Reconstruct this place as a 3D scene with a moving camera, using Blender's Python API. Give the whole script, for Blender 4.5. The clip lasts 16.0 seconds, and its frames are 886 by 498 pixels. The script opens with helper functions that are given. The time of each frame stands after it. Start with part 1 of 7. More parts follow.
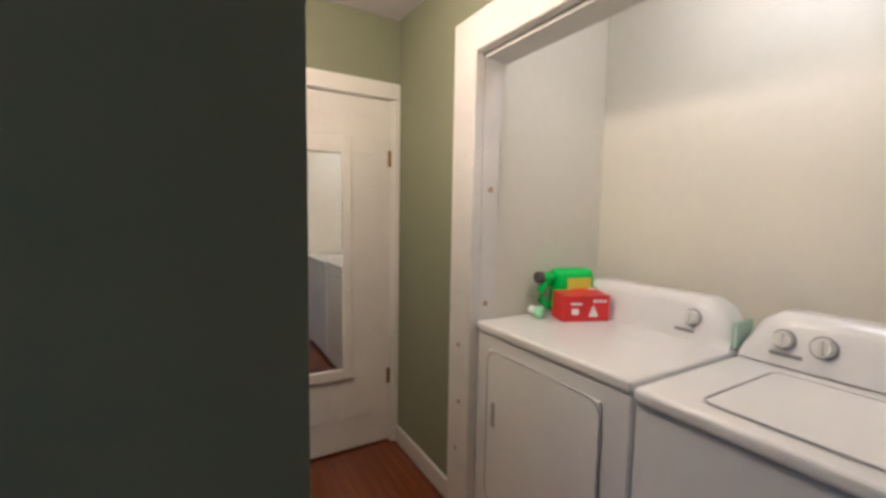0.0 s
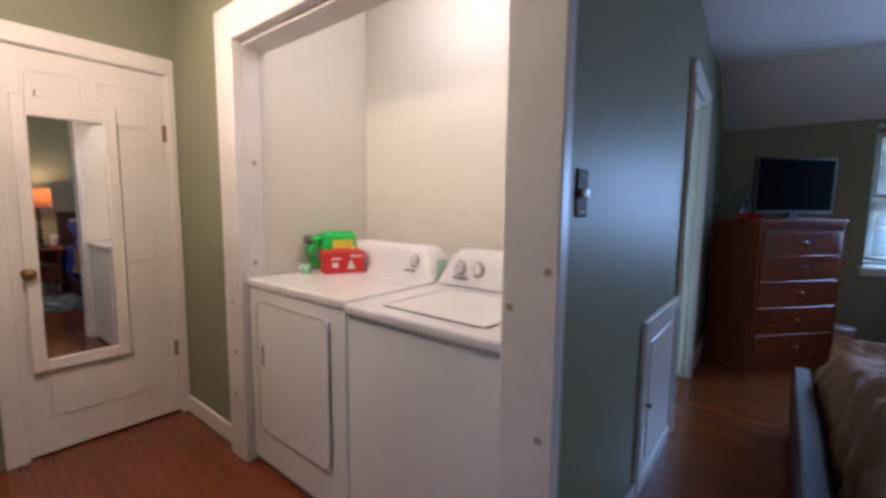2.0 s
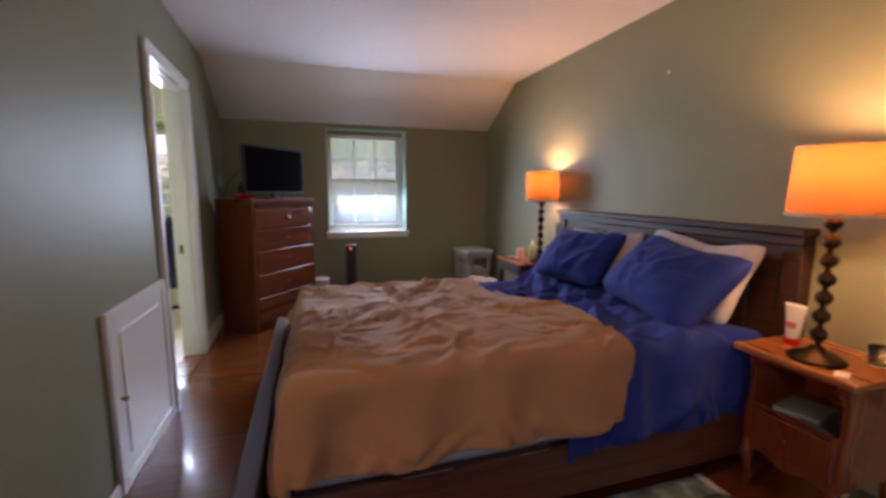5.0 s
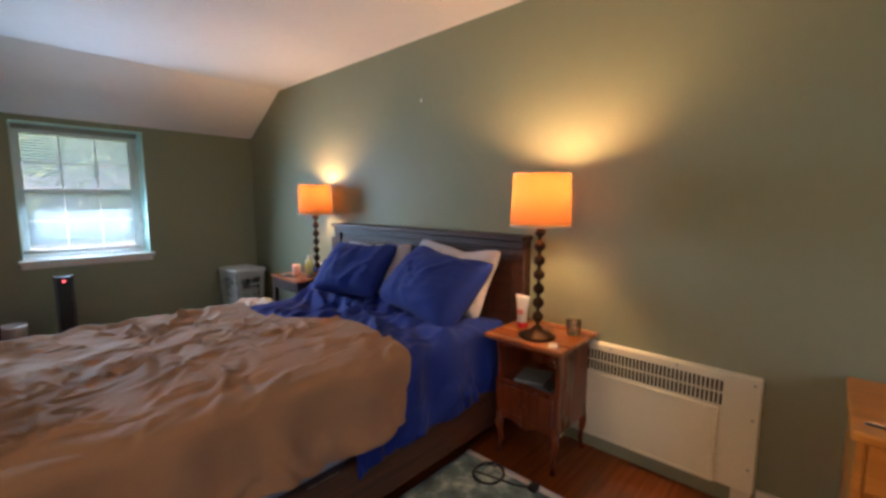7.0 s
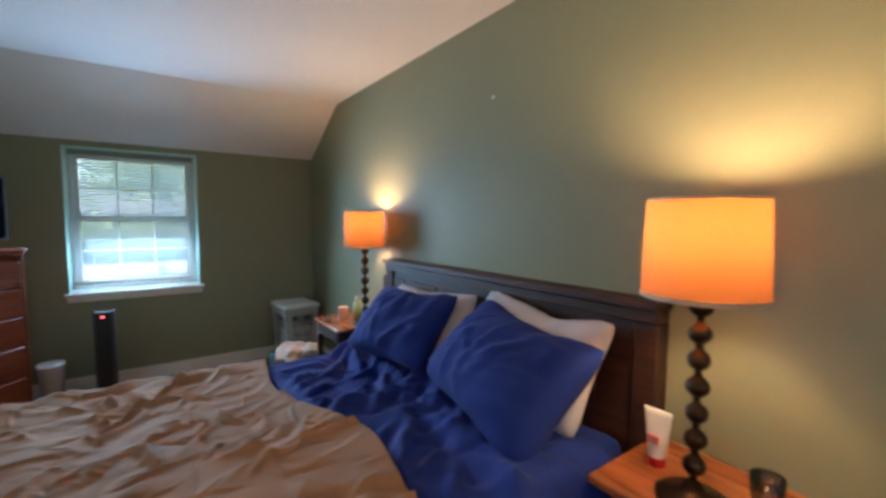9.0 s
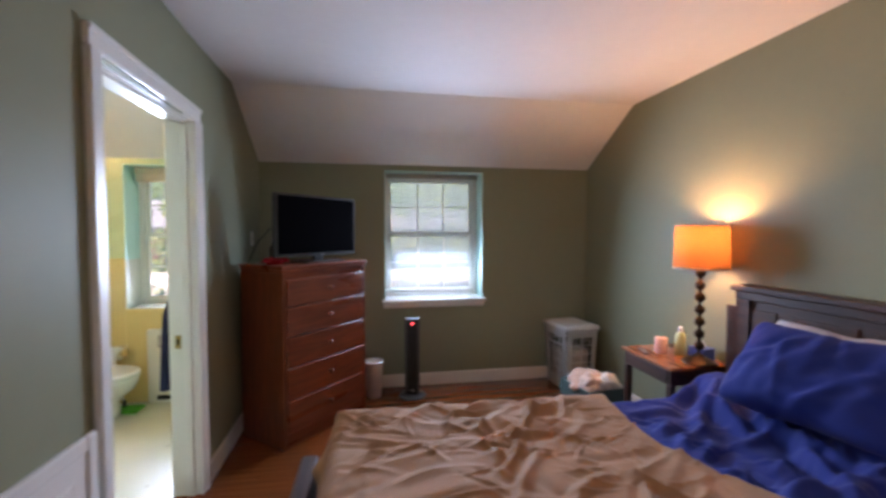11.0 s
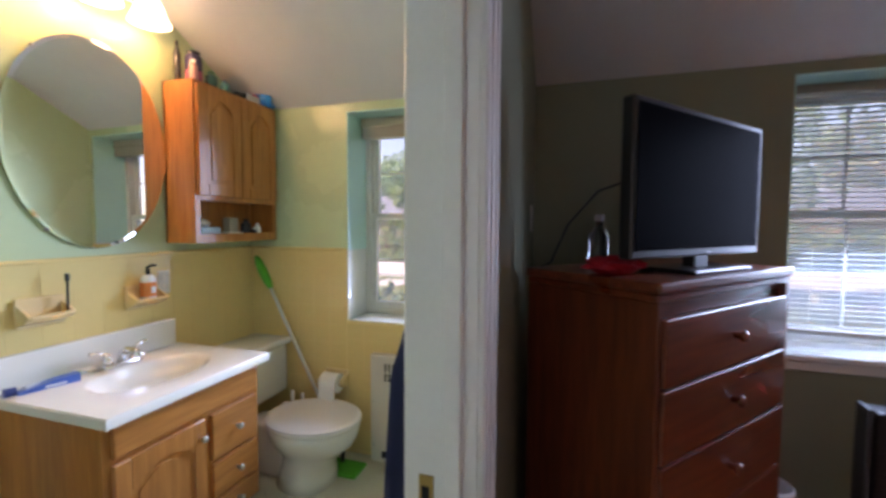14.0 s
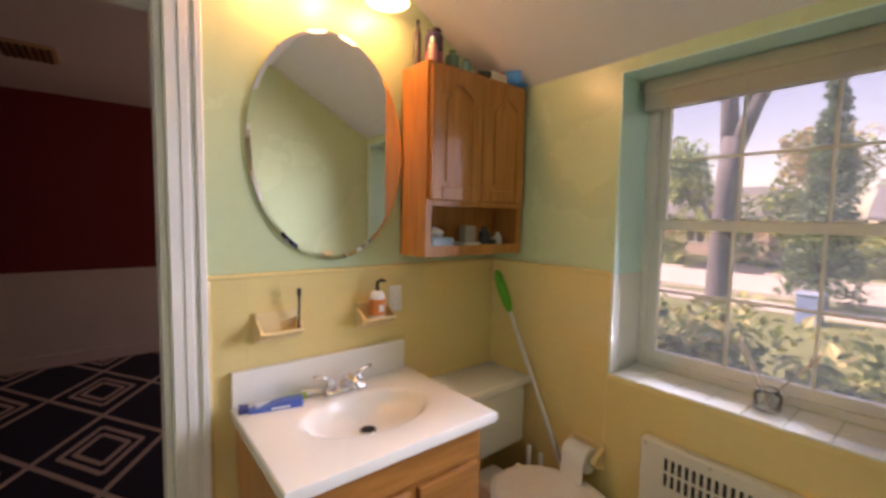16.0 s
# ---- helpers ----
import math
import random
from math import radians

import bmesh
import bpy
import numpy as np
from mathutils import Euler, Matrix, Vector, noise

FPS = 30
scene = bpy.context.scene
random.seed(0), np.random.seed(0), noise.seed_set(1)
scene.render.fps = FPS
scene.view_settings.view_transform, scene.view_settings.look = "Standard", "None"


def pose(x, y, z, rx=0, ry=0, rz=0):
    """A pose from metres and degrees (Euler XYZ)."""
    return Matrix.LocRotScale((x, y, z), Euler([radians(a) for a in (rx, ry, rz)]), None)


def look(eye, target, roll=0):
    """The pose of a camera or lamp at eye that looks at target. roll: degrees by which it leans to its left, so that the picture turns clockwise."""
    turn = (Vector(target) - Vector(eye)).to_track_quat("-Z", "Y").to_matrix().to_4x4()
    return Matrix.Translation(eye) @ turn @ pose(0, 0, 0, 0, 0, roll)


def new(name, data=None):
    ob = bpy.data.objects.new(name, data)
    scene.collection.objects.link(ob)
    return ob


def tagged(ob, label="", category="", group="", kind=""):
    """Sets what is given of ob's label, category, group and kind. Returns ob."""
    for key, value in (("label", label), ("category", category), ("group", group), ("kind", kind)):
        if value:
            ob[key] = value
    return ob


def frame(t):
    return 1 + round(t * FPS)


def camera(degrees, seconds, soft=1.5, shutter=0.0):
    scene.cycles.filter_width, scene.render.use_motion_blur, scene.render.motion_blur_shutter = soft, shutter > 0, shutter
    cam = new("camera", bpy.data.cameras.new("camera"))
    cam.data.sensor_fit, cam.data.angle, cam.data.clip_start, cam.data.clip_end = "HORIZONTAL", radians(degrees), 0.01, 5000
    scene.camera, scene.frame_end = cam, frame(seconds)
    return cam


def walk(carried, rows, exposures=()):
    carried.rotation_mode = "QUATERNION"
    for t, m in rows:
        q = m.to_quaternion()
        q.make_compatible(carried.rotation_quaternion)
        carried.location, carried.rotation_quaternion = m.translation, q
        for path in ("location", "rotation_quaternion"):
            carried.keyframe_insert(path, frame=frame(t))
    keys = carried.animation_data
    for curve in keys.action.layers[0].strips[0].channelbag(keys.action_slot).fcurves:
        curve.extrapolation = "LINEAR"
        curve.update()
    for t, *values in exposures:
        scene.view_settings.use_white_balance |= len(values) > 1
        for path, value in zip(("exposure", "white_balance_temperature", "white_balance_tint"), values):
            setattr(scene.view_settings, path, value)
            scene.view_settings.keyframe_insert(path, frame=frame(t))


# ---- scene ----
cam = camera(93.2, 16.0, soft=3.1, shutter=0.3)
PATH = [
    (0, (-0.225, -0.024, 1.366), (-1.939, 0.992, 1.195), 1.0),
    (0.5, (-0.172, -0.038, 1.342), (-1.757, 1.171, 1.179), 1.0),
    (1, (-0.102, -0.048, 1.327), (-1.563, 1.307, 1.152), 0.8),
    (1.5, (0.05, -0.034, 1.286), (-1.302, 1.428, 1.1), 0.8),
    (2, (0.329, 0.02, 1.275), (-0.913, 1.574, 1.068), 0.6),
    (2.5, (0.553, 0.016, 1.266), (-0.544, 1.672, 1.033), 0.5),
    (3, (0.686, -0.002, 1.251), (-0.195, 1.776, 0.997), 0.4),
    (3.5, (0.74, -0.011, 1.252), (0.181, 1.89, 0.981), 0.4),
    (4, (0.774, -0.014, 1.264), (0.581, 1.957, 0.986), 0.2),
    (4.5, (0.791, -0.024, 1.277), (0.961, 1.949, 0.993), 0.2),
    (5, (0.72, -0.018, 1.285), (1.313, 1.872, 1.006), 0.3),
    (7.5, (0.76, -0.005, 1.348), (2.252, 1.308, 1.126), 0.1),
    (8, (0.992, 0.122, 1.38), (2.465, 1.459, 1.179), 0.0),
    (8.5, (1.217, 0.337, 1.395), (2.6, 1.772, 1.223), 0.1),
    (9, (1.39, 0.547, 1.396), (2.555, 2.167, 1.256), 0.2),
    (9.5, (1.465, 0.799, 1.396), (2.296, 2.615, 1.283), 0.1),
    (10, (1.383, 1.086, 1.421), (1.984, 2.991, 1.333), 0.1),
    (10.5, (1.2, 1.14, 1.418), (1.69, 3.08, 1.335), 0.1),
    (11.0, (0.78, 1.15, 1.41), (1.12, 3.12, 1.33), 0.0),
    (11.4, (0.43, 1.22, 1.4), (0.65, 3.21, 1.325), 0.0),
    (11.9, (0.375, 1.62, 1.38), (0.48, 3.62, 1.32), 0.0),
    (12.5, (0.354, 2.105, 1.359), (0.345, 4.105, 1.318), -0.0),
    (13, (0.243, 2.356, 1.348), (0.102, 4.35, 1.284), 0.1),
    (13.5, (0.135, 2.609, 1.329), (-0.189, 4.58, 1.241), 0.2),
    (14, (0.028, 2.823, 1.33), (-0.557, 4.732, 1.217), 0.3),
    (14.5, (-0.106, 2.968, 1.359), (-0.967, 4.769, 1.243), 0.3),
    (15, (-0.201, 3.147, 1.385), (-1.337, 4.788, 1.256), 0.7),
    (15.5, (-0.28, 3.299, 1.389), (-1.641, 4.759, 1.256), 0.9),
    (16, (-0.333, 3.39, 1.396), (-1.887, 4.64, 1.249), 1.0),
]
# seconds, stops, kelvin, tint
EXPOSURES = [
    (0.0, 1.18, 5200, 16),
    (2.0, 1.36, 5400, 26),
    (3.0, 1.38, 6100, 34),
    (3.5, 1.62, 6200, 34),
    (4.0, 1.70, 6500, 42),
    (4.5, 1.88, 8400, 46),
    (5.0, 1.96, 7800, 38),
    (7.5, 2.08, 6700, 18),
    (9.0, 1.96, 6200, 12),
    (10.0, 2.08, 6800, 24),
    (12.5, 2.30, 7500, 38),
    (13.0, 2.12, 7300, 38),
    (13.5, 1.80, 6900, 40),
    (14.5, 1.48, 7000, 44),
    (15.0, 1.52, 7000, 42),
    (15.5, 1.34, 7800, 46),
    (16.0, 1.38, 8700, 54),
]
walk(cam, [(t, look(eye, target, roll)) for t, eye, target, roll in PATH], EXPOSURES)

# ---- light ----
world = bpy.data.worlds.new("sky")
scene.world = world
world.use_nodes = True
wn = world.node_tree
sky = wn.nodes.new("ShaderNodeTexSky")
sky.sky_type = "NISHITA"
sky.sun_disc = False
sky.sun_elevation = radians(42)
sky.sun_rotation = radians(242)
wn.links.new(sky.outputs[0], wn.nodes["Background"].inputs[0])
wn.nodes["Background"].inputs[1].default_value = 0.15

sun = bpy.data.lights.new("sun", "SUN")
sun.energy, sun.angle, sun.color = 5.0, radians(0.5), (1.0, 0.93, 0.82)
new("sun", sun).matrix_world = pose(0, 0, 30, 50, 0, -62)


def area(name, m, w, h, energy, color):
    la = bpy.data.lights.new(name, "AREA")
    la.shape, la.size, la.size_y, la.energy, la.color = "RECTANGLE", w, h, energy, color
    ob = new(name, la)
    ob.matrix_world = m
    return ob


def bulb_light(name, p, energy, color, r=0.035):
    la = bpy.data.lights.new(name, "POINT")
    la.energy, la.color, la.shadow_soft_size = energy, color, r
    new(name, la).location = p


DAY = (0.46, 0.72, 1.0)
WARM = (1.0, 0.64, 0.31)
day = area("daylight_bedroom", pose(1.356, 5.06, 1.38, -74, 0, 0), 0.68, 0.92, 15.0, DAY)
day.data.spread = radians(140)
day = area("daylight_bathroom", pose(-0.84, 5.06, 1.37, -84, 0, 0), 0.52, 1.0, 10.5, DAY)
day.data.spread = radians(104)
area("daylight_south", pose(1.05, -1.80, 1.40, 90, 0, 0), 1.0, 1.1, 0.3, (0.55, 0.72, 1.0))
# Added fill for the red room, whose own light source is unseen.
area("red_room_fill", pose(-3.9, 6.16, 1.40, -90, 0, 0), 1.3, 1.1, 3.4, (1.0, 0.86, 0.74))
bulb_light("hall_bulb", (-1.40, 0.16, 2.12), 15.0, (1.0, 0.74, 0.48), 0.06)

# ---- materials ----


def node_mat(name):
    m = bpy.data.materials.new(name)
    m.use_nodes = True
    nt = m.node_tree
    return m, nt, nt.nodes["Principled BSDF"]


def mat(name, color, rough=0.5, metal=0.0, var=0.12, scale=3.0, bump=0.0, bump_scale=60.0, spec=0.5, sheen=0.0, per_object=0.0, stretch=None, coat=0.0):
    """Paint, plastic, stone, cloth: colour with broad and fine variation, fine relief."""
    m, nt, b = node_mat(name)
    N, L = nt.nodes.new, nt.links.new
    tc = N("ShaderNodeTexCoord")
    src = tc.outputs["Object"]
    if stretch:
        mp = N("ShaderNodeMapping")
        mp.inputs["Scale"].default_value = stretch
        L(src, mp.inputs[0])
        src = mp.outputs[0]
    n1, n2 = N("ShaderNodeTexNoise"), N("ShaderNodeTexNoise")
    n1.inputs["Scale"].default_value, n1.inputs["Detail"].default_value = scale, 5
    n2.inputs["Scale"].default_value, n2.inputs["Detail"].default_value = scale * 14, 4
    L(src, n1.inputs["Vector"]), L(src, n2.inputs["Vector"])
    add = N("ShaderNodeMath")
    add.operation = "MULTIPLY_ADD"
    L(n2.outputs["Fac"], add.inputs[0])
    add.inputs[1].default_value = 0.45
    L(n1.outputs["Fac"], add.inputs[2])
    rng = N("ShaderNodeMapRange")
    rng.inputs["From Min"].default_value, rng.inputs["From Max"].default_value = 0.4, 1.05
    rng.inputs["To Min"].default_value, rng.inputs["To Max"].default_value = 1 - var, 1 + var
    L(add.outputs[0], rng.inputs["Value"])
    val = rng.outputs[0]
    if per_object:
        oi = N("ShaderNodeObjectInfo")
        r2 = N("ShaderNodeMapRange")
        r2.inputs["To Min"].default_value, r2.inputs["To Max"].default_value = 1 - per_object, 1 + per_object
        L(oi.outputs["Random"], r2.inputs["Value"])
        mu = N("ShaderNodeMath")
        mu.operation = "MULTIPLY"
        L(val, mu.inputs[0]), L(r2.outputs[0], mu.inputs[1])
        val = mu.outputs[0]
    hsv = N("ShaderNodeHueSaturation")
    hsv.inputs["Color"].default_value = (*color, 1)
    L(val, hsv.inputs["Value"])
    L(hsv.outputs[0], b.inputs["Base Color"])
    rr = N("ShaderNodeMapRange")
    rr.inputs["To Min"].default_value, rr.inputs["To Max"].default_value = max(0.02, rough - 0.08), min(1, rough + 0.08)
    L(n1.outputs["Fac"], rr.inputs["Value"])
    L(rr.outputs[0], b.inputs["Roughness"])
    b.inputs["Metallic"].default_value = metal
    b.inputs["Specular IOR Level"].default_value = spec
    b.inputs["Sheen Weight"].default_value = sheen
    b.inputs["Coat Weight"].default_value = coat
    if bump:
        n3 = N("ShaderNodeTexNoise")
        n3.inputs["Scale"].default_value, n3.inputs["Detail"].default_value = bump_scale, 4
        L(src, n3.inputs["Vector"])
        bp = N("ShaderNodeBump")
        bp.inputs["Strength"].default_value, bp.inputs["Distance"].default_value = bump, 0.004
        L(n3.outputs["Fac"], bp.inputs["Height"])
        L(bp.outputs[0], b.inputs["Normal"])
    return m


def wood(name, dark, light, rough=0.35, grain=(3, 40, 40), per_object=0.0, coat=0.0, bump=0.05, island=False):
    """Wood with streaks along the axis of the smallest scale."""
    m, nt, b = node_mat(name)
    N, L = nt.nodes.new, nt.links.new
    tc, mp = N("ShaderNodeTexCoord"), N("ShaderNodeMapping")
    mp.inputs["Scale"].default_value = grain
    L(tc.outputs["Object"], mp.inputs[0])
    n1, n2 = N("ShaderNodeTexNoise"), N("ShaderNodeTexNoise")
    n1.inputs["Scale"].default_value, n1.inputs["Detail"].default_value, n1.inputs["Distortion"].default_value = 1.0, 6, 0.6
    n2.inputs["Scale"].default_value = 0.18
    L(mp.outputs[0], n1.inputs["Vector"]), L(mp.outputs[0], n2.inputs["Vector"])
    ramp = N("ShaderNodeValToRGB")
    ramp.color_ramp.elements[0].position, ramp.color_ramp.elements[1].position = 0.32, 0.72
    ramp.color_ramp.elements[0].color, ramp.color_ramp.elements[1].color = (*dark, 1), (*light, 1)
    L(n1.outputs["Fac"], ramp.inputs[0])
    hsv = N("ShaderNodeHueSaturation")
    L(ramp.outputs[0], hsv.inputs["Color"])
    rng = N("ShaderNodeMapRange")
    rng.inputs["To Min"].default_value, rng.inputs["To Max"].default_value = 0.75, 1.25
    L(n2.outputs["Fac"], rng.inputs["Value"])
    val = rng.outputs[0]
    if per_object or island:
        if island:
            oi = N("ShaderNodeNewGeometry")
            out = oi.outputs["Random Per Island"]
        else:
            oi = N("ShaderNodeObjectInfo")
            out = oi.outputs["Random"]
        r2 = N("ShaderNodeMapRange")
        r2.inputs["To Min"].default_value, r2.inputs["To Max"].default_value = 1 - per_object, 1 + per_object
        L(out, r2.inputs["Value"])
        mu = N("ShaderNodeMath")
        mu.operation = "MULTIPLY"
        L(val, mu.inputs[0]), L(r2.outputs[0], mu.inputs[1])
        val = mu.outputs[0]
    L(val, hsv.inputs["Value"])
    L(hsv.outputs[0], b.inputs["Base Color"])
    rr = N("ShaderNodeMapRange")
    rr.inputs["To Min"].default_value, rr.inputs["To Max"].default_value = max(0.03, rough - 0.07), rough + 0.1
    L(n2.outputs["Fac"], rr.inputs["Value"])
    L(rr.outputs[0], b.inputs["Roughness"])
    b.inputs["Coat Weight"].default_value = coat
    bp = N("ShaderNodeBump")
    bp.inputs["Strength"].default_value, bp.inputs["Distance"].default_value = bump, 0.002
    L(n1.outputs["Fac"], bp.inputs["Height"])
    L(bp.outputs[0], b.inputs["Normal"])
    return m


def glow(name, color, strength):
    m, nt, b = node_mat(name)
    b.inputs["Base Color"].default_value = (*color, 1)
    b.inputs["Emission Color"].default_value = (*color, 1)
    b.inputs["Emission Strength"].default_value = strength
    return m


def glass(name, tint=(1, 1, 1), rough=0.0):
    m, nt, b = node_mat(name)
    b.inputs["Base Color"].default_value = (*tint, 1)
    b.inputs["Transmission Weight"].default_value = 1.0
    b.inputs["Roughness"].default_value = rough
    b.inputs["IOR"].default_value = 1.45
    return m


def hazed_glass(name, glare):
    """Clear sheet with a pale blue translucent mix that imitates window glare."""
    m, nt, b = node_mat(name)
    N, L = nt.nodes.new, nt.links.new
    b.inputs["Transmission Weight"].default_value = 1.0
    b.inputs["Roughness"].default_value = 0.0
    b.inputs["IOR"].default_value = 1.45
    tl, mx, nz, tc = N("ShaderNodeBsdfTranslucent"), N("ShaderNodeMixShader"), N("ShaderNodeTexNoise"), N("ShaderNodeTexCoord")
    tl.inputs["Color"].default_value = (0.78, 0.89, 0.97, 1)
    L(tc.outputs["Object"], nz.inputs["Vector"])
    nz.inputs["Scale"].default_value = 6.0
    rg = N("ShaderNodeMapRange")
    rg.inputs["To Min"].default_value, rg.inputs["To Max"].default_value = glare * 0.8, glare * 1.2
    L(nz.outputs["Fac"], rg.inputs["Value"])
    L(rg.outputs[0], mx.inputs[0])
    L(b.outputs[0], mx.inputs[1]), L(tl.outputs[0], mx.inputs[2])
    L(mx.outputs[0], nt.nodes["Material Output"].inputs["Surface"])
    return m


def thin_vinyl(name, color):
    """White vinyl that lets some daylight through."""
    m, nt, b = node_mat(name)
    N, L = nt.nodes.new, nt.links.new
    b.inputs["Base Color"].default_value = (*color, 1)
    b.inputs["Roughness"].default_value = 0.4
    tl, mx = N("ShaderNodeBsdfTranslucent"), N("ShaderNodeMixShader")
    tl.inputs["Color"].default_value = (0.80, 0.86, 0.88, 1)
    mx.inputs[0].default_value = 0.7
    L(b.outputs[0], mx.inputs[1]), L(tl.outputs[0], mx.inputs[2])
    L(mx.outputs[0], nt.nodes["Material Output"].inputs["Surface"])
    return m


def shade_cloth(name, color, through_color, weave=900.0):
    """Lamp-shade fabric that lets the bulb's light through."""
    m, nt, b = node_mat(name)
    N, L = nt.nodes.new, nt.links.new
    tc, wv = N("ShaderNodeTexCoord"), N("ShaderNodeTexNoise")
    mp = N("ShaderNodeMapping")
    mp.inputs["Scale"].default_value = (60, 60, 400)
    L(tc.outputs["Object"], mp.inputs[0])
    L(mp.outputs[0], wv.inputs["Vector"])
    wv.inputs["Scale"].default_value = 1.0
    hs = N("ShaderNodeHueSaturation")
    hs.inputs["Color"].default_value = (*through_color, 1)
    rg = N("ShaderNodeMapRange")
    rg.inputs["To Min"].default_value, rg.inputs["To Max"].default_value = 0.8, 1.15
    L(wv.outputs["Fac"], rg.inputs["Value"])
    L(rg.outputs[0], hs.inputs["Value"])
    tr = N("ShaderNodeBsdfTranslucent")
    L(hs.outputs[0], tr.inputs["Color"])
    b.inputs["Base Color"].default_value = (*color, 1)
    b.inputs["Roughness"].default_value = 0.9
    mx = N("ShaderNodeMixShader")
    mx.inputs[0].default_value = 0.55
    L(b.outputs[0], mx.inputs[1]), L(tr.outputs[0], mx.inputs[2])
    L(mx.outputs[0], nt.nodes["Material Output"].inputs["Surface"])
    return m


M_GREEN = mat("sage_green_wall_paint", (0.25, 0.258, 0.170), 0.47, var=0.05, scale=1.2, bump=0.06, bump_scale=60, spec=0.13)
M_MINT = mat("pale_green_wall_paint", (0.50, 0.60, 0.36), 0.26, var=0.05, scale=1.5, bump=0.08, bump_scale=90)
M_CREAM = mat("cream_white_wall_paint", (0.72, 0.69, 0.60), 0.5, var=0.05, scale=1.5, bump=0.10, bump_scale=80)
M_CEIL = mat("white_ceiling_paint", (0.70, 0.66, 0.65), 0.8, var=0.05, scale=1.0, bump=0.12, bump_scale=70)
M_TRIM = mat("white_trim_paint", (0.74, 0.71, 0.66), 0.32, var=0.06, scale=5, bump=0.08, bump_scale=40)
M_JAMB = mat("worn_white_board_paint", (0.70, 0.68, 0.66), 0.4, var=0.08, scale=7, bump=0.12, bump_scale=50)
M_RED = mat("dark_red_wall_paint", (0.16, 0.012, 0.012), 0.5, var=0.08, scale=1.5, bump=0.08)
M_WAINS = mat("white_wainscot_paint", (0.66, 0.60, 0.54), 0.4, var=0.06, scale=3, bump=0.08)
M_TILE = mat("cream_yellow_glazed_tile", (0.76, 0.58, 0.25), 0.14, var=0.05, scale=2.0, bump=0.02, bump_scale=20, coat=0.3)
M_SILLTILE = mat("white_glazed_sill_tile", (0.74, 0.74, 0.66), 0.08, var=0.04, scale=3, coat=0.4)
M_GROUT = mat("pale_grout", (0.76, 0.58, 0.25), 0.5, var=0.1, scale=10)
M_REVEAL = mat("pale_mint_reveal_paint", (0.47, 0.74, 0.66), 0.35, var=0.05, scale=2, bump=0.06)
M_FLOOR = wood("red_brown_oak_floor", (0.155, 0.036, 0.009), (0.235, 0.060, 0.015), 0.20, (2.2, 45, 45), 0.09, coat=0.35, bump=0.03)
M_FLOOR_FAR = wood("red_brown_oak_floor_boards", (0.155, 0.036, 0.009), (0.235, 0.060, 0.015), 0.20, (2.2, 45, 45), 0.09, coat=0.35, bump=0.03, island=True)
M_GAP = mat("dark_floor_gap", (0.05, 0.016, 0.008), 0.8, var=0.2)
M_BFLOOR = mat("pale_vinyl_floor", (0.66, 0.62, 0.48), 0.3, var=0.06, scale=4)
M_GLASS = hazed_glass("window_glass", 0.17)
# The bedroom panes get a stronger mix of the glare veil.
M_GLASS_HAZED = hazed_glass("hazed_window_glass", 0.34)
M_CHROME = mat("chrome", (0.75, 0.75, 0.77), 0.12, 1.0, var=0.03)
M_BRASS = mat("aged_brass", (0.35, 0.22, 0.08), 0.38, 1.0, var=0.2, scale=20)
M_BRONZE = mat("dark_bronze", (0.06, 0.035, 0.02), 0.35, 0.9, var=0.25, scale=20, bump=0.05)
M_MIRROR, _nt, _b = node_mat("mirror_silver")
_b.inputs["Metallic"].default_value, _b.inputs["Roughness"].default_value = 1.0, 0.015
_b.inputs["Base Color"].default_value = (0.88, 0.9, 0.88, 1)
M_WHITE = mat("white_enamel", (0.78, 0.78, 0.78), 0.22, var=0.03, scale=3, coat=0.2)
M_PLASTIC = mat("white_plastic", (0.70, 0.69, 0.66), 0.4, var=0.05, scale=6, bump=0.03)
M_BLACK = mat("black_plastic", (0.012, 0.012, 0.013), 0.35, var=0.2, scale=8)
M_DARK = mat("dark_void", (0.008, 0.008, 0.008), 0.9, var=0.2)
M_PLUG = mat("wood_plug", (0.42, 0.30, 0.18), 0.6, var=0.2, scale=30)

# ---- building helpers ----


def bm_box(bm, x0, x1, y0, y1, z0, z1, bevel=0.0, seg=1):
    mtx = Matrix.LocRotScale(((x0 + x1) / 2, (y0 + y1) / 2, (z0 + z1) / 2), None, (abs(x1 - x0), abs(y1 - y0), abs(z1 - z0)))
    vs = bmesh.ops.create_cube(bm, size=1.0, matrix=mtx)["verts"]
    if bevel:
        es = list({e for v in vs for e in v.link_edges})
        bmesh.ops.bevel(bm, geom=es, offset=bevel, segments=seg, affect="EDGES", profile=0.5)


def boxes(*rows, bevel=0.0, seg=1):
    bm = bmesh.new()
    for r in rows:
        bm_box(bm, *r, bevel=bevel, seg=seg)
    return bm


def prism(axis, pts, a, b, bm=None):
    """A polygon drawn across an axis ('x': points y, z; 'y': points x, z; 'z': points x, y), drawn out from a to b."""
    bm = bm or bmesh.new()
    def at(p, s):
        return {"x": (s, p[0], p[1]), "y": (p[0], s, p[1]), "z": (p[0], p[1], s)}[axis]
    lo, hi = [bm.verts.new(at(p, a)) for p in pts], [bm.verts.new(at(p, b)) for p in pts]
    bm.faces.new(lo), bm.faces.new(hi[::-1])
    for i in range(len(pts)):
        j = (i + 1) % len(pts)
        bm.faces.new((lo[j], lo[i], hi[i], hi[j]))
    bmesh.ops.recalc_face_normals(bm, faces=bm.faces)
    return bm


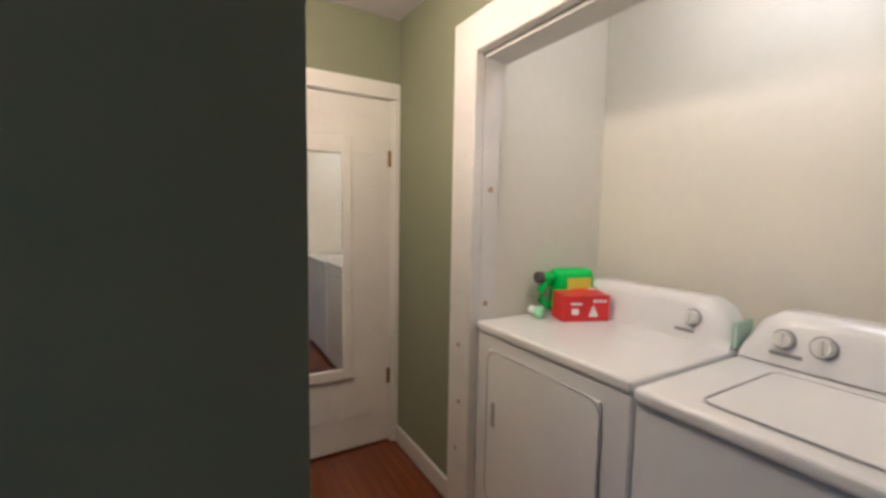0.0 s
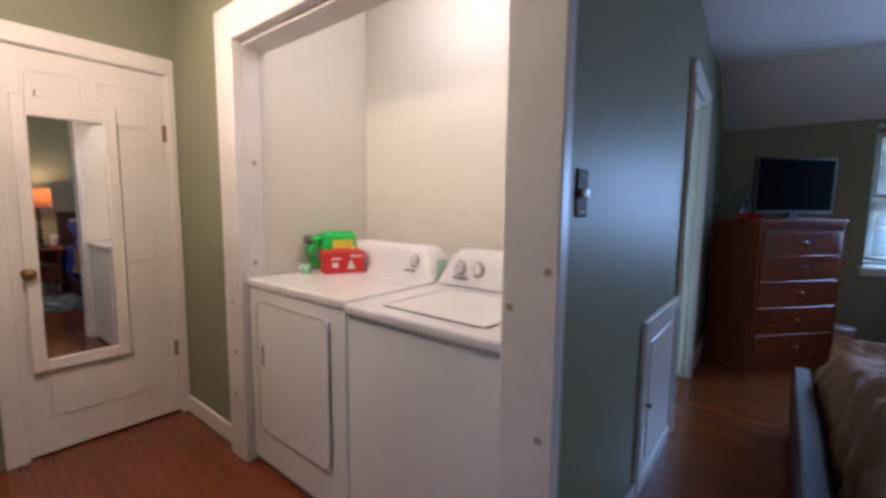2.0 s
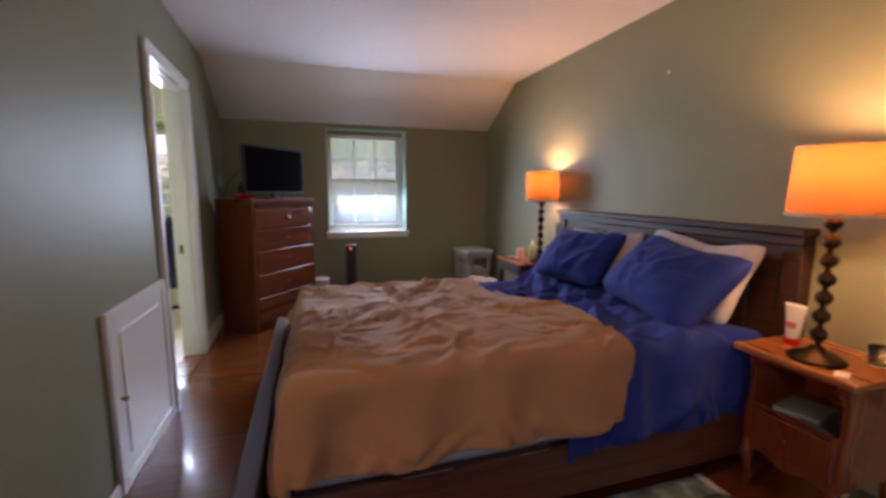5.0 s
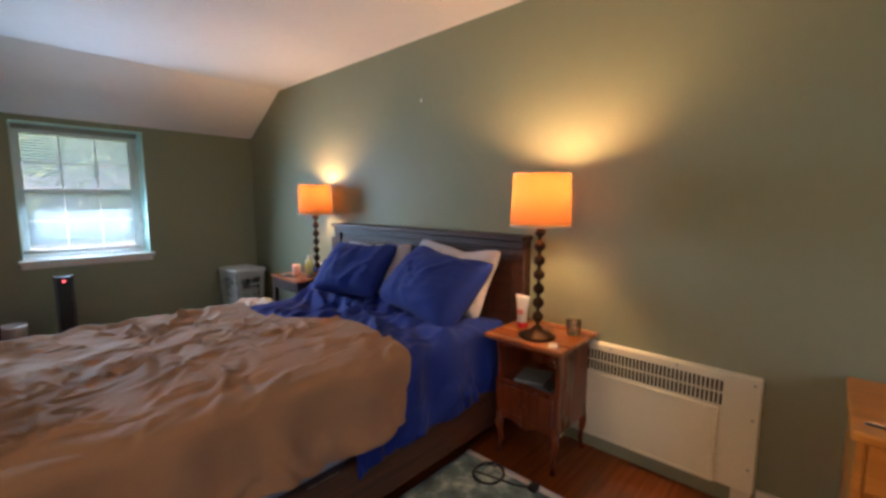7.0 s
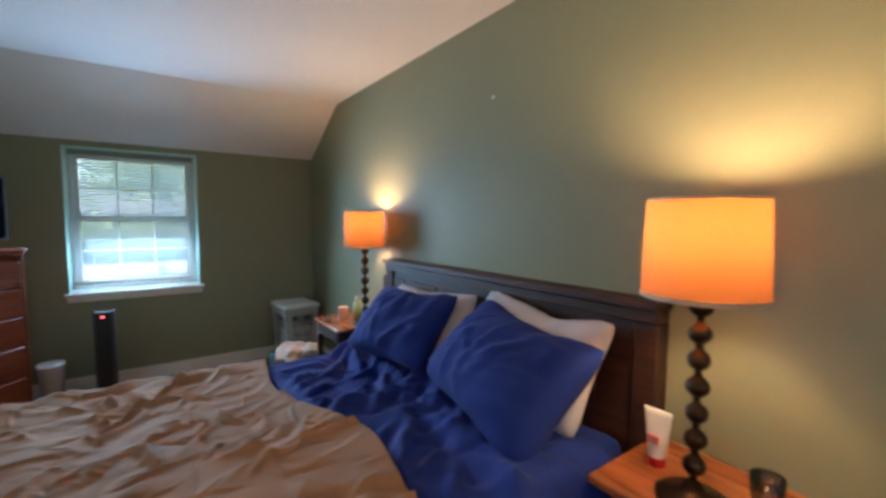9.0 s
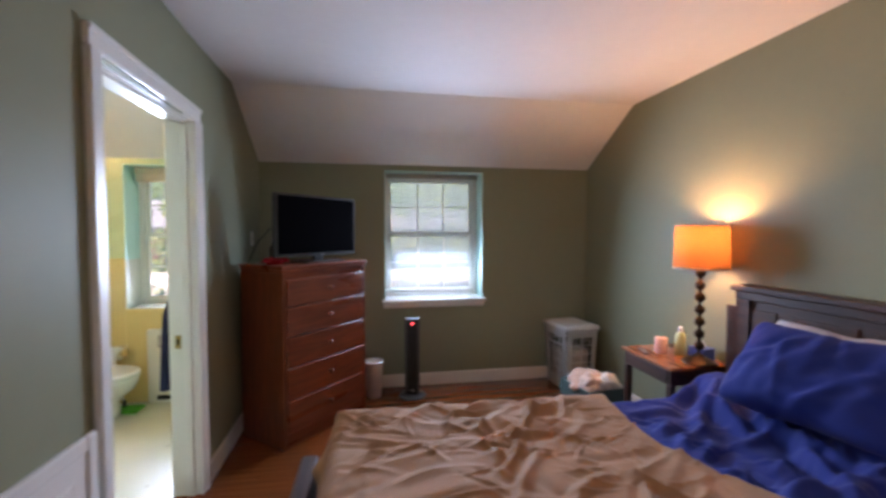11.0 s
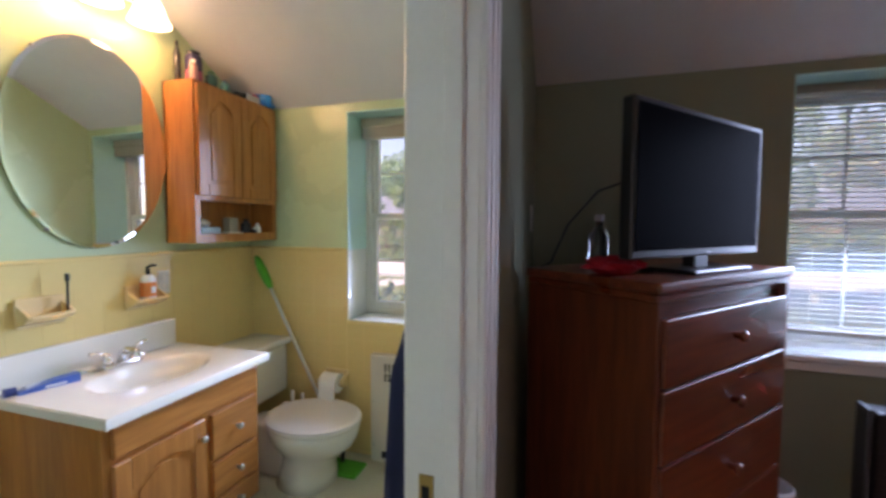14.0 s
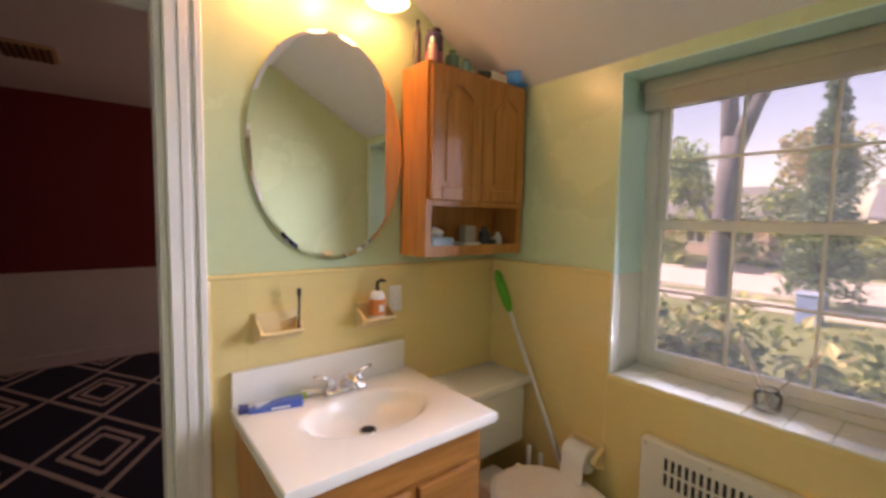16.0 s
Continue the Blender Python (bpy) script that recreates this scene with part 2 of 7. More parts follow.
def lathe(profile, cx=0, cy=0, steps=32, bm=None, sx=1.0, sy=1.0, closed=True):
    """Turned shape: profile of (radius, z)."""
    bm = bm or bmesh.new()
    rings = []
    for r, z in profile:
        rings.append([bm.verts.new((cx + sx * r * math.cos(2 * math.pi * k / steps), cy + sy * r * math.sin(2 * math.pi * k / steps), z)) for k in range(steps)])
    for a, b in zip(rings, rings[1:]):
        for k in range(steps):
            bm.faces.new((a[k], a[(k + 1) % steps], b[(k + 1) % steps], b[k]))
    if closed:
        bm.faces.new(rings[0][::-1]), bm.faces.new(rings[-1])
    bmesh.ops.recalc_face_normals(bm, faces=bm.faces)
    return bm


def tube(pts, r, steps=8, bm=None):
    """A round bar along a line of points."""
    bm = bm or bmesh.new()
    pts = [Vector(p) for p in pts]
    rings = []
    for i, p in enumerate(pts):
        d = (pts[min(i + 1, len(pts) - 1)] - pts[max(i - 1, 0)]).normalized()
        q = d.to_track_quat("Z", "Y")
        rad = r[i] if isinstance(r, (list, tuple)) else r
        rings.append([bm.verts.new(p + q @ Vector((rad * math.cos(2 * math.pi * k / steps), rad * math.sin(2 * math.pi * k / steps), 0))) for k in range(steps)])
    for a, b in zip(rings, rings[1:]):
        for k in range(steps):
            bm.faces.new((a[k], a[(k + 1) % steps], b[(k + 1) % steps], b[k]))
    bm.faces.new(rings[0][::-1]), bm.faces.new(rings[-1])
    bmesh.ops.recalc_face_normals(bm, faces=bm.faces)
    return bm


def moved(bm, m):
    bmesh.ops.transform(bm, matrix=m, verts=bm.verts)
    return bm


def mesh_of(name, bm, material, smooth=False):
    me = bpy.data.meshes.new(name)
    bm.to_mesh(me)
    bm.free()
    me.materials.append(material)
    if smooth:
        for p in me.polygons:
            p.use_smooth = True
    return me


def thing(name, label, category, loc=(0, 0, 0), rz=0.0, group="", kind=""):
    ob = new(name)
    ob.empty_display_size = 0.1
    ob.matrix_world = pose(*loc, 0, 0, rz)
    return tagged(ob, label, category, group, kind)


def part(name, bm, material, parent=None, label="", smooth=False):
    ob = new(name, mesh_of(name, bm, material, smooth))
    if parent:
        ob.parent = parent
    if label:
        ob["label"] = label
    return ob


def structure(name, bm, material, label, category="wall", smooth=False):
    return tagged(part(name, bm, material, None, "", smooth), label, category, "", "structure")


def smooth_by_angle(ob, deg=40):
    me = ob.data
    for p in me.polygons:
        p.use_smooth = True
    bm = bmesh.new()
    bm.from_mesh(me)
    lim = radians(deg)
    for e in bm.edges:
        e.smooth = len(e.link_faces) == 2 and e.calc_face_angle(0.0) < lim
    bm.to_mesh(me)
    bm.free()
    return ob


# ---- the rooms ----
XW, XE, YN, ZC = -0.09, 2.857, 4.952, 2.425      # bedroom: west face, east wall, north wall, ceiling
XB = -0.245                                      # bathroom side of the partition
XBW = -1.86                                      # bathroom's west wall
YH = 0.99                                        # hall's north wall
XD = -2.447                                      # hall's end wall
YS = -1.8
YO = 5.26                                        # outer face of the north wall

# west partition of the bedroom, with the bathroom doorway
YDA, YDB = 2.700, 3.532                          # the doorway's two jambs
XN = -0.130                                      # the wall leans westward past the doorway
bm = boxes((-0.20, XW, 0.99, 1.80, 0, ZC + 0.03), (XB, XW, 1.80, YDA, 0, ZC + 0.03))
prism("z", [(XB, YDA), (XW, YDA), (XN, YDB), (XB, YDB)], 1.985, ZC + 0.03, bm)
prism("z", [(XB, YDB), (XN, YDB), (-0.152, YN), (XB, YN)], 0, ZC + 0.03, bm)
structure("wall_west", bm, M_GREEN, "sage green painted plaster partition with a doorway")
structure("wall_west_bathroom_face", boxes((XB - 0.004, XB, 1.95, YDA, 1.185, ZC), (XB - 0.004, XB, YDA, YDB, 1.985, ZC), (XB - 0.004, XB, YDB, YN, 1.185, ZC), (XB - 0.012, XB, 1.95, 2.61, 0, 1.185), (XB - 0.012, XB, 3.61, YN, 0, 1.185)), M_MINT, "pale green bathroom side of the partition wall")
# north wall with two deep windows
bw0, bw1, bz0, bz1 = -1.195, -0.285, 0.785, 1.963
w0, w1, wz0, wz1 = 0.903, 1.812, 0.80, 1.963
structure("wall_north", boxes((XB, w0, YN, YO, 0, 2.5), (w1, XE + 0.15, YN, YO, 0, 2.5), (w0, w1, YN, YO, 0, wz0 - 0.03), (w0, w1, YN, YO, wz1, 2.5)), M_GREEN, "sage green plaster wall with a deep window recess")
structure("wall_north_bathroom", boxes((XBW - 0.15, bw0, YN, YO, 0, 2.5), (bw1, XB, YN, YO, 0, 2.5), (bw0, bw1, YN, YO, 0, bz0), (bw0, bw1, YN, YO, bz1, 2.5)), M_MINT, "pale green plaster wall above cream tile, with a deep window recess")
structure("wall_east", boxes((XE, XE + 0.15, YS, YN, 0, 2.5)), M_GREEN, "sage green plaster wall behind the bed")
structure("wall_south", boxes((-0.60, 0.5, YS - 0.15, YS, 0, 2.5), (1.6, XE + 0.15, YS - 0.15, YS, 0, 2.5), (0.5, 1.6, YS - 0.15, YS, 0, 0.8), (0.5, 1.6, YS - 0.15, YS, 2.0, 2.5)), M_GREEN, "plain sage green wall")
structure("wall_southwest", boxes((-0.60, -0.464, YS, 0.03, 0, 2.45)), M_GREEN, "sage green wall end at the hall corner")
structure("wall_hall_south", boxes((XD - 0.12, -0.60, -0.09, 0.03, 0, 2.45)), M_GREEN, "plain sage green hall wall")
structure("wall_hall_end", boxes((XD - 0.12, XD, 0.03, 0.275, 0, 2.45), (XD - 0.12, XD, 0.275, 0.955, 1.995, 2.45), (XD - 0.12, XD, 0.955, 1.9, 0, 2.45)), M_GREEN, "sage green wall around the closed hall door")
structure("wall_hall_north", boxes((XD, -1.676, YH, YH + 0.12, 0, 2.45), (-1.676, XW, YH, YH + 0.12, 2.0, 2.45)), M_GREEN, "sage green wall beside the laundry alcove")
structure("wall_alcove_left", prism("z", [(-1.80, YH + 0.08), (-1.640, YH + 0.08), (-1.676, 1.768), (-1.80, 1.768)], 0, 2.45), M_CREAM, "cream white alcove side wall")
structure("wall_alcove_head", boxes((-1.638, -0.206, YH + 0.12, YH + 0.126, 2.0, ZC)), M_CREAM, "cream white inner face above the laundry opening")
structure("wall_alcove_back", boxes((-1.80, XB, 1.768, 1.90, 0, 2.45), (XB, -0.20, 1.768, 1.80, 0, 2.45)), M_CREAM, "cream white alcove back wall")
structure("wall_alcove_right", boxes((-0.206, -0.20, YH, 1.768, 0, 2.45)), M_CREAM, "cream white alcove side wall")
structure("wall_bathroom_south", boxes((XBW - 0.15, XB, 1.90, 1.95, 0, 2.45)), M_MINT, "plain pale green wall")
structure("wall_bathroom_west", boxes((XBW - 0.12, XBW, 1.95, 2.75, 0, 2.5), (XBW - 0.12, XBW, 2.75, 3.53, 2.04, 2.5), (XBW - 0.12, XBW, 3.53, YN, 0, 2.5)), M_MINT, "pale green plaster wall above cream tile, with a doorway")
# Added sheet, out of sight, that stops sky light leaking under the door.
structure("hall_door_light_block", boxes((XD - 0.125, XD - 0.10, 0.25, 0.97, 0, 2.05)), M_GAP, "unseen dark sheet blocking light under the hall door")
# ceilings
structure("ceiling", prism("x", [(YS - 0.15, ZC), (4.23, ZC), (YN + 0.02, 2.000), (YN + 0.02, 2.16), (4.27, 2.58), (YS - 0.15, 2.58)], XBW - 0.12, XE + 0.15), M_CEIL, "white ceiling, flat then sloping down to the window wall", "ceiling")
structure("ceiling_hall", boxes((XD - 0.12, XBW - 0.12, -0.09, 1.3, ZC, 2.58)), M_CEIL, "white hall ceiling", "ceiling")
# floors
structure("subfloor", boxes((XD - 0.12, XE + 0.1, YS - 0.1, 1.0, -0.12, -0.016), (XB, XE + 0.1, 1.0, YN, -0.12, -0.016), (-1.80, XB, 1.0, 1.9, -0.12, -0.016)), M_GAP, "dark base under the floorboards", "floor")
structure("floor_bathroom", boxes((XBW - 0.12, XB + 0.06, 1.95, YN, -0.10, 0.004)), M_BFLOOR, "pale cream vinyl bathroom floor", "floor")

# red room beyond the bathroom
structure("wall_red_west", boxes((-5.52, -5.40, 1.3, 6.3, 0.86, 2.5)), M_RED, "dark red painted wall")
# The opening here is added, out of sight, for the red room's fill.
structure("wall_red_north", boxes((-5.40, -4.6, 6.18, 6.3, 0, 2.5), (-3.2, XBW - 0.12, 6.18, 6.3, 0, 2.5), (-4.6, -3.2, 6.18, 6.3, 0, 0.8), (-4.6, -3.2, 6.18, 6.3, 2.0, 2.5)), M_RED, "dark red painted wall")
structure("wall_red_south", boxes((-5.40, XBW - 0.12, 1.3, 1.42, 0, 2.5)), M_RED, "dark red painted wall")
structure("wainscot", boxes((-5.52, -5.39, 1.42, 6.18, 0, 0.83), (-5.52, -5.375, 1.42, 6.18, 0.83, 0.86), (-5.52, -5.378, 1.42, 6.18, 0, 0.11)), M_WAINS, "white painted wainscot with a cap rail", "wainscot")
structure("wall_red_east", boxes((XBW - 0.124, XBW - 0.12, 1.95, 2.75, 0, 2.5), (XBW - 0.124, XBW - 0.12, 3.53, 6.18, 0, 2.5), (XBW - 0.2, XBW - 0.12, 1.42, 1.95, 0, 2.5), (XBW - 0.2, XBW - 0.12, YN, 6.18, 0, 2.5)), M_RED, "dark red painted wall")
structure("ceiling_red_room", boxes((-5.52, XBW - 0.12, 1.3, 6.3, 2.42, 2.56)), M_CEIL, "plain white ceiling", "ceiling")
structure("floor_red_room", boxes((-5.5, XBW - 0.12, 1.3, 6.3, -0.1, 0.0)), M_FLOOR, "red-brown wooden floor", "floor")

# ---- trim, doors and windows ----


def casing(name, rows, label):
    return structure(name, boxes(*rows, bevel=0.006), M_TRIM, label, "trim")


# bathroom doorway: jambs, stop, casings on both sides
ja = structure("door_frame_bathroom", boxes((XB - 0.006, XW + 0.006, YDA - 0.016, YDA + 0.002, 0, 1.985), (XB - 0.006, XN + 0.006, YDB - 0.002, YDB + 0.016, 0, 1.985), (XB - 0.006, XN + 0.006, YDA - 0.016, YDB + 0.016, 1.982, 2.0)), M_TRIM, "white painted door lining", "door frame")
part("door_stop", boxes((-0.185, -0.150, YDB - 0.016, YDB - 0.002, 0, 1.97), (-0.185, -0.150, YDA + 0.002, YDA + 0.016, 0, 1.97), (-0.185, -0.150, YDA + 0.002, YDB - 0.002, 1.968, 1.982), bevel=0.003), M_TRIM, ja)
part("strike_plate", boxes((-0.232, -0.204, YDB - 0.005, YDB - 0.0015, 0.80, 0.87)), M_BRASS, ja, "small dark brass strike plate")
part("strike_hole", boxes((-0.226, -0.212, YDB - 0.007, YDB - 0.0045, 0.82, 0.85)), M_DARK, ja)


def door_casing(name, x0, x1, ya, yb, ztop, w=0.075, skew=0.0):
    """Casing round a doorway; skew is how far the far jamb stands back from the near one."""
    o = thing(name, "white painted moulded door casing", "trim", kind="structure")
    s = 1 if x1 > x0 else -1
    for nm, (c0, c1, d0, d1) in {"left_casing": (ya - w, ya, 0, ztop), "right_casing": (yb, yb + w, 0, ztop), "head_casing": (ya - w, yb + w, ztop, ztop + w)}.items():
        bm = boxes((min(x0, x1), max(x0, x1), c0, c1, d0, d1), bevel=0.005)
        if nm == "head_casing":
            bm_box(bm, min(x1, x1 + s * 0.008), max(x1, x1 + s * 0.008), c0, c1, d1 - 0.022, d1, bevel=0.003)
        else:
            e0, e1 = (c0, c0 + 0.022) if nm == "left_casing" else (c1 - 0.022, c1)
            bm_box(bm, min(x1, x1 + s * 0.008), max(x1, x1 + s * 0.008), e0, e1, d0, d1, bevel=0.003)
            m0 = (c0 + c1) / 2
            bm_box(bm, min(x1, x1 + s * 0.004), max(x1, x1 + s * 0.004), m0 - 0.012, m0 + 0.012, d0, d1, bevel=0.002)
        for v in bm.verts:
            v.co.x += skew * min(1.0, max(0.0, (v.co.y - ya) / (yb - ya)))
        part(nm, bm, M_TRIM, o)
    return o


door_casing("casing_bathroom_door", XW, XW + 0.020, 2.694, 3.534, 1.99, 0.070, XN - XW)
door_casing("casing_bathroom_inside", XB - 0.004, XB - 0.022, 2.694, 3.537, 1.99)
door_casing("casing_red_room_door", XBW, XBW + 0.022, 2.745, 3.535, 2.045, 0.10)
structure("door_frame_red_room", boxes((XBW - 0.13, XBW + 0.004, 3.515, 3.532, 0, 2.04), (XBW - 0.13, XBW + 0.004, 2.748, 2.765, 0, 2.04), (XBW - 0.13, XBW + 0.004, 2.748, 3.532, 2.025, 2.042)), M_TRIM, "white painted door lining", "door frame")
structure("threshold", boxes((XB - 0.01, XN + 0.01, YDA + 0.002, YDB - 0.002, -0.01, 0.010), bevel=0.004), M_FLOOR, "worn wooden threshold", "threshold")

# laundry opening: flat boards with filled screw holes
lb = thing("laundry_opening_trim", "flat white boards framing the laundry alcove", "trim", kind="structure")
part("left_board", boxes((-1.79, -1.630, 0.943, YH, 0, 2.15), bevel=0.004), M_JAMB, lb)
part("left_jamb", boxes((-1.676, -1.630, YH, 1.0698, 0, 2.0)), M_JAMB, lb)
part("right_board", boxes((-0.215, -0.062, 0.943, YH, 0, 2.15), bevel=0.004), M_JAMB, lb)
part("corner_board", boxes((XW, -0.068, YH, 1.005, 0, 2.15), bevel=0.003), M_TRIM, lb)
part("head_board", boxes((-1.630, -0.215, 0.943, YH, 2.0, 2.15), bevel=0.004), M_JAMB, lb)
part("head_jamb", boxes((-1.676, -0.206, YH, 1.11, 1.985, 2.0)), M_JAMB, lb)
for y, z in ((1.032, 1.465), (1.02, 0.99), (1.02, 0.60)):
    part("wood_plug", moved(lathe([(0.012, 0), (0.012, 0.003)], steps=12), pose(-1.630, y, z, 0, 90, 0)), M_PLUG, lb, "filled screw hole")
for x, z in ((-1.71, 0.80), (-1.72, 0.33), (-1.70, 0.55), (-0.10, 0.694), (-0.19, 1.02), (-0.09, 1.12), (-0.15, 0.30)):
    part("wood_plug", moved(lathe([(0.010, 0), (0.010, 0.003)], steps=12), pose(x, 0.943, z, 90, 0, 0)), M_PLUG, lb, "filled screw hole")

# hall door with a hung mirror
hd = thing("door_hall", "closed white painted panel door with hung mirror", "door", kind="structure")
DX = XD - 0.01
part("door_leaf", boxes((DX - 0.035, DX, 0.278, 0.945, 0.012, 1.985), bevel=0.003), M_TRIM, hd)


def raised_panel(y0, y1, z0, z1, x, parent):
    bm = boxes((x, x + 0.006, y0, y1, z0, z1), bevel=0.004)
    for a, b, c, d in ((y0 - 0.012, y0, z0 - 0.012, z1 + 0.012), (y1, y1 + 0.012, z0 - 0.012, z1 + 0.012), (y0, y1, z0 - 0.012, z0), (y0, y1, z1, z1 + 0.012)):
        bm_box(bm, x, x + 0.004, a, b, c, d, bevel=0.0018)
    part("door_panel", bm, M_TRIM, parent)


for y0, y1 in ((0.37, 0.57), (0.655, 0.855)):
    for z0, z1 in ((0.20, 0.80), (0.95, 1.55), (1.68, 1.88)):
        raised_panel(y0, y1, z0, z1, DX, hd)
part("hinge", boxes((DX, DX + 0.006, 0.925, 0.95, 0.36, 0.45)), M_BRASS, hd)
part("hinge", boxes((DX, DX + 0.006, 0.925, 0.95, 1.62, 1.71)), M_BRASS, hd)
part("door_knob", moved(lathe([(0.025, 0), (0.025, 0.004), (0.009, 0.008), (0.009, 0.03), (0.025, 0.04), (0.028, 0.055), (0.018, 0.066)], steps=20), pose(DX, 0.325, 0.93, 0, 90, 0)), M_BRASS, hd, "aged brass knob", smooth=True)
structure("hall_door_casing", boxes((XD, XD + 0.018, 0.955, YH, 0, 1.99), (XD, XD + 0.018, 0.19, 0.268, 0, 1.99), (XD, XD + 0.018, 0.19, YH, 1.99, 2.078), bevel=0.004), M_TRIM, "white painted door casing", "trim")
structure("hall_door_lining", boxes((XD - 0.12, XD + 0.004, 0.945, 0.958, 0, 1.995), (XD - 0.12, XD + 0.004, 0.265, 0.278, 0, 1.995), (XD - 0.12, XD + 0.004, 0.265, 0.958, 1.987, 2.0)), M_TRIM, "white painted door lining", "trim")

hm = thing("door_mirror", "long white-framed mirror hung on the hall door", "mirror")
fx = DX + 0.012
fr = boxes((fx, fx + 0.018, 0.312, 0.366, 0.44, 1.765), (fx, fx + 0.018, 0.655, 0.709, 0.44, 1.765), (fx, fx + 0.018, 0.366, 0.655, 0.44, 0.500), (fx, fx + 0.018, 0.366, 0.655, 1.672, 1.765), bevel=0.005)
part("mirror_frame", fr, M_TRIM, hm)
part("mirror_glass", boxes((fx, fx + 0.008, 0.366, 0.655, 0.500, 1.672)), M_MIRROR, hm)
part("hook", tube([(fx + 0.01, 0.40, 1.765), (fx + 0.02, 0.40, 1.79), (fx - 0.01, 0.40, 1.80)], 0.004), M_CHROME, hm)

# baseboards
M_BASE = M_TRIM
structure("baseboard_hall", boxes((XD, -1.84, 0.972, YH, 0, 0.10), (XD, -0.47, 0.03, 0.046, 0, 0.10), bevel=0.004), M_BASE, "white painted baseboard, scuffed, ending short", "baseboard")
structure("baseboard_west", boxes((XW, XW + 0.012, 1.01, 1.90, 0, 0.068), bevel=0.003), M_BASE, "low white baseboard", "baseboard")
structure("baseboard_west_north", prism("z", [(-0.131, 3.606), (-0.113, 3.606), (-0.134, YN), (-0.152, YN)], 0, 0.11), M_BASE, "white baseboard", "baseboard")
structure("baseboard_north", boxes((-0.13, XE, YN - 0.016, YN, 0, 0.112), bevel=0.004), M_BASE, "white baseboard under the window", "baseboard")
structure("baseboard_east", boxes((XE - 0.016, XE, 1.1, YN - 0.016, 0, 0.112), (XE - 0.016, XE, YS, 0.13, 0, 0.112), bevel=0.004), M_BASE, "white baseboard", "baseboard")

# access panel in the bedroom wall
ap = thing("access_panel", "white painted wooden access hatch near the floor", "access panel", kind="structure")
part("hatch", boxes((XW, XW + 0.012, 1.94, 2.60, 0.045, 0.755), bevel=0.003), M_TRIM, ap)
part("hatch_frame", boxes((XW, XW + 0.020, 1.905, 1.95, 0.0, 0.79), (XW, XW + 0.020, 2.565, 2.612, 0.0, 0.79), (XW, XW + 0.020, 1.95, 2.565, 0.745, 0.79), (XW, XW + 0.020, 1.95, 2.565, 0.0, 0.06), bevel=0.004), M_TRIM, ap)
part("hatch_panel", boxes((XW + 0.012, XW + 0.017, 2.02, 2.50, 0.13, 0.68), bevel=0.004), M_TRIM, ap)
part("knob", moved(lathe([(0.006, 0), (0.006, 0.012), (0.012, 0.018), (0.009, 0.026)], steps=12), pose(XW + 0.012, 1.985, 0.40, 0, 90, 0)), M_BRASS, ap)


def window(name, x0, x1, z0, z1, yf, label, pane_glass):
    """Double-hung window, six panes over six, set at the outer face of a deep recess."""
    w = thing(name, label, "window", kind="structure")
    part("window_frame", boxes((x0, x0 + 0.035, yf, yf + 0.09, z0, z1), (x1 - 0.035, x1, yf, yf + 0.09, z0, z1), (x0 + 0.035, x1 - 0.035, yf, yf + 0.09, z1 - 0.035, z1), (x0 + 0.035, x1 - 0.035, yf, yf + 0.09, z0, z0 + 0.03), bevel=0.003), M_TRIM, w)
    zm = (z0 + z1) / 2 + 0.008
    for nm, a, b, y in (("lower_sash", z0 + 0.03, zm + 0.018, yf + 0.012), ("upper_sash", zm - 0.018, z1 - 0.035, yf + 0.048)):
        xa, xb = x0 + 0.035, x1 - 0.035
        st = 0.036
        sa = part(nm, boxes((xa, xa + st, y, y + 0.03, a, b), (xb - st, xb, y, y + 0.03, a, b), (xa + st, xb - st, y, y + 0.03, a, a + st + 0.004), (xa + st, xb - st, y, y + 0.03, b - st, b), bevel=0.003), M_TRIM, w)
        ia, ib, ja_, jb = xa + st, xb - st, a + st + 0.004, b - st
        for k in (1, 2):
            xk = ia + (ib - ia) * k / 3
            part("muntin", boxes((xk - 0.005, xk + 0.005, y + 0.008, y + 0.022, ja_, jb)), M_TRIM, sa)
        zk = (ja_ + jb) / 2
        part("muntin", boxes((ia, ib, y + 0.0075, y + 0.0225, zk - 0.005, zk + 0.005)), M_TRIM, sa)
        for ci in range(3):
            for ri in range(2):
                pn = part("pane", boxes((ia + (ib - ia) * ci / 3 + 0.004, ia + (ib - ia) * (ci + 1) / 3 - 0.004, y + 0.013, y + 0.017, ja_ + (jb - ja_) * ri / 2 + 0.004, ja_ + (jb - ja_) * (ri + 1) / 2 - 0.004)), pane_glass, sa)
                pn.visible_shadow = False
    for k in (0.3, 0.7):
        part("sash_lock", boxes((x0 + (x1 - x0) * k - 0.025, x0 + (x1 - x0) * k + 0.025, yf - 0.004, yf + 0.02, zm + 0.018, zm + 0.03), bevel=0.003), M_TRIM, w)
    return w


window("window_bedroom", w0, w1, wz0, wz1, 5.17, "white double-hung window, six panes over six, in deep recess", M_GLASS_HAZED)
window("window_bathroom", bw0, bw1, bz0, bz1, 5.17, "white double-hung bathroom window, six panes over six", M_GLASS)
# painted and tiled recess linings
structure("recess_bedroom", boxes((w0, w0 + 0.006, YN - 0.002, 5.17, wz0, wz1), (w1 - 0.006, w1, YN - 0.002, 5.17, wz0, wz1), (w0, w1, YN - 0.002, 5.17, wz1 - 0.006, wz1 + 0.001)), M_REVEAL, "pale mint painted window recess", "recess")
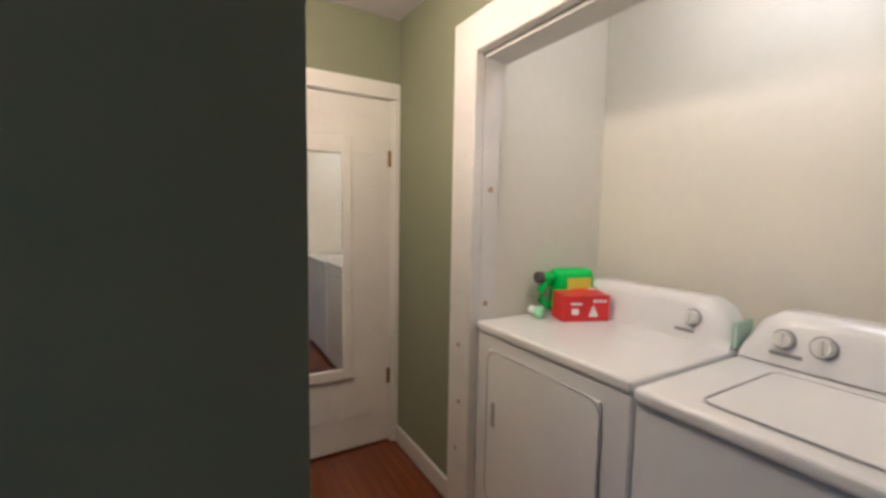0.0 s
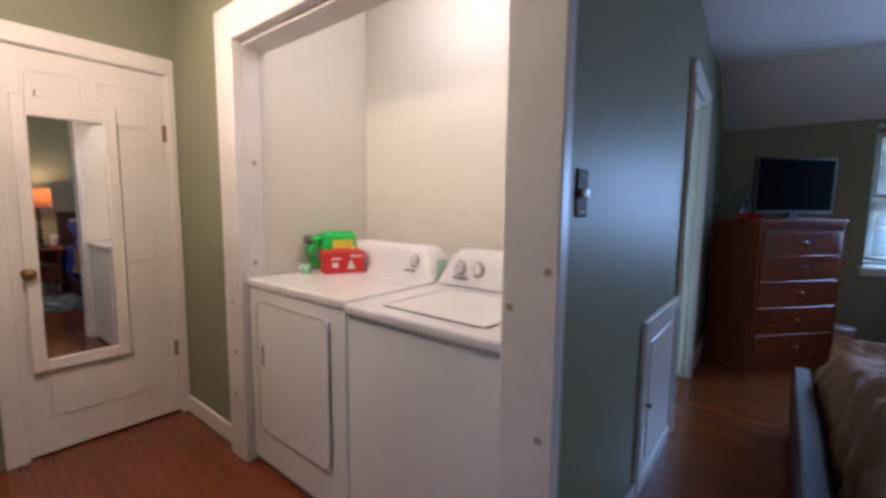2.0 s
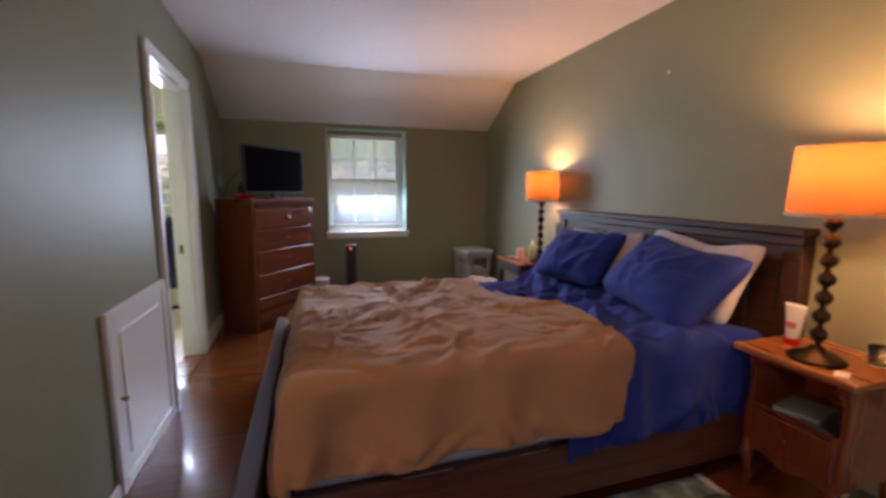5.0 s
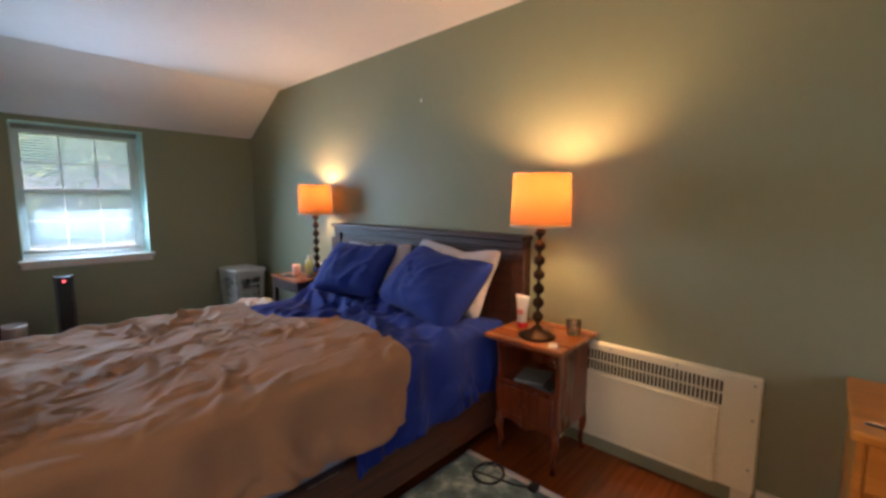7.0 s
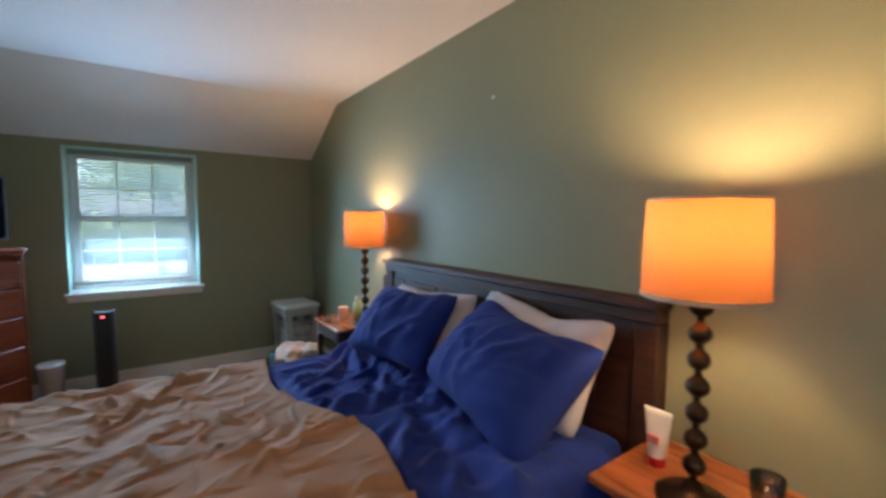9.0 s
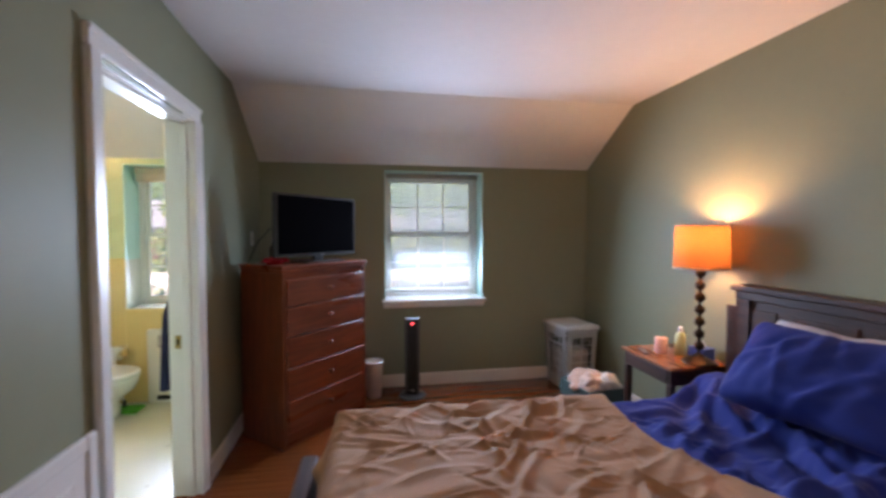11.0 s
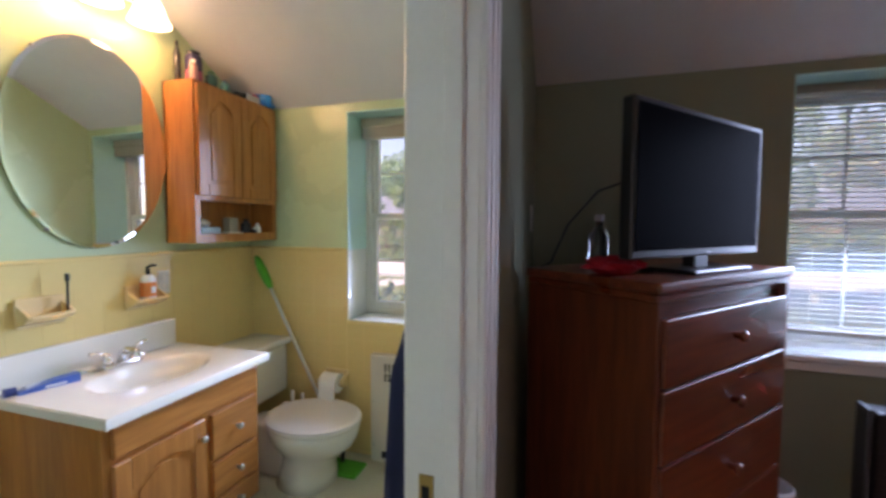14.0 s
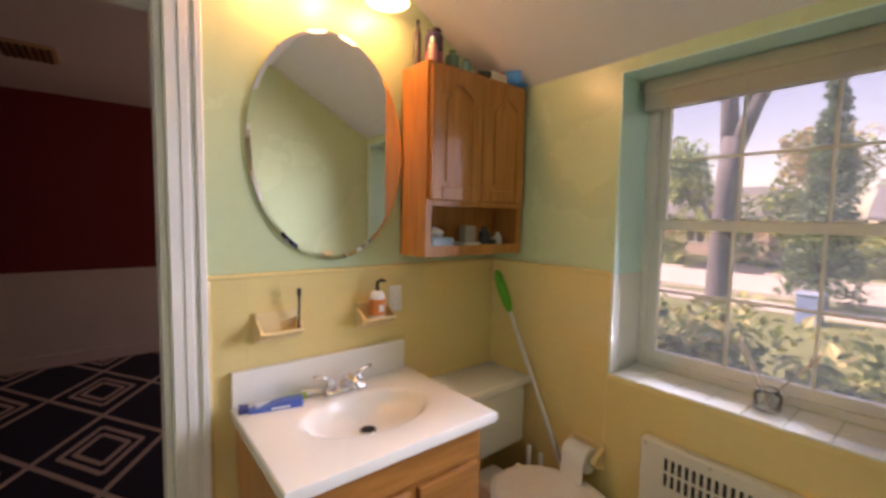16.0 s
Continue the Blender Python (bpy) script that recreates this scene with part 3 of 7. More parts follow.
structure("stool_bedroom", boxes((w0, w1, YN, 5.17, wz0 - 0.03, wz0), (w0 - 0.025, w1 + 0.025, 4.895, YN, wz0 - 0.028, wz0), (w0 - 0.012, w1 + 0.012, 4.925, YN, wz0 - 0.075, wz0 - 0.028), bevel=0.005), M_TRIM, "white window stool and apron", "window sill")
structure("recess_bathroom", boxes((bw0, bw0 + 0.005, YN - 0.002, 5.17, 1.185, bz1), (bw1 - 0.005, bw1, YN - 0.002, 5.17, 1.185, bz1), (bw0, bw1, YN - 0.002, 5.17, bz1 - 0.005, bz1 + 0.001)), M_REVEAL, "pale mint painted window recess", "recess")

# rolled and hanging blinds
vb = thing("venetian_blind", "white venetian blind with open slats, lowered", "blind")
part("headrail", boxes((w0 + 0.02, w1 - 0.02, 5.085, 5.135, 1.915, 1.955), bevel=0.003), mat("grey_beige_headrail", (0.30, 0.27, 0.22), 0.4), vb)
slat = mesh_of("slat", boxes((w0 + 0.025, w1 - 0.05, -0.0125, 0.0125, -0.0007, 0.0007)), thin_vinyl("white_vinyl_slat", (0.74, 0.76, 0.76)))
for k in range(44):
    s = new("slat", slat)
    s.parent = vb
    s.matrix_basis = pose(0, 5.115, 1.895 - k * 0.0228, -7, 0, 0)
part("bottom_rail", moved(boxes((w0 + 0.02, w1 - 0.05, -0.014, 0.014, -0.012, 0.012), bevel=0.004), pose(0, 5.115, 0.868, 0, 0.7, 0)), mat("beige_bottom_rail", (0.52, 0.46, 0.40), 0.45), vb)
for x in (1.06, 1.62):
    part("lift_cord", tube([(x, 5.10, 1.915), (x, 5.10, 0.87)], 0.0012, 5), M_PLASTIC, vb)
part("wand", tube([(1.75, 5.09, 1.91), (1.752, 5.088, 1.25)], 0.004, 6), M_PLASTIC, vb)
rb = thing("roller_blind", "beige blind raised to the top of the bathroom window", "blind")
part("headrail", boxes((bw0 + 0.02, bw1 - 0.02, 5.08, 5.15, 1.90, 1.955), bevel=0.004), mat("beige_blind", (0.45, 0.40, 0.30), 0.6, bump=0.1), rb)
part("stacked_slats", boxes(*[(bw0 + 0.025, bw1 - 0.025, 5.085, 5.145, 1.840 + i * 0.0075, 1.8455 + i * 0.0075) for i in range(8)]), mat("beige_blind_slats", (0.50, 0.45, 0.36), 0.5), rb)

# cream tile in the bathroom: base sheets with tiles proud of them
TS = 0.108


def tile_field(name, origin, ux, uz, nx, nz, label, cut=None):
    """Square tiles over a plane: origin, the two steps, and how many; cut says which to leave out."""
    bm = bmesh.new()
    o, a, b = Vector(origin), Vector(ux).normalized(), Vector(uz).normalized()
    n = a.cross(b)
    g = 0.0003
    for i in range(nx):
        for k in range(nz):
            if cut and cut(i * TS, k * TS):
                continue
            p = o + a * (i * TS) + b * (k * TS)
            q = [p + a * g + b * g, p + a * (TS - g) + b * g, p + a * (TS - g) + b * (TS - g), p + a * g + b * (TS - g)]
            r = 0.0010
            lo = [bm.verts.new(v) for v in q]
            c = (q[0] + q[2]) / 2
            hi = [bm.verts.new(v + (c - v).normalized() * r * 1.4 + n * 0.0007) for v in q]
            bm.faces.new(hi)
            for j in range(4):
                bm.faces.new((lo[j], lo[(j + 1) % 4], hi[(j + 1) % 4], hi[j]))
    bmesh.ops.recalc_face_normals(bm, faces=bm.faces)
    ob = part(name, bm, M_TILE)
    return tagged(ob, label, "wall tiles", kind="stuff")


zt = 1.185
structure("tile_bed_west", boxes((XBW, XBW + 0.010, 3.64, YN, 0, zt - 0.003)), M_GROUT, "pale grout bed of the tile", "wall")
structure("tile_bed_north", boxes((XBW + 0.010, bw0, YN - 0.010, YN, 0, zt - 0.003), (bw0, bw1, YN - 0.010, YN, 0, bz0 - 0.003), (bw1, XB - 0.02, YN - 0.010, YN, 0, zt - 0.003)), M_GROUT, "pale grout bed of the tile", "wall")
tile_field("wall_tiles", (XBW + 0.010, 3.642, zt - 11 * TS), (0, 1, 0), (0, 0, 1), 12, 11, "cream yellow square wall tiles with fine joints")
tile_field("wall_tiles", (XBW + 0.012, YN - 0.010, zt - 11 * TS), (1, 0, 0), (0, 0, 1), 6, 11, "cream yellow square wall tiles with fine joints")
tile_field("wall_tiles", (bw0, YN - 0.010, bz0 - 0.004 - 7 * TS), (1, 0, 0), (0, 0, 1), 8, 7, "cream yellow square wall tiles under the window")
structure("tile_cap", boxes((XBW, XBW + 0.018, 3.632, YN, zt - 0.005, zt + 0.012), (XBW + 0.018, bw0, YN - 0.016, YN, zt - 0.005, zt + 0.012), (XBW, XBW + 0.018, 3.632, 3.645, 0, zt - 0.005), bevel=0.005, seg=2), M_TILE, "rounded cream tile cap", "wall tiles")
# tiled sill and the tiled lower part of the recess
sl = structure("tiled_sill", boxes((bw0, bw1, YN - 0.012, 5.17, bz0 - 0.02, bz0 - 0.004)), M_GROUT, "cream tiled window sill", "window sill")
sill_tile = mesh_of("tile", boxes((0.0012, TS - 0.0012, 0.0012, TS - 0.0012, -0.004, 0.004), bevel=0.002), M_SILLTILE)
for i in range(8):
    for k in range(2):
        t_ = new("tile", sill_tile)
        t_.parent = sl
        t_.location = (bw0 + 0.02 + i * TS, YN - 0.012 + k * TS, bz0)
rl = structure("tiled_reveal", boxes((bw0, bw0 + 0.008, YN - 0.006, 5.17, bz0, zt), (bw1 - 0.008, bw1, YN - 0.006, 5.17, bz0, zt)), M_SILLTILE, "cream tiled lower recess side", "wall tiles")

# ---- laundry ----
M_GREYTXT = mat("grey_print", (0.30, 0.30, 0.32), 0.6)
M_SEAM = mat("grey_seam", (0.34, 0.33, 0.34), 0.7)
M_SILVER = mat("brushed_silver", (0.62, 0.62, 0.64), 0.3, 0.9, var=0.05)


def knob(parent, x, y, z, r, name="knob", ring=True):
    if ring:
        part("dial_ring", moved(lathe([(r * 1.22, 0), (r * 1.22, 0.002), (r * 1.04, 0.0025), (r * 1.04, 0)], steps=32), pose(x, y, z, 80, 0, 0)), M_GREYTXT, parent)
    k = lathe([(r, 0), (r, 0.010), (r * 0.93, 0.022), (r * 0.80, 0.026)], steps=28)
    bm_box(k, -r * 0.16, r * 0.16, -r * 0.85, r * 0.85, 0.02, 0.034, bevel=0.002)
    part(name, moved(k, pose(x, y, z, 80, 0, 0)), M_PLASTIC, parent, "white control knob in a grey ring")


def console(x0, x1, parent):
    """Sloped control panel with rounded shoulders along the back of a machine."""
    bm = bmesh.new()
    n = 14
    front, back = [], []
    for i in range(n + 1):
        u = i / n
        x = x0 + (x1 - x0) * u
        e = min(u, 1 - u) * (x1 - x0)
        h = 0.155 * min(1.0, math.sin(min(1.0, (e + 0.012) / 0.11) * math.pi / 2) ** 0.8)
        row = []
        for y, f in ((1.500, 0.0), (1.512, 0.22), (1.530, 0.75), (1.545, 0.96), (1.565, 1.0), (1.650, 0.97), (1.660, 0.0)):
            row.append(bm.verts.new((x, y, 0.925 + max(0.006, h * f) if f else 0.920)))
        front.append(row)
    for a, b in zip(front, front[1:]):
        for k in range(len(a) - 1):
            bm.faces.new((a[k], b[k], b[k + 1], a[k + 1]))
    bm.faces.new(front[0]), bm.faces.new(front[-1][::-1])
    bmesh.ops.recalc_face_normals(bm, faces=bm.faces)
    return smooth_by_angle(part("control_panel", bm, M_WHITE, parent), 50)


def panel_outline(x0, x1, z0, z1, y, r, w, name, parent, round_left=True):
    """A thin raised or sunk outline with rounded corners, on a face towards -y."""
    pts = []
    for cx, cz, a0, rr in ((x1 - r, z1 - r, 0, r), (x0 + r, z1 - r, 90, r if round_left else 0.01), (x0 + r, z0 + r, 180, r), (x1 - r, z0 + r, 270, r)):
        for k in range(7):
            a = radians(a0 + 15 * k)
            pts.append((cx + r * math.cos(a), y, cz + r * math.sin(a)))
    pts.append(pts[0])
    part(name, tube(pts, w, 5), M_SEAM, parent)


dy = thing("dryer", "white clothes dryer with side-hinged front door", "dryer")
dx0, dx1 = -1.627, -0.905
part("body", boxes((dx0, dx1, 0.985, 1.68, 0.03, 0.882), bevel=0.006), M_WHITE, dy)
part("top_panel", boxes((dx0, dx1, 0.975, 1.68, 0.885, 0.922), bevel=0.010, seg=3), M_WHITE, dy)
dd = part("door", boxes((-1.545, -1.00, 0.976, 0.986, 0.20, 0.825), bevel=0.004), M_WHITE, dy)
panel_outline(-1.545, -1.00, 0.20, 0.825, 0.977, 0.05, 0.0035, "door_seam", dd)
part("handle_recess", boxes((-1.512, -1.49, 0.972, 0.980, 0.52, 0.62), bevel=0.003), M_SEAM, dd)
part("lint_slot", boxes((-1.22, -0.98, 1.33, 1.46, 0.9215, 0.9235)), M_WHITE, dy)
console(dx0 + 0.02, dx1 - 0.01, dy)
knob(dy, -1.045, 1.518, 1.005, 0.026)
knob(dy, -1.49, 1.518, 1.010, 0.030)
part("badge", boxes((-1.10, -1.035, 1.503, 1.508, 0.952, 0.962)), M_GREYTXT, dy)
part("print_line", boxes((-1.07, -1.0, 1.540, 1.5415, 1.048, 1.052)), M_GREYTXT, dy)
part("toe_panel", boxes((dx0 + 0.01, dx1 - 0.01, 1.0, 1.02, 0.0, 0.03)), M_SEAM, dy)
part("side_gasket", boxes((dx1 - 0.008, dx1 + 0.004, 1.52, 1.64, 0.93, 1.02), bevel=0.003), mat("pale_green_trim", (0.45, 0.62, 0.52), 0.4), dy, "pale green end cap")

wm = thing("washing_machine", "white top-loading washing machine with closed lid", "washing machine")
wx0, wx1 = -0.895, -0.222
part("body", boxes((wx0, wx1, 0.985, 1.68, 0.03, 0.868), bevel=0.006), M_WHITE, wm)
part("front_seam", boxes((wx0 + 0.004, wx1 - 0.004, 0.984, 0.990, 0.868, 0.874)), M_SEAM, wm)
part("top_panel", boxes((wx0, wx1, 0.965, 1.68, 0.874, 0.915), bevel=0.014, seg=3), M_WHITE, wm)
lid = part("lid", boxes((-0.755, -0.315, 1.03, 1.43, 0.913, 0.9195), bevel=0.004), M_WHITE, wm)
lo = []
for cx, cy, a0 in ((-0.345, 1.40, 0), (-0.725, 1.40, 90), (-0.725, 1.06, 180), (-0.345, 1.06, 270)):
    for k in range(5):
        a = radians(a0 + 22.5 * k)
        lo.append((cx + 0.03 * math.cos(a), cy + 0.03 * math.sin(a), 0.919))
lo.append(lo[0])
part("lid_seam", tube(lo, 0.003, 5), M_SEAM, lid)
console(wx0 + 0.01, wx1 - 0.004, wm)
knob(wm, -0.77, 1.518, 0.998, 0.026)
knob(wm, -0.675, 1.518, 0.998, 0.028)
knob(wm, -0.365, 1.518, 0.992, 0.044)
part("badge", boxes((-0.80, -0.72, 1.503, 1.508, 0.950, 0.960)), M_GREYTXT, wm)
for i in range(6):
    part("print_mark", boxes((-0.44 + i * 0.025, -0.425 + i * 0.025, 1.503, 1.5075, 0.935, 0.941)), M_GREYTXT, wm)
part("print_line", boxes((-0.70, -0.60, 1.540, 1.5415, 1.046, 1.050)), M_GREYTXT, wm)
part("start_button", moved(lathe([(0.012, 0), (0.012, 0.006)], steps=16), pose(-0.29, 1.512, 0.955, 80, 0, 0)), M_BLACK, wm)

# detergent and dryer sheets on the dryer
M_JUG = mat("green_translucent_plastic", (0.02, 0.60, 0.08), 0.25, var=0.1, scale=5)
ju = thing("detergent_jug", "green plastic laundry detergent jug lying on its side", "jug", (-1.572, 1.405, 0.922), 76)
part("jug_body", boxes((-0.045, 0.145, -0.05, 0.05, 0.0, 0.205), bevel=0.032, seg=4), M_JUG, ju, smooth=True)
part("neck", moved(lathe([(0.030, 0), (0.022, 0.030), (0.022, 0.055)], steps=20), pose(-0.045, 0, 0.165, 0, -90, 0)), M_JUG, ju, smooth=True)
part("cap", moved(lathe([(0.026, 0), (0.026, 0.026), (0.022, 0.030)], steps=20), pose(-0.100, 0, 0.165, 0, -90, 0)), mat("dark_cap", (0.10, 0.08, 0.07), 0.5), ju, "dark round cap")
part("handle", tube([(-0.035, 0, 0.15), (-0.085, 0, 0.14), (-0.105, 0, 0.105), (-0.100, 0, 0.065), (-0.070, 0, 0.035), (-0.02, 0, 0.030)], 0.017, 12), M_JUG, ju, smooth=True)
part("label", boxes((0.0, 0.12, -0.0525, -0.049, 0.055, 0.165), bevel=0.001), mat("yellow_label", (0.75, 0.68, 0.05), 0.4), ju, "yellow and orange label")
part("label_band", boxes((0.015, 0.10, -0.054, -0.0515, 0.085, 0.12)), mat("orange_label", (0.8, 0.22, 0.03), 0.4), ju)
bx = thing("dryer_sheet_box", "red cardboard box of dryer sheets", "box", (-1.455, 1.400, 0.922), 68)
M_BOXRED = mat("red_card", (0.62, 0.02, 0.02), 0.4, var=0.1, scale=8)
part("carton", boxes((-0.105, 0.105, -0.055, 0.055, 0.0, 0.108), bevel=0.003), M_BOXRED, bx)
part("lid_flap", moved(boxes((-0.105, 0.105, -0.055, 0.053, 0.0, 0.003)), pose(0, 0, 0.109, 4, 0, 0)), M_BOXRED, bx)
for x0, x1, z0, z1 in ((-0.065, -0.035, 0.03, 0.055), (-0.07, -0.02, 0.07, 0.08), (0.03, 0.05, 0.08, 0.092), (0.055, 0.07, 0.08, 0.092), (0.075, 0.088, 0.08, 0.092)):
    part("print", boxes((x0, x1, -0.0562, -0.0548, z0, z1)), M_WHITE, bx)
part("print_figure", prism("y", [(0.01, 0.02), (0.055, 0.02), (0.03, 0.07)], -0.0562, -0.0548), M_WHITE, bx)
cup = thing("measuring_cup", "small clear green measuring cup with white cap", "cup", (-1.545, 1.245, 0.922))
part("cup_body", lathe([(0.022, 0), (0.026, 0.045), (0.024, 0.045), (0.020, 0.003)], steps=20), mat("pale_green_plastic", (0.35, 0.75, 0.45), 0.2), cup, smooth=True)
part("spout", moved(lathe([(0.016, 0), (0.020, 0.02), (0.012, 0.04)], steps=16), pose(-0.055, 0.0, 0.02, 0, 70, 0)), M_WHITE, cup)

hs = thing("hose", "red and blue water supply hoses behind the washer", "hose")
part("hot_hose", tube([(-0.36, 1.70, 1.0), (-0.33, 1.71, 1.10), (-0.28, 1.72, 1.15), (-0.252, 1.73, 1.16)], 0.010), mat("red_rubber", (0.55, 0.04, 0.03), 0.5), hs)
part("cold_hose", tube([(-0.34, 1.70, 0.98), (-0.31, 1.70, 1.06), (-0.27, 1.71, 1.10), (-0.252, 1.72, 1.11)], 0.010), mat("blue_rubber", (0.05, 0.12, 0.45), 0.5), hs)

sp = thing("alcove_switch_plate", "white plate with switch and outlet in the alcove", "switch")
part("plate", boxes((-0.57, -0.43, 1.760, 1.768, 1.685, 1.795), bevel=0.003), M_PLASTIC, sp)
part("toggle", boxes((-0.545, -0.533, 1.745, 1.760, 1.73, 1.75), bevel=0.002), M_PLASTIC, sp)
for z in (1.718, 1.762):
    part("socket", moved(lathe([(0.017, 0), (0.017, 0.004)], steps=16), pose(-0.472, 1.760, z, 90, 0, 0)), M_TRIM, sp)

al = thing("alcove_light", "plain ceiling light inside the laundry alcove", "ceiling light")
part("base", lathe([(0.07, 2.425), (0.07, 2.41), (0.05, 2.40)], -0.86, 1.30, 24), M_PLASTIC, al)
part("bulb", lathe([(0.012, 2.40), (0.02, 2.38), (0.038, 2.35), (0.032, 2.315), (0.01, 2.302)], -0.86, 1.30, 20), glow("lit_bulb", (1.0, 0.86, 0.66), 6), al, smooth=True)
bulb_light("alcove_bulb", (-0.86, 1.30, 2.24), 3.0, (1.0, 0.88, 0.74), 0.10)

# ---- bed ----
M_ESP = wood("dark_espresso_wood", (0.024, 0.008, 0.005), (0.062, 0.020, 0.011), 0.52, (40, 3, 40), coat=0.05)
M_ESPX = wood("dark_red_brown_wood", (0.050, 0.016, 0.009), (0.125, 0.042, 0.022), 0.30, (3, 40, 40), coat=0.25)
M_TAUPE = mat("taupe_cotton", (0.350, 0.186, 0.102), 0.85, var=0.07, scale=3, bump=0.25, bump_scale=500, sheen=0.06, spec=0.2)
M_BLUE = mat("royal_blue_cotton", (0.009, 0.026, 0.19), 0.8, var=0.10, scale=3, bump=0.25, bump_scale=500, sheen=0.05, spec=0.2)
M_LINEN = mat("grey_white_linen", (0.47, 0.45, 0.48), 0.85, var=0.10, scale=9, bump=0.2, bump_scale=300, spec=0.2)

bed = thing("bed", "dark wooden platform bed with tall headboard", "bed")
HY0, HY1 = 1.235, 3.165
part("headboard", boxes((2.795, 2.84, HY0 + 0.07, HY1 - 0.07, 0.30, 1.06), bevel=0.004), M_ESP, bed)
part("head_rail", boxes((2.745, 2.853, HY0, HY1, 1.092, 1.125), bevel=0.006), M_ESP, bed)
part("head_trim", boxes((2.768, 2.85, HY0 + 0.01, HY1 - 0.01, 1.045, 1.092), bevel=0.006), M_ESP, bed)
for y in (HY0 + 0.01, HY1 - 0.095):
    part("head_post", boxes((2.775, 2.85, y, y + 0.085, 0.0, 1.045), bevel=0.004), M_ESP, bed)
for k in range(5):
    y = HY0 + 0.25 + k * 0.36
    part("head_panel", boxes((2.786, 2.797, y, y + 0.30, 0.55, 1.0), bevel=0.004), M_ESP, bed)
part("side_rail", boxes((0.55, 2.78, 1.255, 1.30, 0.10, 0.315), bevel=0.005), M_ESPX, bed, "dark side rail with pale glints painted along its top edge")
part("side_rail", boxes((0.55, 2.78, 3.10, 3.145, 0.10, 0.315), bevel=0.005), M_ESPX, bed)
part("footboard", boxes((0.455, 0.53, 1.235, 3.165, 0.07, 0.36), bevel=0.008), M_ESP, bed)
for y in (1.235, 3.085):
    part("leg", boxes((0.465, 0.54, y, y + 0.08, 0.0, 0.08), bevel=0.004), M_ESP, bed)
# Pale strips imitate the highlight along the side rail's top edge.
M_GLINT = mat("pale_rail_glint", (0.45, 0.32, 0.22), 0.6, var=0.3, scale=40)
for x0, x1, z in ((0.98, 1.16, 0.3155), (1.42, 1.55, 0.3155), (1.70, 1.93, 0.3155), (2.02, 2.09, 0.3155)):
    part("rail_glint", boxes((x0, x1, 1.2555, 1.2595, z, z + 0.001)), M_GLINT, bed)
part("slat_base", boxes((0.53, 2.77, 1.30, 3.10, 0.20, 0.25)), M_ESP, bed)
mt = thing("mattress", "thick mattress in a royal blue fitted sheet", "mattress")
mo = boxes((0.64, 2.75, 1.315, 3.085, 0.25, 0.655), bevel=0.06, seg=4)
for v in mo.verts:
    if v.co.z > 0.45:
        v.co.z -= 0.012 + 0.15 * (v.co.y - 1.3) / 1.8 * (1.0 if v.co.x < 1.6 else 0.9)
part("fitted_sheet", mo, M_BLUE, mt, smooth=True)
part("box_edge", boxes((0.635, 2.755, 1.308, 3.092, 0.25, 0.36), bevel=0.02, seg=2), M_LINEN, mt, "pale cotton mattress side")


def crease_field(xs, ys, seed, n, length, width, height, x0, x1, y0, y1, turn=0.6, sharp=1.6):
    """Heights of many long soft creases, each a bent ridge with a furrow beside it."""
    r = random.Random(seed)
    h = np.zeros_like(xs)
    for _ in range(n):
        cx, cy = r.uniform(x0, x1), r.uniform(y0, y1)
        th = turn + r.gauss(0, 0.55) + 0.9 * noise.noise(Vector((cx * 1.2, cy * 1.2, seed)))
        c, q = math.cos(th), math.sin(th)
        ln, w = length * r.uniform(0.45, 1.25), width * r.uniform(0.6, 1.5)
        k, k3 = r.uniform(-1.6, 1.6), r.uniform(-5, 5)
        ht = height * r.uniform(0.35, 1.0) * r.choice((1, 1, 1, -0.6))
        u = c * (xs - cx) + q * (ys - cy)
        v = -q * (xs - cx) + c * (ys - cy) - k * u * u - k3 * u ** 3
        env = np.exp(-np.abs(u / ln) ** 3)
        h += ht * env * (np.exp(-np.abs(v / w) ** sharp) - 0.55 * np.exp(-((v - 1.9 * w) / (1.3 * w)) ** 2))
    return h


def ease(u):
    u = min(1.0, max(0.0, u))
    return u * u * (3 - 2 * u)


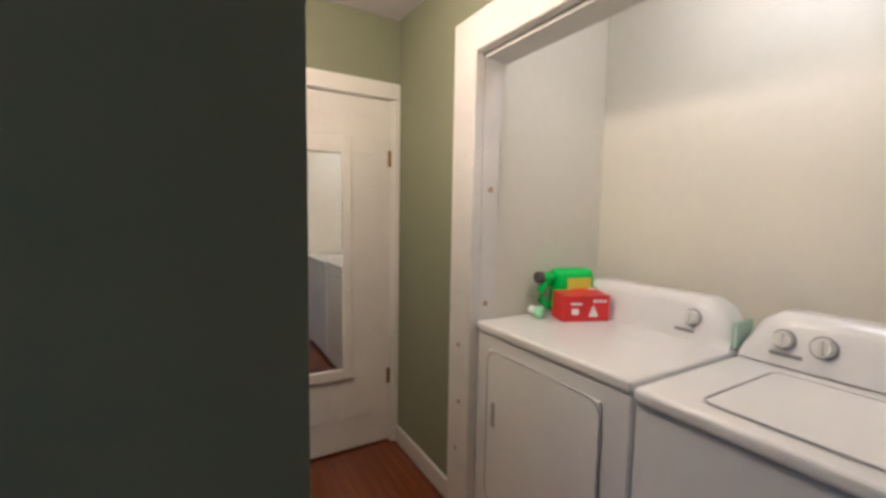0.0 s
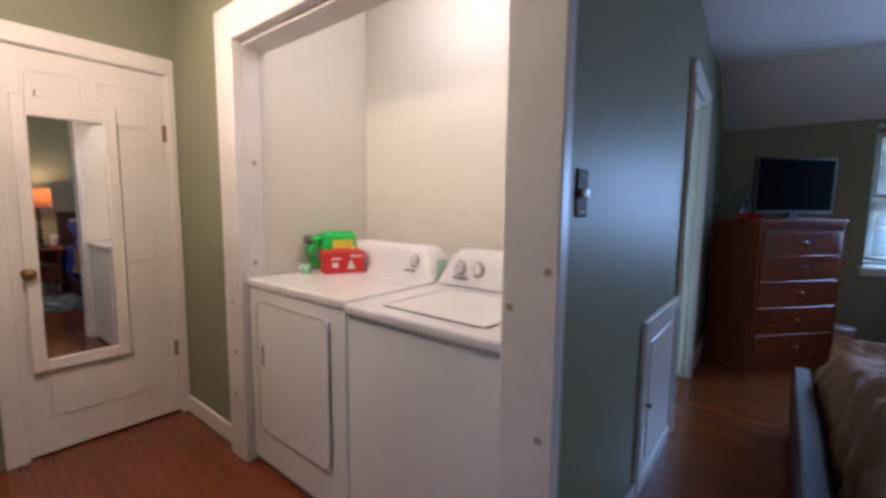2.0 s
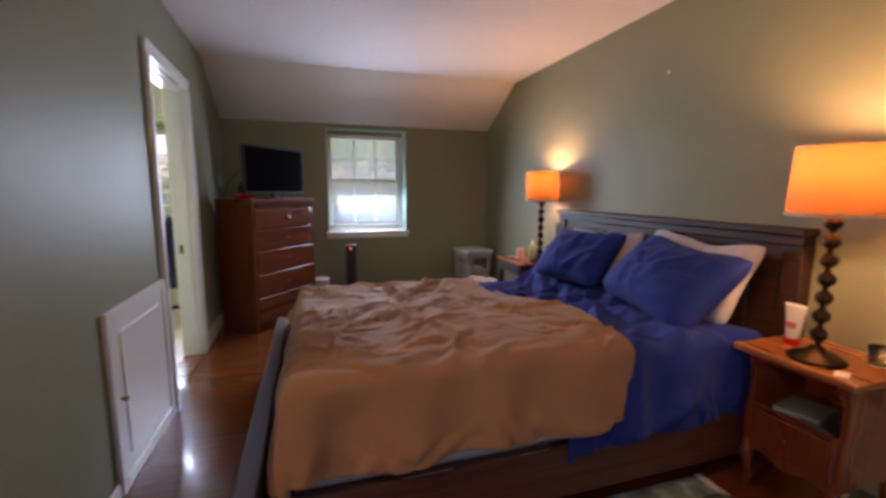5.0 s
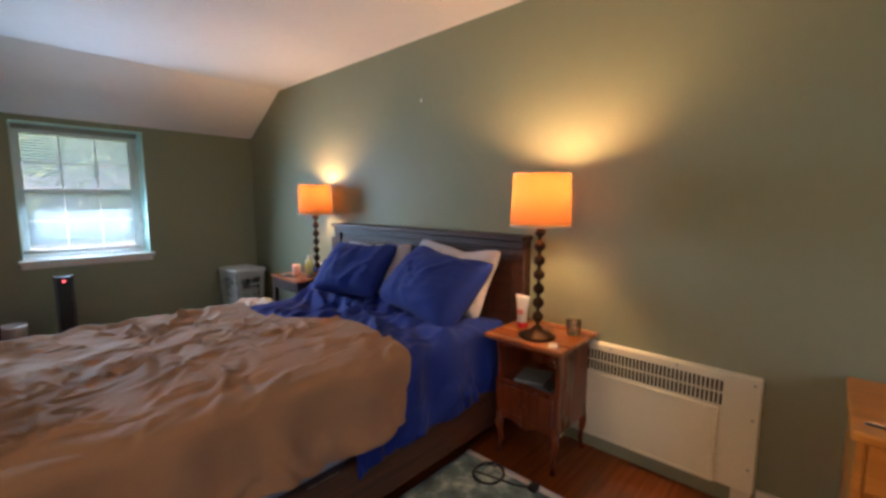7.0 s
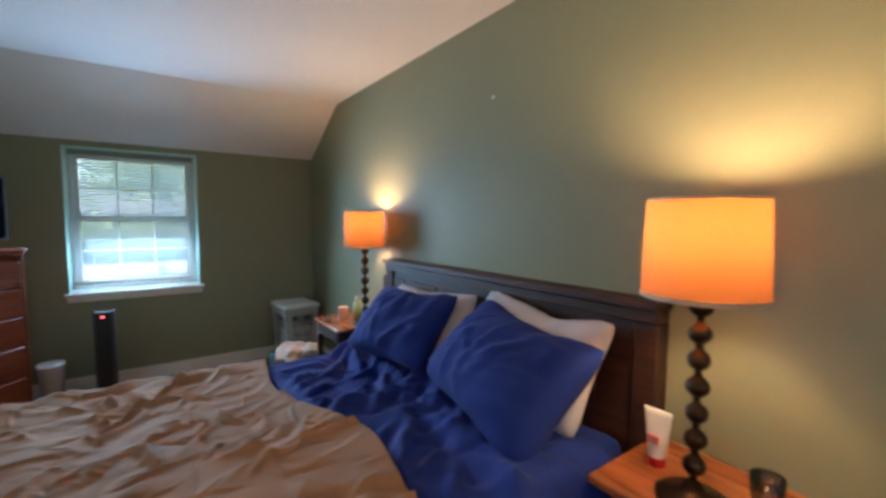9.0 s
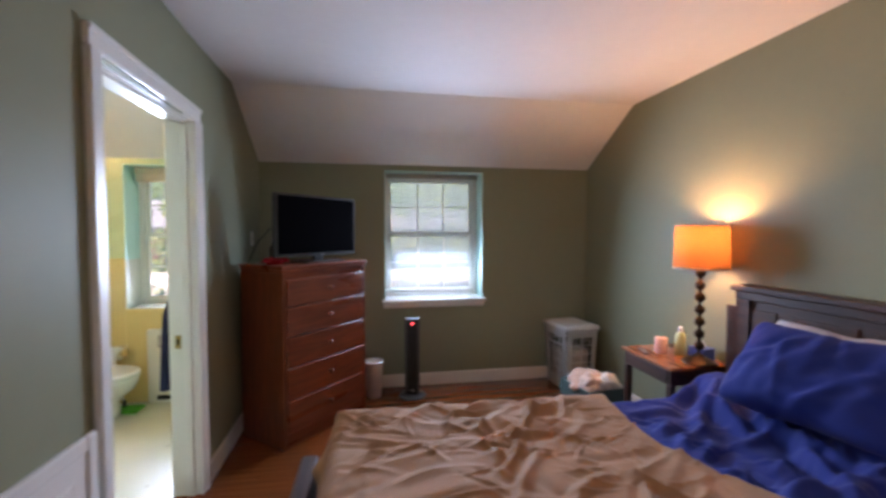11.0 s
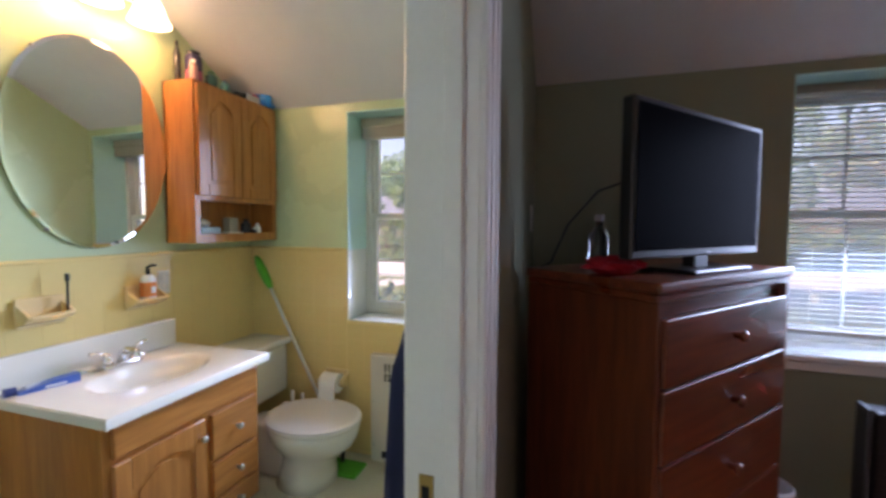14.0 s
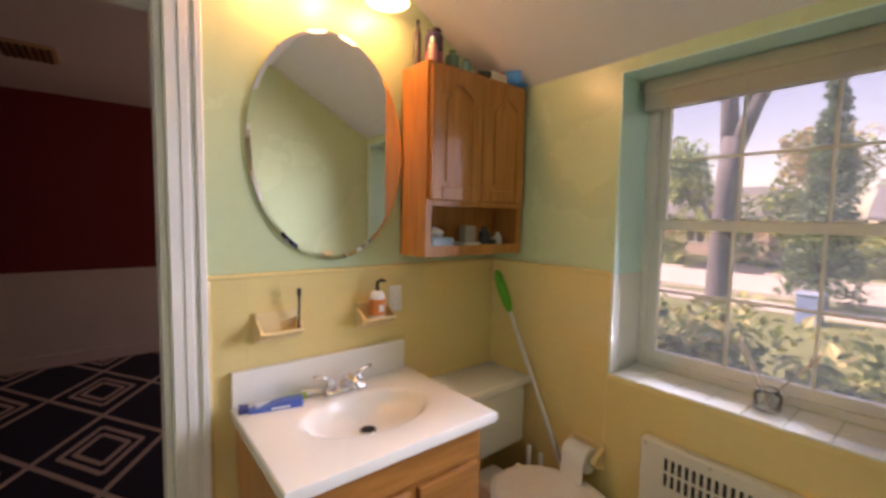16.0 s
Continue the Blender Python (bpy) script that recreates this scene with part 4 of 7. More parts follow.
def drape(name, x_foot, x_head, y0, y1, top, near_len, far_len, foot_len, amp, seed, material, parent, nx=170, ny=200, edge=None, hem=0.012, calm=0.0):
    """Cloth over the bed: flat on top, rounded over the edges and hanging down beside and at the foot."""
    bm = bmesh.new()
    r = 0.055
    grid, rest_on = [], []

    def over(d):
        """(outward, down) after going d past the edge's start."""
        arc = r * math.pi / 2
        if d <= 0:
            return 0.0, 0.0
        if d < arc:
            a = d / r
            return r * math.sin(a), r * (1 - math.cos(a))
        return r + 0.06 * (d - arc), r + (d - arc)
    ys0, ys1 = y0 + r, y1 - r
    for i in range(nx + 1):
        p = -foot_len + (x_head - x_foot - r + foot_len) * i / nx
        row = []
        for k in range(ny + 1):
            q = -near_len + (ys1 - ys0 + near_len + far_len) * k / ny
            pp = p
            if edge and i > nx * 0.6:
                pp = p + edge(ys0 + q) * ((i / nx - 0.6) / 0.4) ** 2
            dx = max(0.0, -pp)
            dy_ = max(0.0, -q) if q < 0 else max(0.0, q - (ys1 - ys0))
            ox, hx = over(dx)
            oy, hy = over(dy_)
            down = max(hx, hy) + 0.15 * min(hx, hy)
            x = x_foot + r + max(pp, 0) - ox
            y = ys0 + min(max(q, 0), ys1 - ys0) + (-oy if q < 0 else oy)
            hang = min(1.0, down / 0.12)
            z = top - down - 0.125 * ease((y - 1.55) / 1.3) * ease((2.62 - x) / 0.35)
            if calm:
                z -= 0.03 * ease((calm - x) / 0.06)
            if hang > 0:
                # hanging folds run down the cloth
                fx = (0.55 * math.sin(x * 19 + seed + 2.2 * noise.noise(Vector((x * 2.5, seed, 1)))) + 0.8 * noise.noise(Vector((x * 7, z * 1.5, seed)))) if dy_ > dx else 0.0
                fy = (0.55 * math.sin(y * 17 + seed + 2.2 * noise.noise(Vector((y * 2.5, seed, 3)))) + 0.8 * noise.noise(Vector((y * 7, z * 1.5, seed + 2)))) if dx >= dy_ else 0.0
                g = 0.032 * hang
                y += (-g * (fx + 0.3) if q < 0 else g * (fx + 0.3)) if dy_ > dx else 0
                x -= g * (fy + 0.3) if dx >= dy_ else 0
                z += 0.02 * noise.noise(Vector((x * 3, y * 3, seed))) * hang
            row.append(bm.verts.new((x, y, max(z, 0.02))))
            rest_on.append(1 - hang * 0.85)
        grid.append(row)
    for a, b in zip(grid, grid[1:]):
        for k in range(ny):
            bm.faces.new((a[k], b[k], b[k + 1], a[k + 1]))
    vs = [v for row in grid for v in row]
    px = np.array([v.co.x for v in vs])
    py = np.array([v.co.y for v in vs])
    hh = crease_field(px, py, int(seed * 10), 95, 0.20, 0.022 if hem > 0.01 else 0.034, amp, x_foot, x_head, y0, y1, 0.6, 1.6 if hem > 0.01 else 2.0) + crease_field(px, py, int(seed * 10) + 1, 240, 0.10, 0.011 if hem > 0.01 else 0.016, amp * (0.5 if hem > 0.01 else 0.36), x_foot, x_head, y0, y1, 0.2)
    pz = np.array([v.co.z for v in vs])
    side = crease_field(px, pz, int(seed * 10) + 2, 40, 0.24, 0.032, 0.018, x_foot, x_head, 0.25, top - 0.08, 1.5, 2.0)
    foot = crease_field(py, pz, int(seed * 10) + 3, 40, 0.24, 0.032, 0.018, y0, y1, 0.25, top - 0.08, 1.5, 2.0)
    for v, d, e in zip(vs, side, foot):
        k = ease((top - 0.16 - v.co.z) / 0.14)
        if v.co.y < y0 + 0.02:
            v.co.y -= k * abs(d)
        elif v.co.y > y1 - 0.02:
            v.co.y += k * abs(d)
        elif v.co.x < x_foot + 0.02:
            v.co.x -= k * abs(e)
    for v, d, m_ in zip(vs, hh, rest_on):
        k = m_ * (ease((v.co.x - calm) / 0.10) if calm else 1)
        v.co.z += d * k
        if calm and v.co.x > 2.5:
            v.co.z -= d * k * 0.5
    bmesh.ops.recalc_face_normals(bm, faces=bm.faces)
    ob = part(name, bm, material, parent, smooth=True)
    sol = ob.modifiers.new("thickness", "SOLIDIFY")
    sol.thickness, sol.offset = hem, -1
    return ob


sh = thing("top_sheet", "rumpled royal blue top sheet folded back", "bed sheet")
drape("sheet_cloth", 1.55, 2.62, 1.275, 3.12, 0.668, 0.40, 0.35, 0.0, 0.030, 3.1, M_BLUE, sh, 150, 230, lambda y: 0.07 * math.sin(y * 3.1), 0.005, 1.93)
cf = thing("comforter", "rumpled taupe cotton comforter over the bed's foot", "comforter")
drape("comforter_cloth", 0.610, 1.93, 1.245, 3.15, 0.706, 0.345, 0.32, 0.43, 0.022, 8.3, M_TAUPE, cf, 300, 340, lambda y: 0.05 * math.sin(y * 4 + 0.6) + 0.03 * noise.noise(Vector((y * 3, 0, 0))), 0.018)


def pillow(name, label, w, h, t, material, m, seed):
    """Stuffed pillow: w wide (local x), h tall (local y), t thick, with pulled corners and creases."""
    bm = bmesh.new()
    n = 48
    layers = []
    for side in (1, -1):
        g = []
        for i in range(n + 1):
            row = []
            for k in range(n + 1):
                u, v = 2 * i / n - 1, 2 * k / n - 1
                e = (max(0.0, 1 - u * u) * max(0.0, 1 - v * v)) ** 0.44
                x = w / 2 * u * (1 - 0.06 * (1 - v * v) ** 2 - 0.05 * v ** 6 * u * u)
                y = h / 2 * v * (1 - 0.08 * (1 - u * u) ** 2 - 0.06 * u ** 6 * v * v) - 0.025 * (1 - u * u) * max(0.0, v) ** 2
                y -= 0.02 * max(0.0, v) * noise.noise(Vector((u * 1.7, seed, 4)))
                lump = 0.10 * noise.noise(Vector((x * 5, y * 5, seed))) + 0.18 * noise.noise(Vector((x * 2, y * 2, seed + 3)))
                z = side * t / 2 * e * (1 + lump) * (1 - 0.16 * v)
                row.append(bm.verts.new((x, y, z)))
            g.append(row)
        layers.append(g)
    for g, flip in ((layers[0], False), (layers[1], True)):
        for i in range(n):
            for k in range(n):
                f = (g[i][k], g[i + 1][k], g[i + 1][k + 1], g[i][k + 1])
                bm.faces.new(f[::-1] if flip else f)
    bmesh.ops.remove_doubles(bm, verts=bm.verts, dist=0.0008)
    pv = list(bm.verts)
    ax_, ay_ = np.array([p.co.x for p in pv]), np.array([p.co.y for p in pv])
    for p, d in zip(pv, crease_field(ax_, ay_, int(seed * 7), 34, 0.13, 0.020, 0.011, -w / 2, w / 2, -h / 2, h / 2, 0.9, 2.0)):
        e = max(0.0, 1 - (2 * p.co.x / w) ** 4) * max(0.0, 1 - (2 * p.co.y / h) ** 4)
        p.co.z += d * (0.3 + 0.7 * e) * (1 if p.co.z > 0 else 0.2)
    o = tagged(new(name), label, "pillow", "bed pillows")
    o.matrix_world = m
    part("pillowcase", bm, material, o, smooth=True)
    return o


def lean(x, y, z, tilt, turn, spin=0):
    """Pose of a pillow that leans back on the headboard: its face looks towards -x and up."""
    return pose(x, y, z) @ pose(0, 0, 0, 0, 0, -90 + turn) @ pose(0, 0, 0, tilt, 0, 0) @ pose(0, 0, 0, 0, 0, spin)


pillow("pillow", "pale grey-white patterned pillow against the headboard", 0.74, 0.44, 0.19, M_LINEN, lean(2.665, 1.735, 0.855, 64, -5, -3), 1.0)
pillow("pillow", "pale grey-white patterned pillow against the headboard", 0.72, 0.42, 0.15, M_LINEN, lean(2.665, 2.50, 0.825, 64, 3, 2), 2.0)
pillow("pillow", "royal blue pillow slumped on the white one", 0.76, 0.48, 0.28, M_BLUE, lean(2.500, 1.705, 0.835, 46, -9, -5), 3.0)
pillow("pillow", "royal blue pillow leaning beside the lamp", 0.64, 0.45, 0.25, M_BLUE, lean(2.525, 2.52, 0.832, 48, 6, 3), 4.0)

# ---- lamps ----
M_SHADE = shade_cloth("orange_linen_shade", (0.50, 0.24, 0.10), (0.108, 0.037, 0.010))
M_RIM = mat("shade_rim", (0.55, 0.42, 0.30), 0.8)
M_BULB = glow("warm_bulb", (1.0, 0.72, 0.38), 8)


def table_lamp(x, y, z0, label, stem_top, watts):
    la = thing("table_lamp", label, "lamp", (x, y, z0), group="bedside lamps")
    part("base", lathe([(0.092, 0), (0.092, 0.008), (0.078, 0.014), (0.062, 0.026), (0.030, 0.034), (0.022, 0.05), (0.012, 0.06)], steps=36), M_BRONZE, la, smooth=True)
    part("stem", lathe([(0.009, 0.05), (0.009, stem_top + 0.03)], steps=12), M_BRONZE, la)
    n = 7
    step = (stem_top - 0.065) / n
    for i in range(n):
        c = 0.065 + step * (i + 0.5)
        r = 0.029
        prof = [(0.010, c - step / 2)] + [(max(0.010, r * math.cos(a)), c + step * 0.40 * math.sin(a)) for a in [radians(-75 + 15 * k) for k in range(11)]] + [(0.010, c + step / 2)]
        part("ball", lathe(prof, steps=24), M_BRONZE, la, smooth=True)
    part("collar", lathe([(0.012, stem_top), (0.030, stem_top + 0.004), (0.030, stem_top + 0.012), (0.012, stem_top + 0.018)], steps=20), M_RIM, la)
    s0, s1 = stem_top - 0.012, stem_top + 0.245
    part("shade", lathe([(0.146, s0), (0.136, s1)], steps=56, closed=False), M_SHADE, la, "orange linen drum shade, lit from inside", smooth=True)
    part("shade_rim", lathe([(0.1465, s0), (0.1475, s0), (0.1470, s0 + 0.012), (0.1460, s0 + 0.012)], steps=48, closed=False), M_RIM, la)
    part("shade_rim", lathe([(0.1362, s1 - 0.006), (0.1372, s1 - 0.006), (0.1370, s1), (0.1358, s1)], steps=48, closed=False), M_RIM, la)
    for k in range(3):
        a = radians(120 * k + 20)
        part("spoke", tube([(0, 0, s1 - 0.03), (0.136 * math.cos(a), 0.136 * math.sin(a), s1 - 0.006)], 0.0018, 5), M_BRASS, la)
    part("bulb", lathe([(0.012, stem_top + 0.03), (0.016, stem_top + 0.06), (0.030, stem_top + 0.10), (0.026, stem_top + 0.13), (0.008, stem_top + 0.145)], steps=16), M_BULB, la, smooth=True)
    bulb_light("lamp_bulb", (x, y, z0 + stem_top + 0.165), watts, WARM, 0.045)
    return la


table_lamp(2.568, 1.030, 0.643, "tall bedside lamp, bronze ball stem, orange drum shade", 0.565, 8.8)
table_lamp(2.680, 3.30, 0.643, "tall bedside lamp, bronze ball stem, beside the headboard", 0.565, 7.0)

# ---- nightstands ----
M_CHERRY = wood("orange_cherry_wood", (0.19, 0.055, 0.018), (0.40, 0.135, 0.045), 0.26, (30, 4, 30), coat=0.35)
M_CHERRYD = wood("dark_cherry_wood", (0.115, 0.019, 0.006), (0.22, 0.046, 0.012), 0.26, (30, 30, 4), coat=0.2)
ns = thing("nightstand", "cherry wood nightstand with open shelf and drawer", "nightstand", (2.645, 1.038, 0), group="nightstands")
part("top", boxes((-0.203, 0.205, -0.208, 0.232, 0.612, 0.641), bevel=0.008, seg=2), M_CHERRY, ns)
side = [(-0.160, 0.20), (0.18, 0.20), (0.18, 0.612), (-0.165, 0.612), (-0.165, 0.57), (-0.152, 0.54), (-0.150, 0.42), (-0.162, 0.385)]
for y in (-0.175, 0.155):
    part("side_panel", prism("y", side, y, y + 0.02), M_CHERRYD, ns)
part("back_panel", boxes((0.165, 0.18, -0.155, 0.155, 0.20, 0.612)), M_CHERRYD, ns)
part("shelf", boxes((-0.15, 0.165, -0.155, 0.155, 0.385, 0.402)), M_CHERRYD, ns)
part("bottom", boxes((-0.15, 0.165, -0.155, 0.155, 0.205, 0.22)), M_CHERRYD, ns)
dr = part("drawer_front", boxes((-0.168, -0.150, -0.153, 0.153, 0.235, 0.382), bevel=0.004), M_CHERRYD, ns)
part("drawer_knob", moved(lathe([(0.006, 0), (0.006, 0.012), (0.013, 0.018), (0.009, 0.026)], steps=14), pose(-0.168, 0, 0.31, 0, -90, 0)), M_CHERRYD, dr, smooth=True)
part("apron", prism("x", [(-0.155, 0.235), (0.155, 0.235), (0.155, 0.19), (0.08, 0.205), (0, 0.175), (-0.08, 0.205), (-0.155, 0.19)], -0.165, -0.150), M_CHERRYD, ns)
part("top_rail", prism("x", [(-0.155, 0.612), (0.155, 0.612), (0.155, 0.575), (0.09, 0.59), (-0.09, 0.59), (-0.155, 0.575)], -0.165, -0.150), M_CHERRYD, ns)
for sx in (-1, 1):
    for sy in (-1, 1):
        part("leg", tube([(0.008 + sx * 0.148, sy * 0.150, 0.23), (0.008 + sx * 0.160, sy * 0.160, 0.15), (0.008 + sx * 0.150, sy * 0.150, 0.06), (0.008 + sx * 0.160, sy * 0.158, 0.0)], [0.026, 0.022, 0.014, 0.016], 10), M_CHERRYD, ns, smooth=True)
ob_ = thing("book", "grey book lying on the nightstand's shelf", "book", (2.60, 1.06, 0.402), 12)
part("cover", boxes((-0.09, 0.09, -0.075, 0.075, 0.0, 0.018), bevel=0.002), mat("grey_green_cover", (0.22, 0.25, 0.24), 0.35), ob_)
part("pages", boxes((-0.087, 0.087, -0.073, 0.077, 0.004, 0.014)), M_LINEN, ob_)
ob_ = thing("book", "dark folder on the nightstand's shelf", "book", (2.56, 1.0, 0.402), -5)
part("cover", boxes((-0.06, 0.06, -0.10, 0.02, 0.0, 0.010), bevel=0.002), mat("dark_folder", (0.05, 0.05, 0.055), 0.4), ob_)
tu = thing("lotion_tube", "white lotion tube standing on its red cap", "tube", (2.66, 1.175, 0.641))
part("cap", lathe([(0.024, 0), (0.026, 0.002), (0.026, 0.028), (0.022, 0.030)], steps=24), mat("red_cap", (0.55, 0.02, 0.03), 0.35), tu)
tb = bmesh.new()
rings_ = []
for i in range(9):
    f = i / 8
    rings_.append([tb.verts.new(((0.026 * (1 - f) + 0.002 * f) * math.cos(a), (0.026 * (1 - f) + 0.044 * f) * math.sin(a), 0.030 + 0.145 * f)) for a in [2 * math.pi * k / 20 for k in range(20)]])
for a, b in zip(rings_, rings_[1:]):
    for k in range(20):
        tb.faces.new((a[k], a[(k + 1) % 20], b[(k + 1) % 20], b[k]))
tb.faces.new(rings_[-1])
part("tube_body", tb, M_WHITE, tu, smooth=True)
part("print_band", boxes((-0.0275, -0.018, -0.018, 0.018, 0.075, 0.10)), mat("pink_print", (0.7, 0.25, 0.25), 0.5), tu)
cg = thing("glass_cup", "short clear glass holding a red candle", "candle", (2.72, 0.91, 0.641))
part("glass", lathe([(0.030, 0.0), (0.036, 0.005), (0.040, 0.075), (0.037, 0.075), (0.033, 0.008)], steps=28), glass("smoky_glass", (0.75, 0.65, 0.6)), cg, smooth=True)
part("wax", lathe([(0.032, 0.009), (0.035, 0.040)], steps=24), mat("dark_red_wax", (0.20, 0.02, 0.02), 0.4), cg)
pc = thing("paper_card", "small white folded card on the nightstand", "card", (2.50, 0.905, 0.641), 25)
part("card", boxes((-0.03, 0.03, -0.02, 0.02, 0, 0.003)), M_WHITE, pc)

n2 = thing("nightstand", "dark side table with orange-brown top beside the bed", "nightstand", (2.64, 3.47, 0), group="nightstands")
part("top", boxes((-0.20, 0.20, -0.24, 0.24, 0.622, 0.641), bevel=0.005), M_CHERRY, n2)
part("apron", boxes((-0.18, 0.18, -0.22, 0.22, 0.53, 0.622), bevel=0.003), M_ESP, n2)
part("drawer_front", boxes((-0.186, -0.178, -0.19, 0.19, 0.54, 0.612), bevel=0.003), M_ESP, n2)
for sx in (-1, 1):
    for sy in (-1, 1):
        part("leg", boxes((sx * 0.165 - 0.018, sx * 0.165 + 0.018, sy * 0.20 - 0.018, sy * 0.20 + 0.018, 0, 0.53), bevel=0.003), M_ESP, n2)
part("lower_shelf", boxes((-0.165, 0.165, -0.20, 0.20, 0.16, 0.178)), M_ESP, n2)
ca = thing("candle", "pink pillar candle on the side table", "candle", (2.60, 3.52, 0.641))
part("wax", lathe([(0.036, 0), (0.038, 0.004), (0.038, 0.095), (0.033, 0.10), (0.015, 0.094)], steps=24), mat("pink_wax", (0.72, 0.42, 0.35), 0.5), ca, smooth=True)
part("wick", tube([(0, 0, 0.094), (0.002, 0, 0.108)], 0.0015, 5), M_BLACK, ca)
bt = thing("bottle", "pale green plastic bottle on the side table", "bottle", (2.69, 3.46, 0.641))
part("bottle_body", lathe([(0.030, 0), (0.033, 0.005), (0.033, 0.11), (0.026, 0.135), (0.014, 0.145)], steps=24), mat("pale_lime_plastic", (0.55, 0.66, 0.35), 0.35), bt, smooth=True)
part("cap", lathe([(0.015, 0.145), (0.015, 0.175), (0.012, 0.178)], steps=16), M_WHITE, bt)
rm = thing("remote_control", "dark remote control lying on the side table", "remote control", (2.50, 3.55, 0.641), 70)
part("shell", boxes((-0.07, 0.07, -0.02, 0.02, 0, 0.014), bevel=0.005, seg=2), mat("brown_black_plastic", (0.06, 0.03, 0.02), 0.5), rm)
part("buttons", boxes(*[(-0.05 + i * 0.018, -0.04 + i * 0.018, -0.010 + j * 0.014, -0.002 + j * 0.014, 0.0135, 0.0155) for i in range(6) for j in range(2)]), M_GREYTXT, rm)
tb_ = thing("tissue_box", "blue and white tissue box on the side table", "box", (2.76, 3.37, 0.641), 8)
part("carton", boxes((-0.05, 0.05, -0.05, 0.05, 0, 0.07), bevel=0.003), mat("blue_card", (0.10, 0.16, 0.50), 0.5), tb_)
part("tissue", lathe([(0.02, 0.07), (0.026, 0.085), (0.012, 0.11)], steps=9), M_WHITE, tb_)

# carton of clothes by the side table
cb = thing("laundry_pile_box", "open carton heaped with pale and teal clothes", "box", (2.40, 3.98, 0), 8)
part("carton", boxes((-0.16, 0.16, -0.17, -0.16, 0, 0.30), (-0.16, 0.16, 0.16, 0.17, 0, 0.30), (-0.17, -0.16, -0.17, 0.17, 0, 0.30), (0.16, 0.17, -0.17, 0.17, 0, 0.30), (-0.16, 0.16, -0.16, 0.16, 0, 0.01)), mat("teal_box", (0.06, 0.12, 0.12), 0.6), cb)
for nm, col, cx, cy, rr, s in (("cloth", (0.62, 0.40, 0.30), -0.02, 0.02, 0.15, 1), ("cloth", (0.66, 0.62, 0.56), 0.05, -0.05, 0.11, 2), ("cloth", (0.60, 0.45, 0.38), -0.07, -0.06, 0.09, 3)):
    bm = bmesh.new()
    bmesh.ops.create_icosphere(bm, subdivisions=4, radius=1.0)
    for v in bm.verts:
        d = 1 + 0.35 * noise.noise(v.co * 1.8 + Vector((s * 5, 0, 0))) + 0.12 * noise.noise(v.co * 5)
        v.co = Vector((cx + v.co.x * rr * d, cy + v.co.y * rr * d, 0.29 + v.co.z * 0.09 * d))
    part(nm, bm, mat("crumpled_cloth", col, 0.85, var=0.1, bump=0.2, bump_scale=200), cb, smooth=True)

# ---- dresser and television ----
M_DRS = wood("red_cherry_veneer", (0.130, 0.024, 0.008), (0.235, 0.050, 0.016), 0.28, (4, 40, 40), coat=0.3)
M_DRSV = wood("red_cherry_veneer_upright", (0.11, 0.022, 0.008), (0.21, 0.050, 0.017), 0.30, (40, 40, 4), coat=0.25)
ANG = math.degrees(math.atan2(0.591, 0.507))
dw, dd_ = 0.775, 0.44
ds = thing("chest_of_drawers", "tall red cherry chest of five drawers set across corner", "dresser", (0.4825, 4.2155, 0), ANG)
part("top", boxes((-dw / 2 - 0.012, dw / 2 + 0.012, -0.012, dd_, 1.168, 1.196), bevel=0.007, seg=2), M_DRS, ds)
part("top_moulding", boxes((-dw / 2 - 0.004, dw / 2 + 0.004, -0.004, dd_, 1.145, 1.168), bevel=0.006), M_DRS, ds)
part("side_panel", boxes((-dw / 2, -dw / 2 + 0.022, 0.0, dd_, 0.0, 1.145), bevel=0.003), M_DRSV, ds)
part("side_panel", boxes((dw / 2 - 0.022, dw / 2, 0.0, dd_, 0.0, 1.145), bevel=0.003), M_DRSV, ds)
part("back_panel", boxes((-dw / 2 + 0.022, dw / 2 - 0.022, dd_ - 0.012, dd_, 0.05, 1.145)), M_DRSV, ds)
part("plinth", boxes((-dw / 2 + 0.022, dw / 2 - 0.022, 0.012, 0.03, 0.0, 0.09), bevel=0.003), M_DRS, ds)
part("carcass", boxes((-dw / 2 + 0.022, dw / 2 - 0.022, 0.022, dd_ - 0.012, 0.09, 1.145)), M_DRS, ds)
zz = 0.098
for h in (0.215, 0.215, 0.205, 0.195, 0.180):
    d_ = part("drawer_front", boxes((-dw / 2 + 0.028, dw / 2 - 0.028, -0.006, 0.022, zz, zz + h - 0.005), bevel=0.007, seg=3), M_DRS, ds)
    part("knob", moved(lathe([(0.010, 0), (0.008, 0.012), (0.017, 0.020), (0.018, 0.026), (0.012, 0.032)], steps=18), pose(0, -0.006, zz + h / 2, 90, 0, 0)), M_DRS, d_, "dark round knob", smooth=True)
    zz += h
tv = thing("television", "black flat television on the chest of drawers", "television", (0.4825, 4.2155, 1.196), ANG)
part("screen_shell", boxes((-0.36, 0.38, 0.095, 0.135, 0.045, 0.475), bevel=0.006), M_BLACK, tv)
M_SCRN = mat("black_screen", (0.003, 0.003, 0.004), 0.45, var=0.1, spec=0.1)
M_SCRN.node_tree.nodes["Principled BSDF"].inputs["IOR"].default_value = 1.06
part("screen", boxes((-0.343, 0.363, 0.0925, 0.096, 0.068, 0.458)), M_SCRN, tv)
part("back_bulge", boxes((-0.22, 0.24, 0.135, 0.175, 0.09, 0.36), bevel=0.015, seg=2), M_BLACK, tv)
part("neck", boxes((-0.03, 0.05, 0.10, 0.14, 0.008, 0.06), bevel=0.004), M_BLACK, tv)
part("foot", boxes((-0.16, 0.18, 0.03, 0.20, 0.0, 0.012), bevel=0.005), M_BLACK, tv)
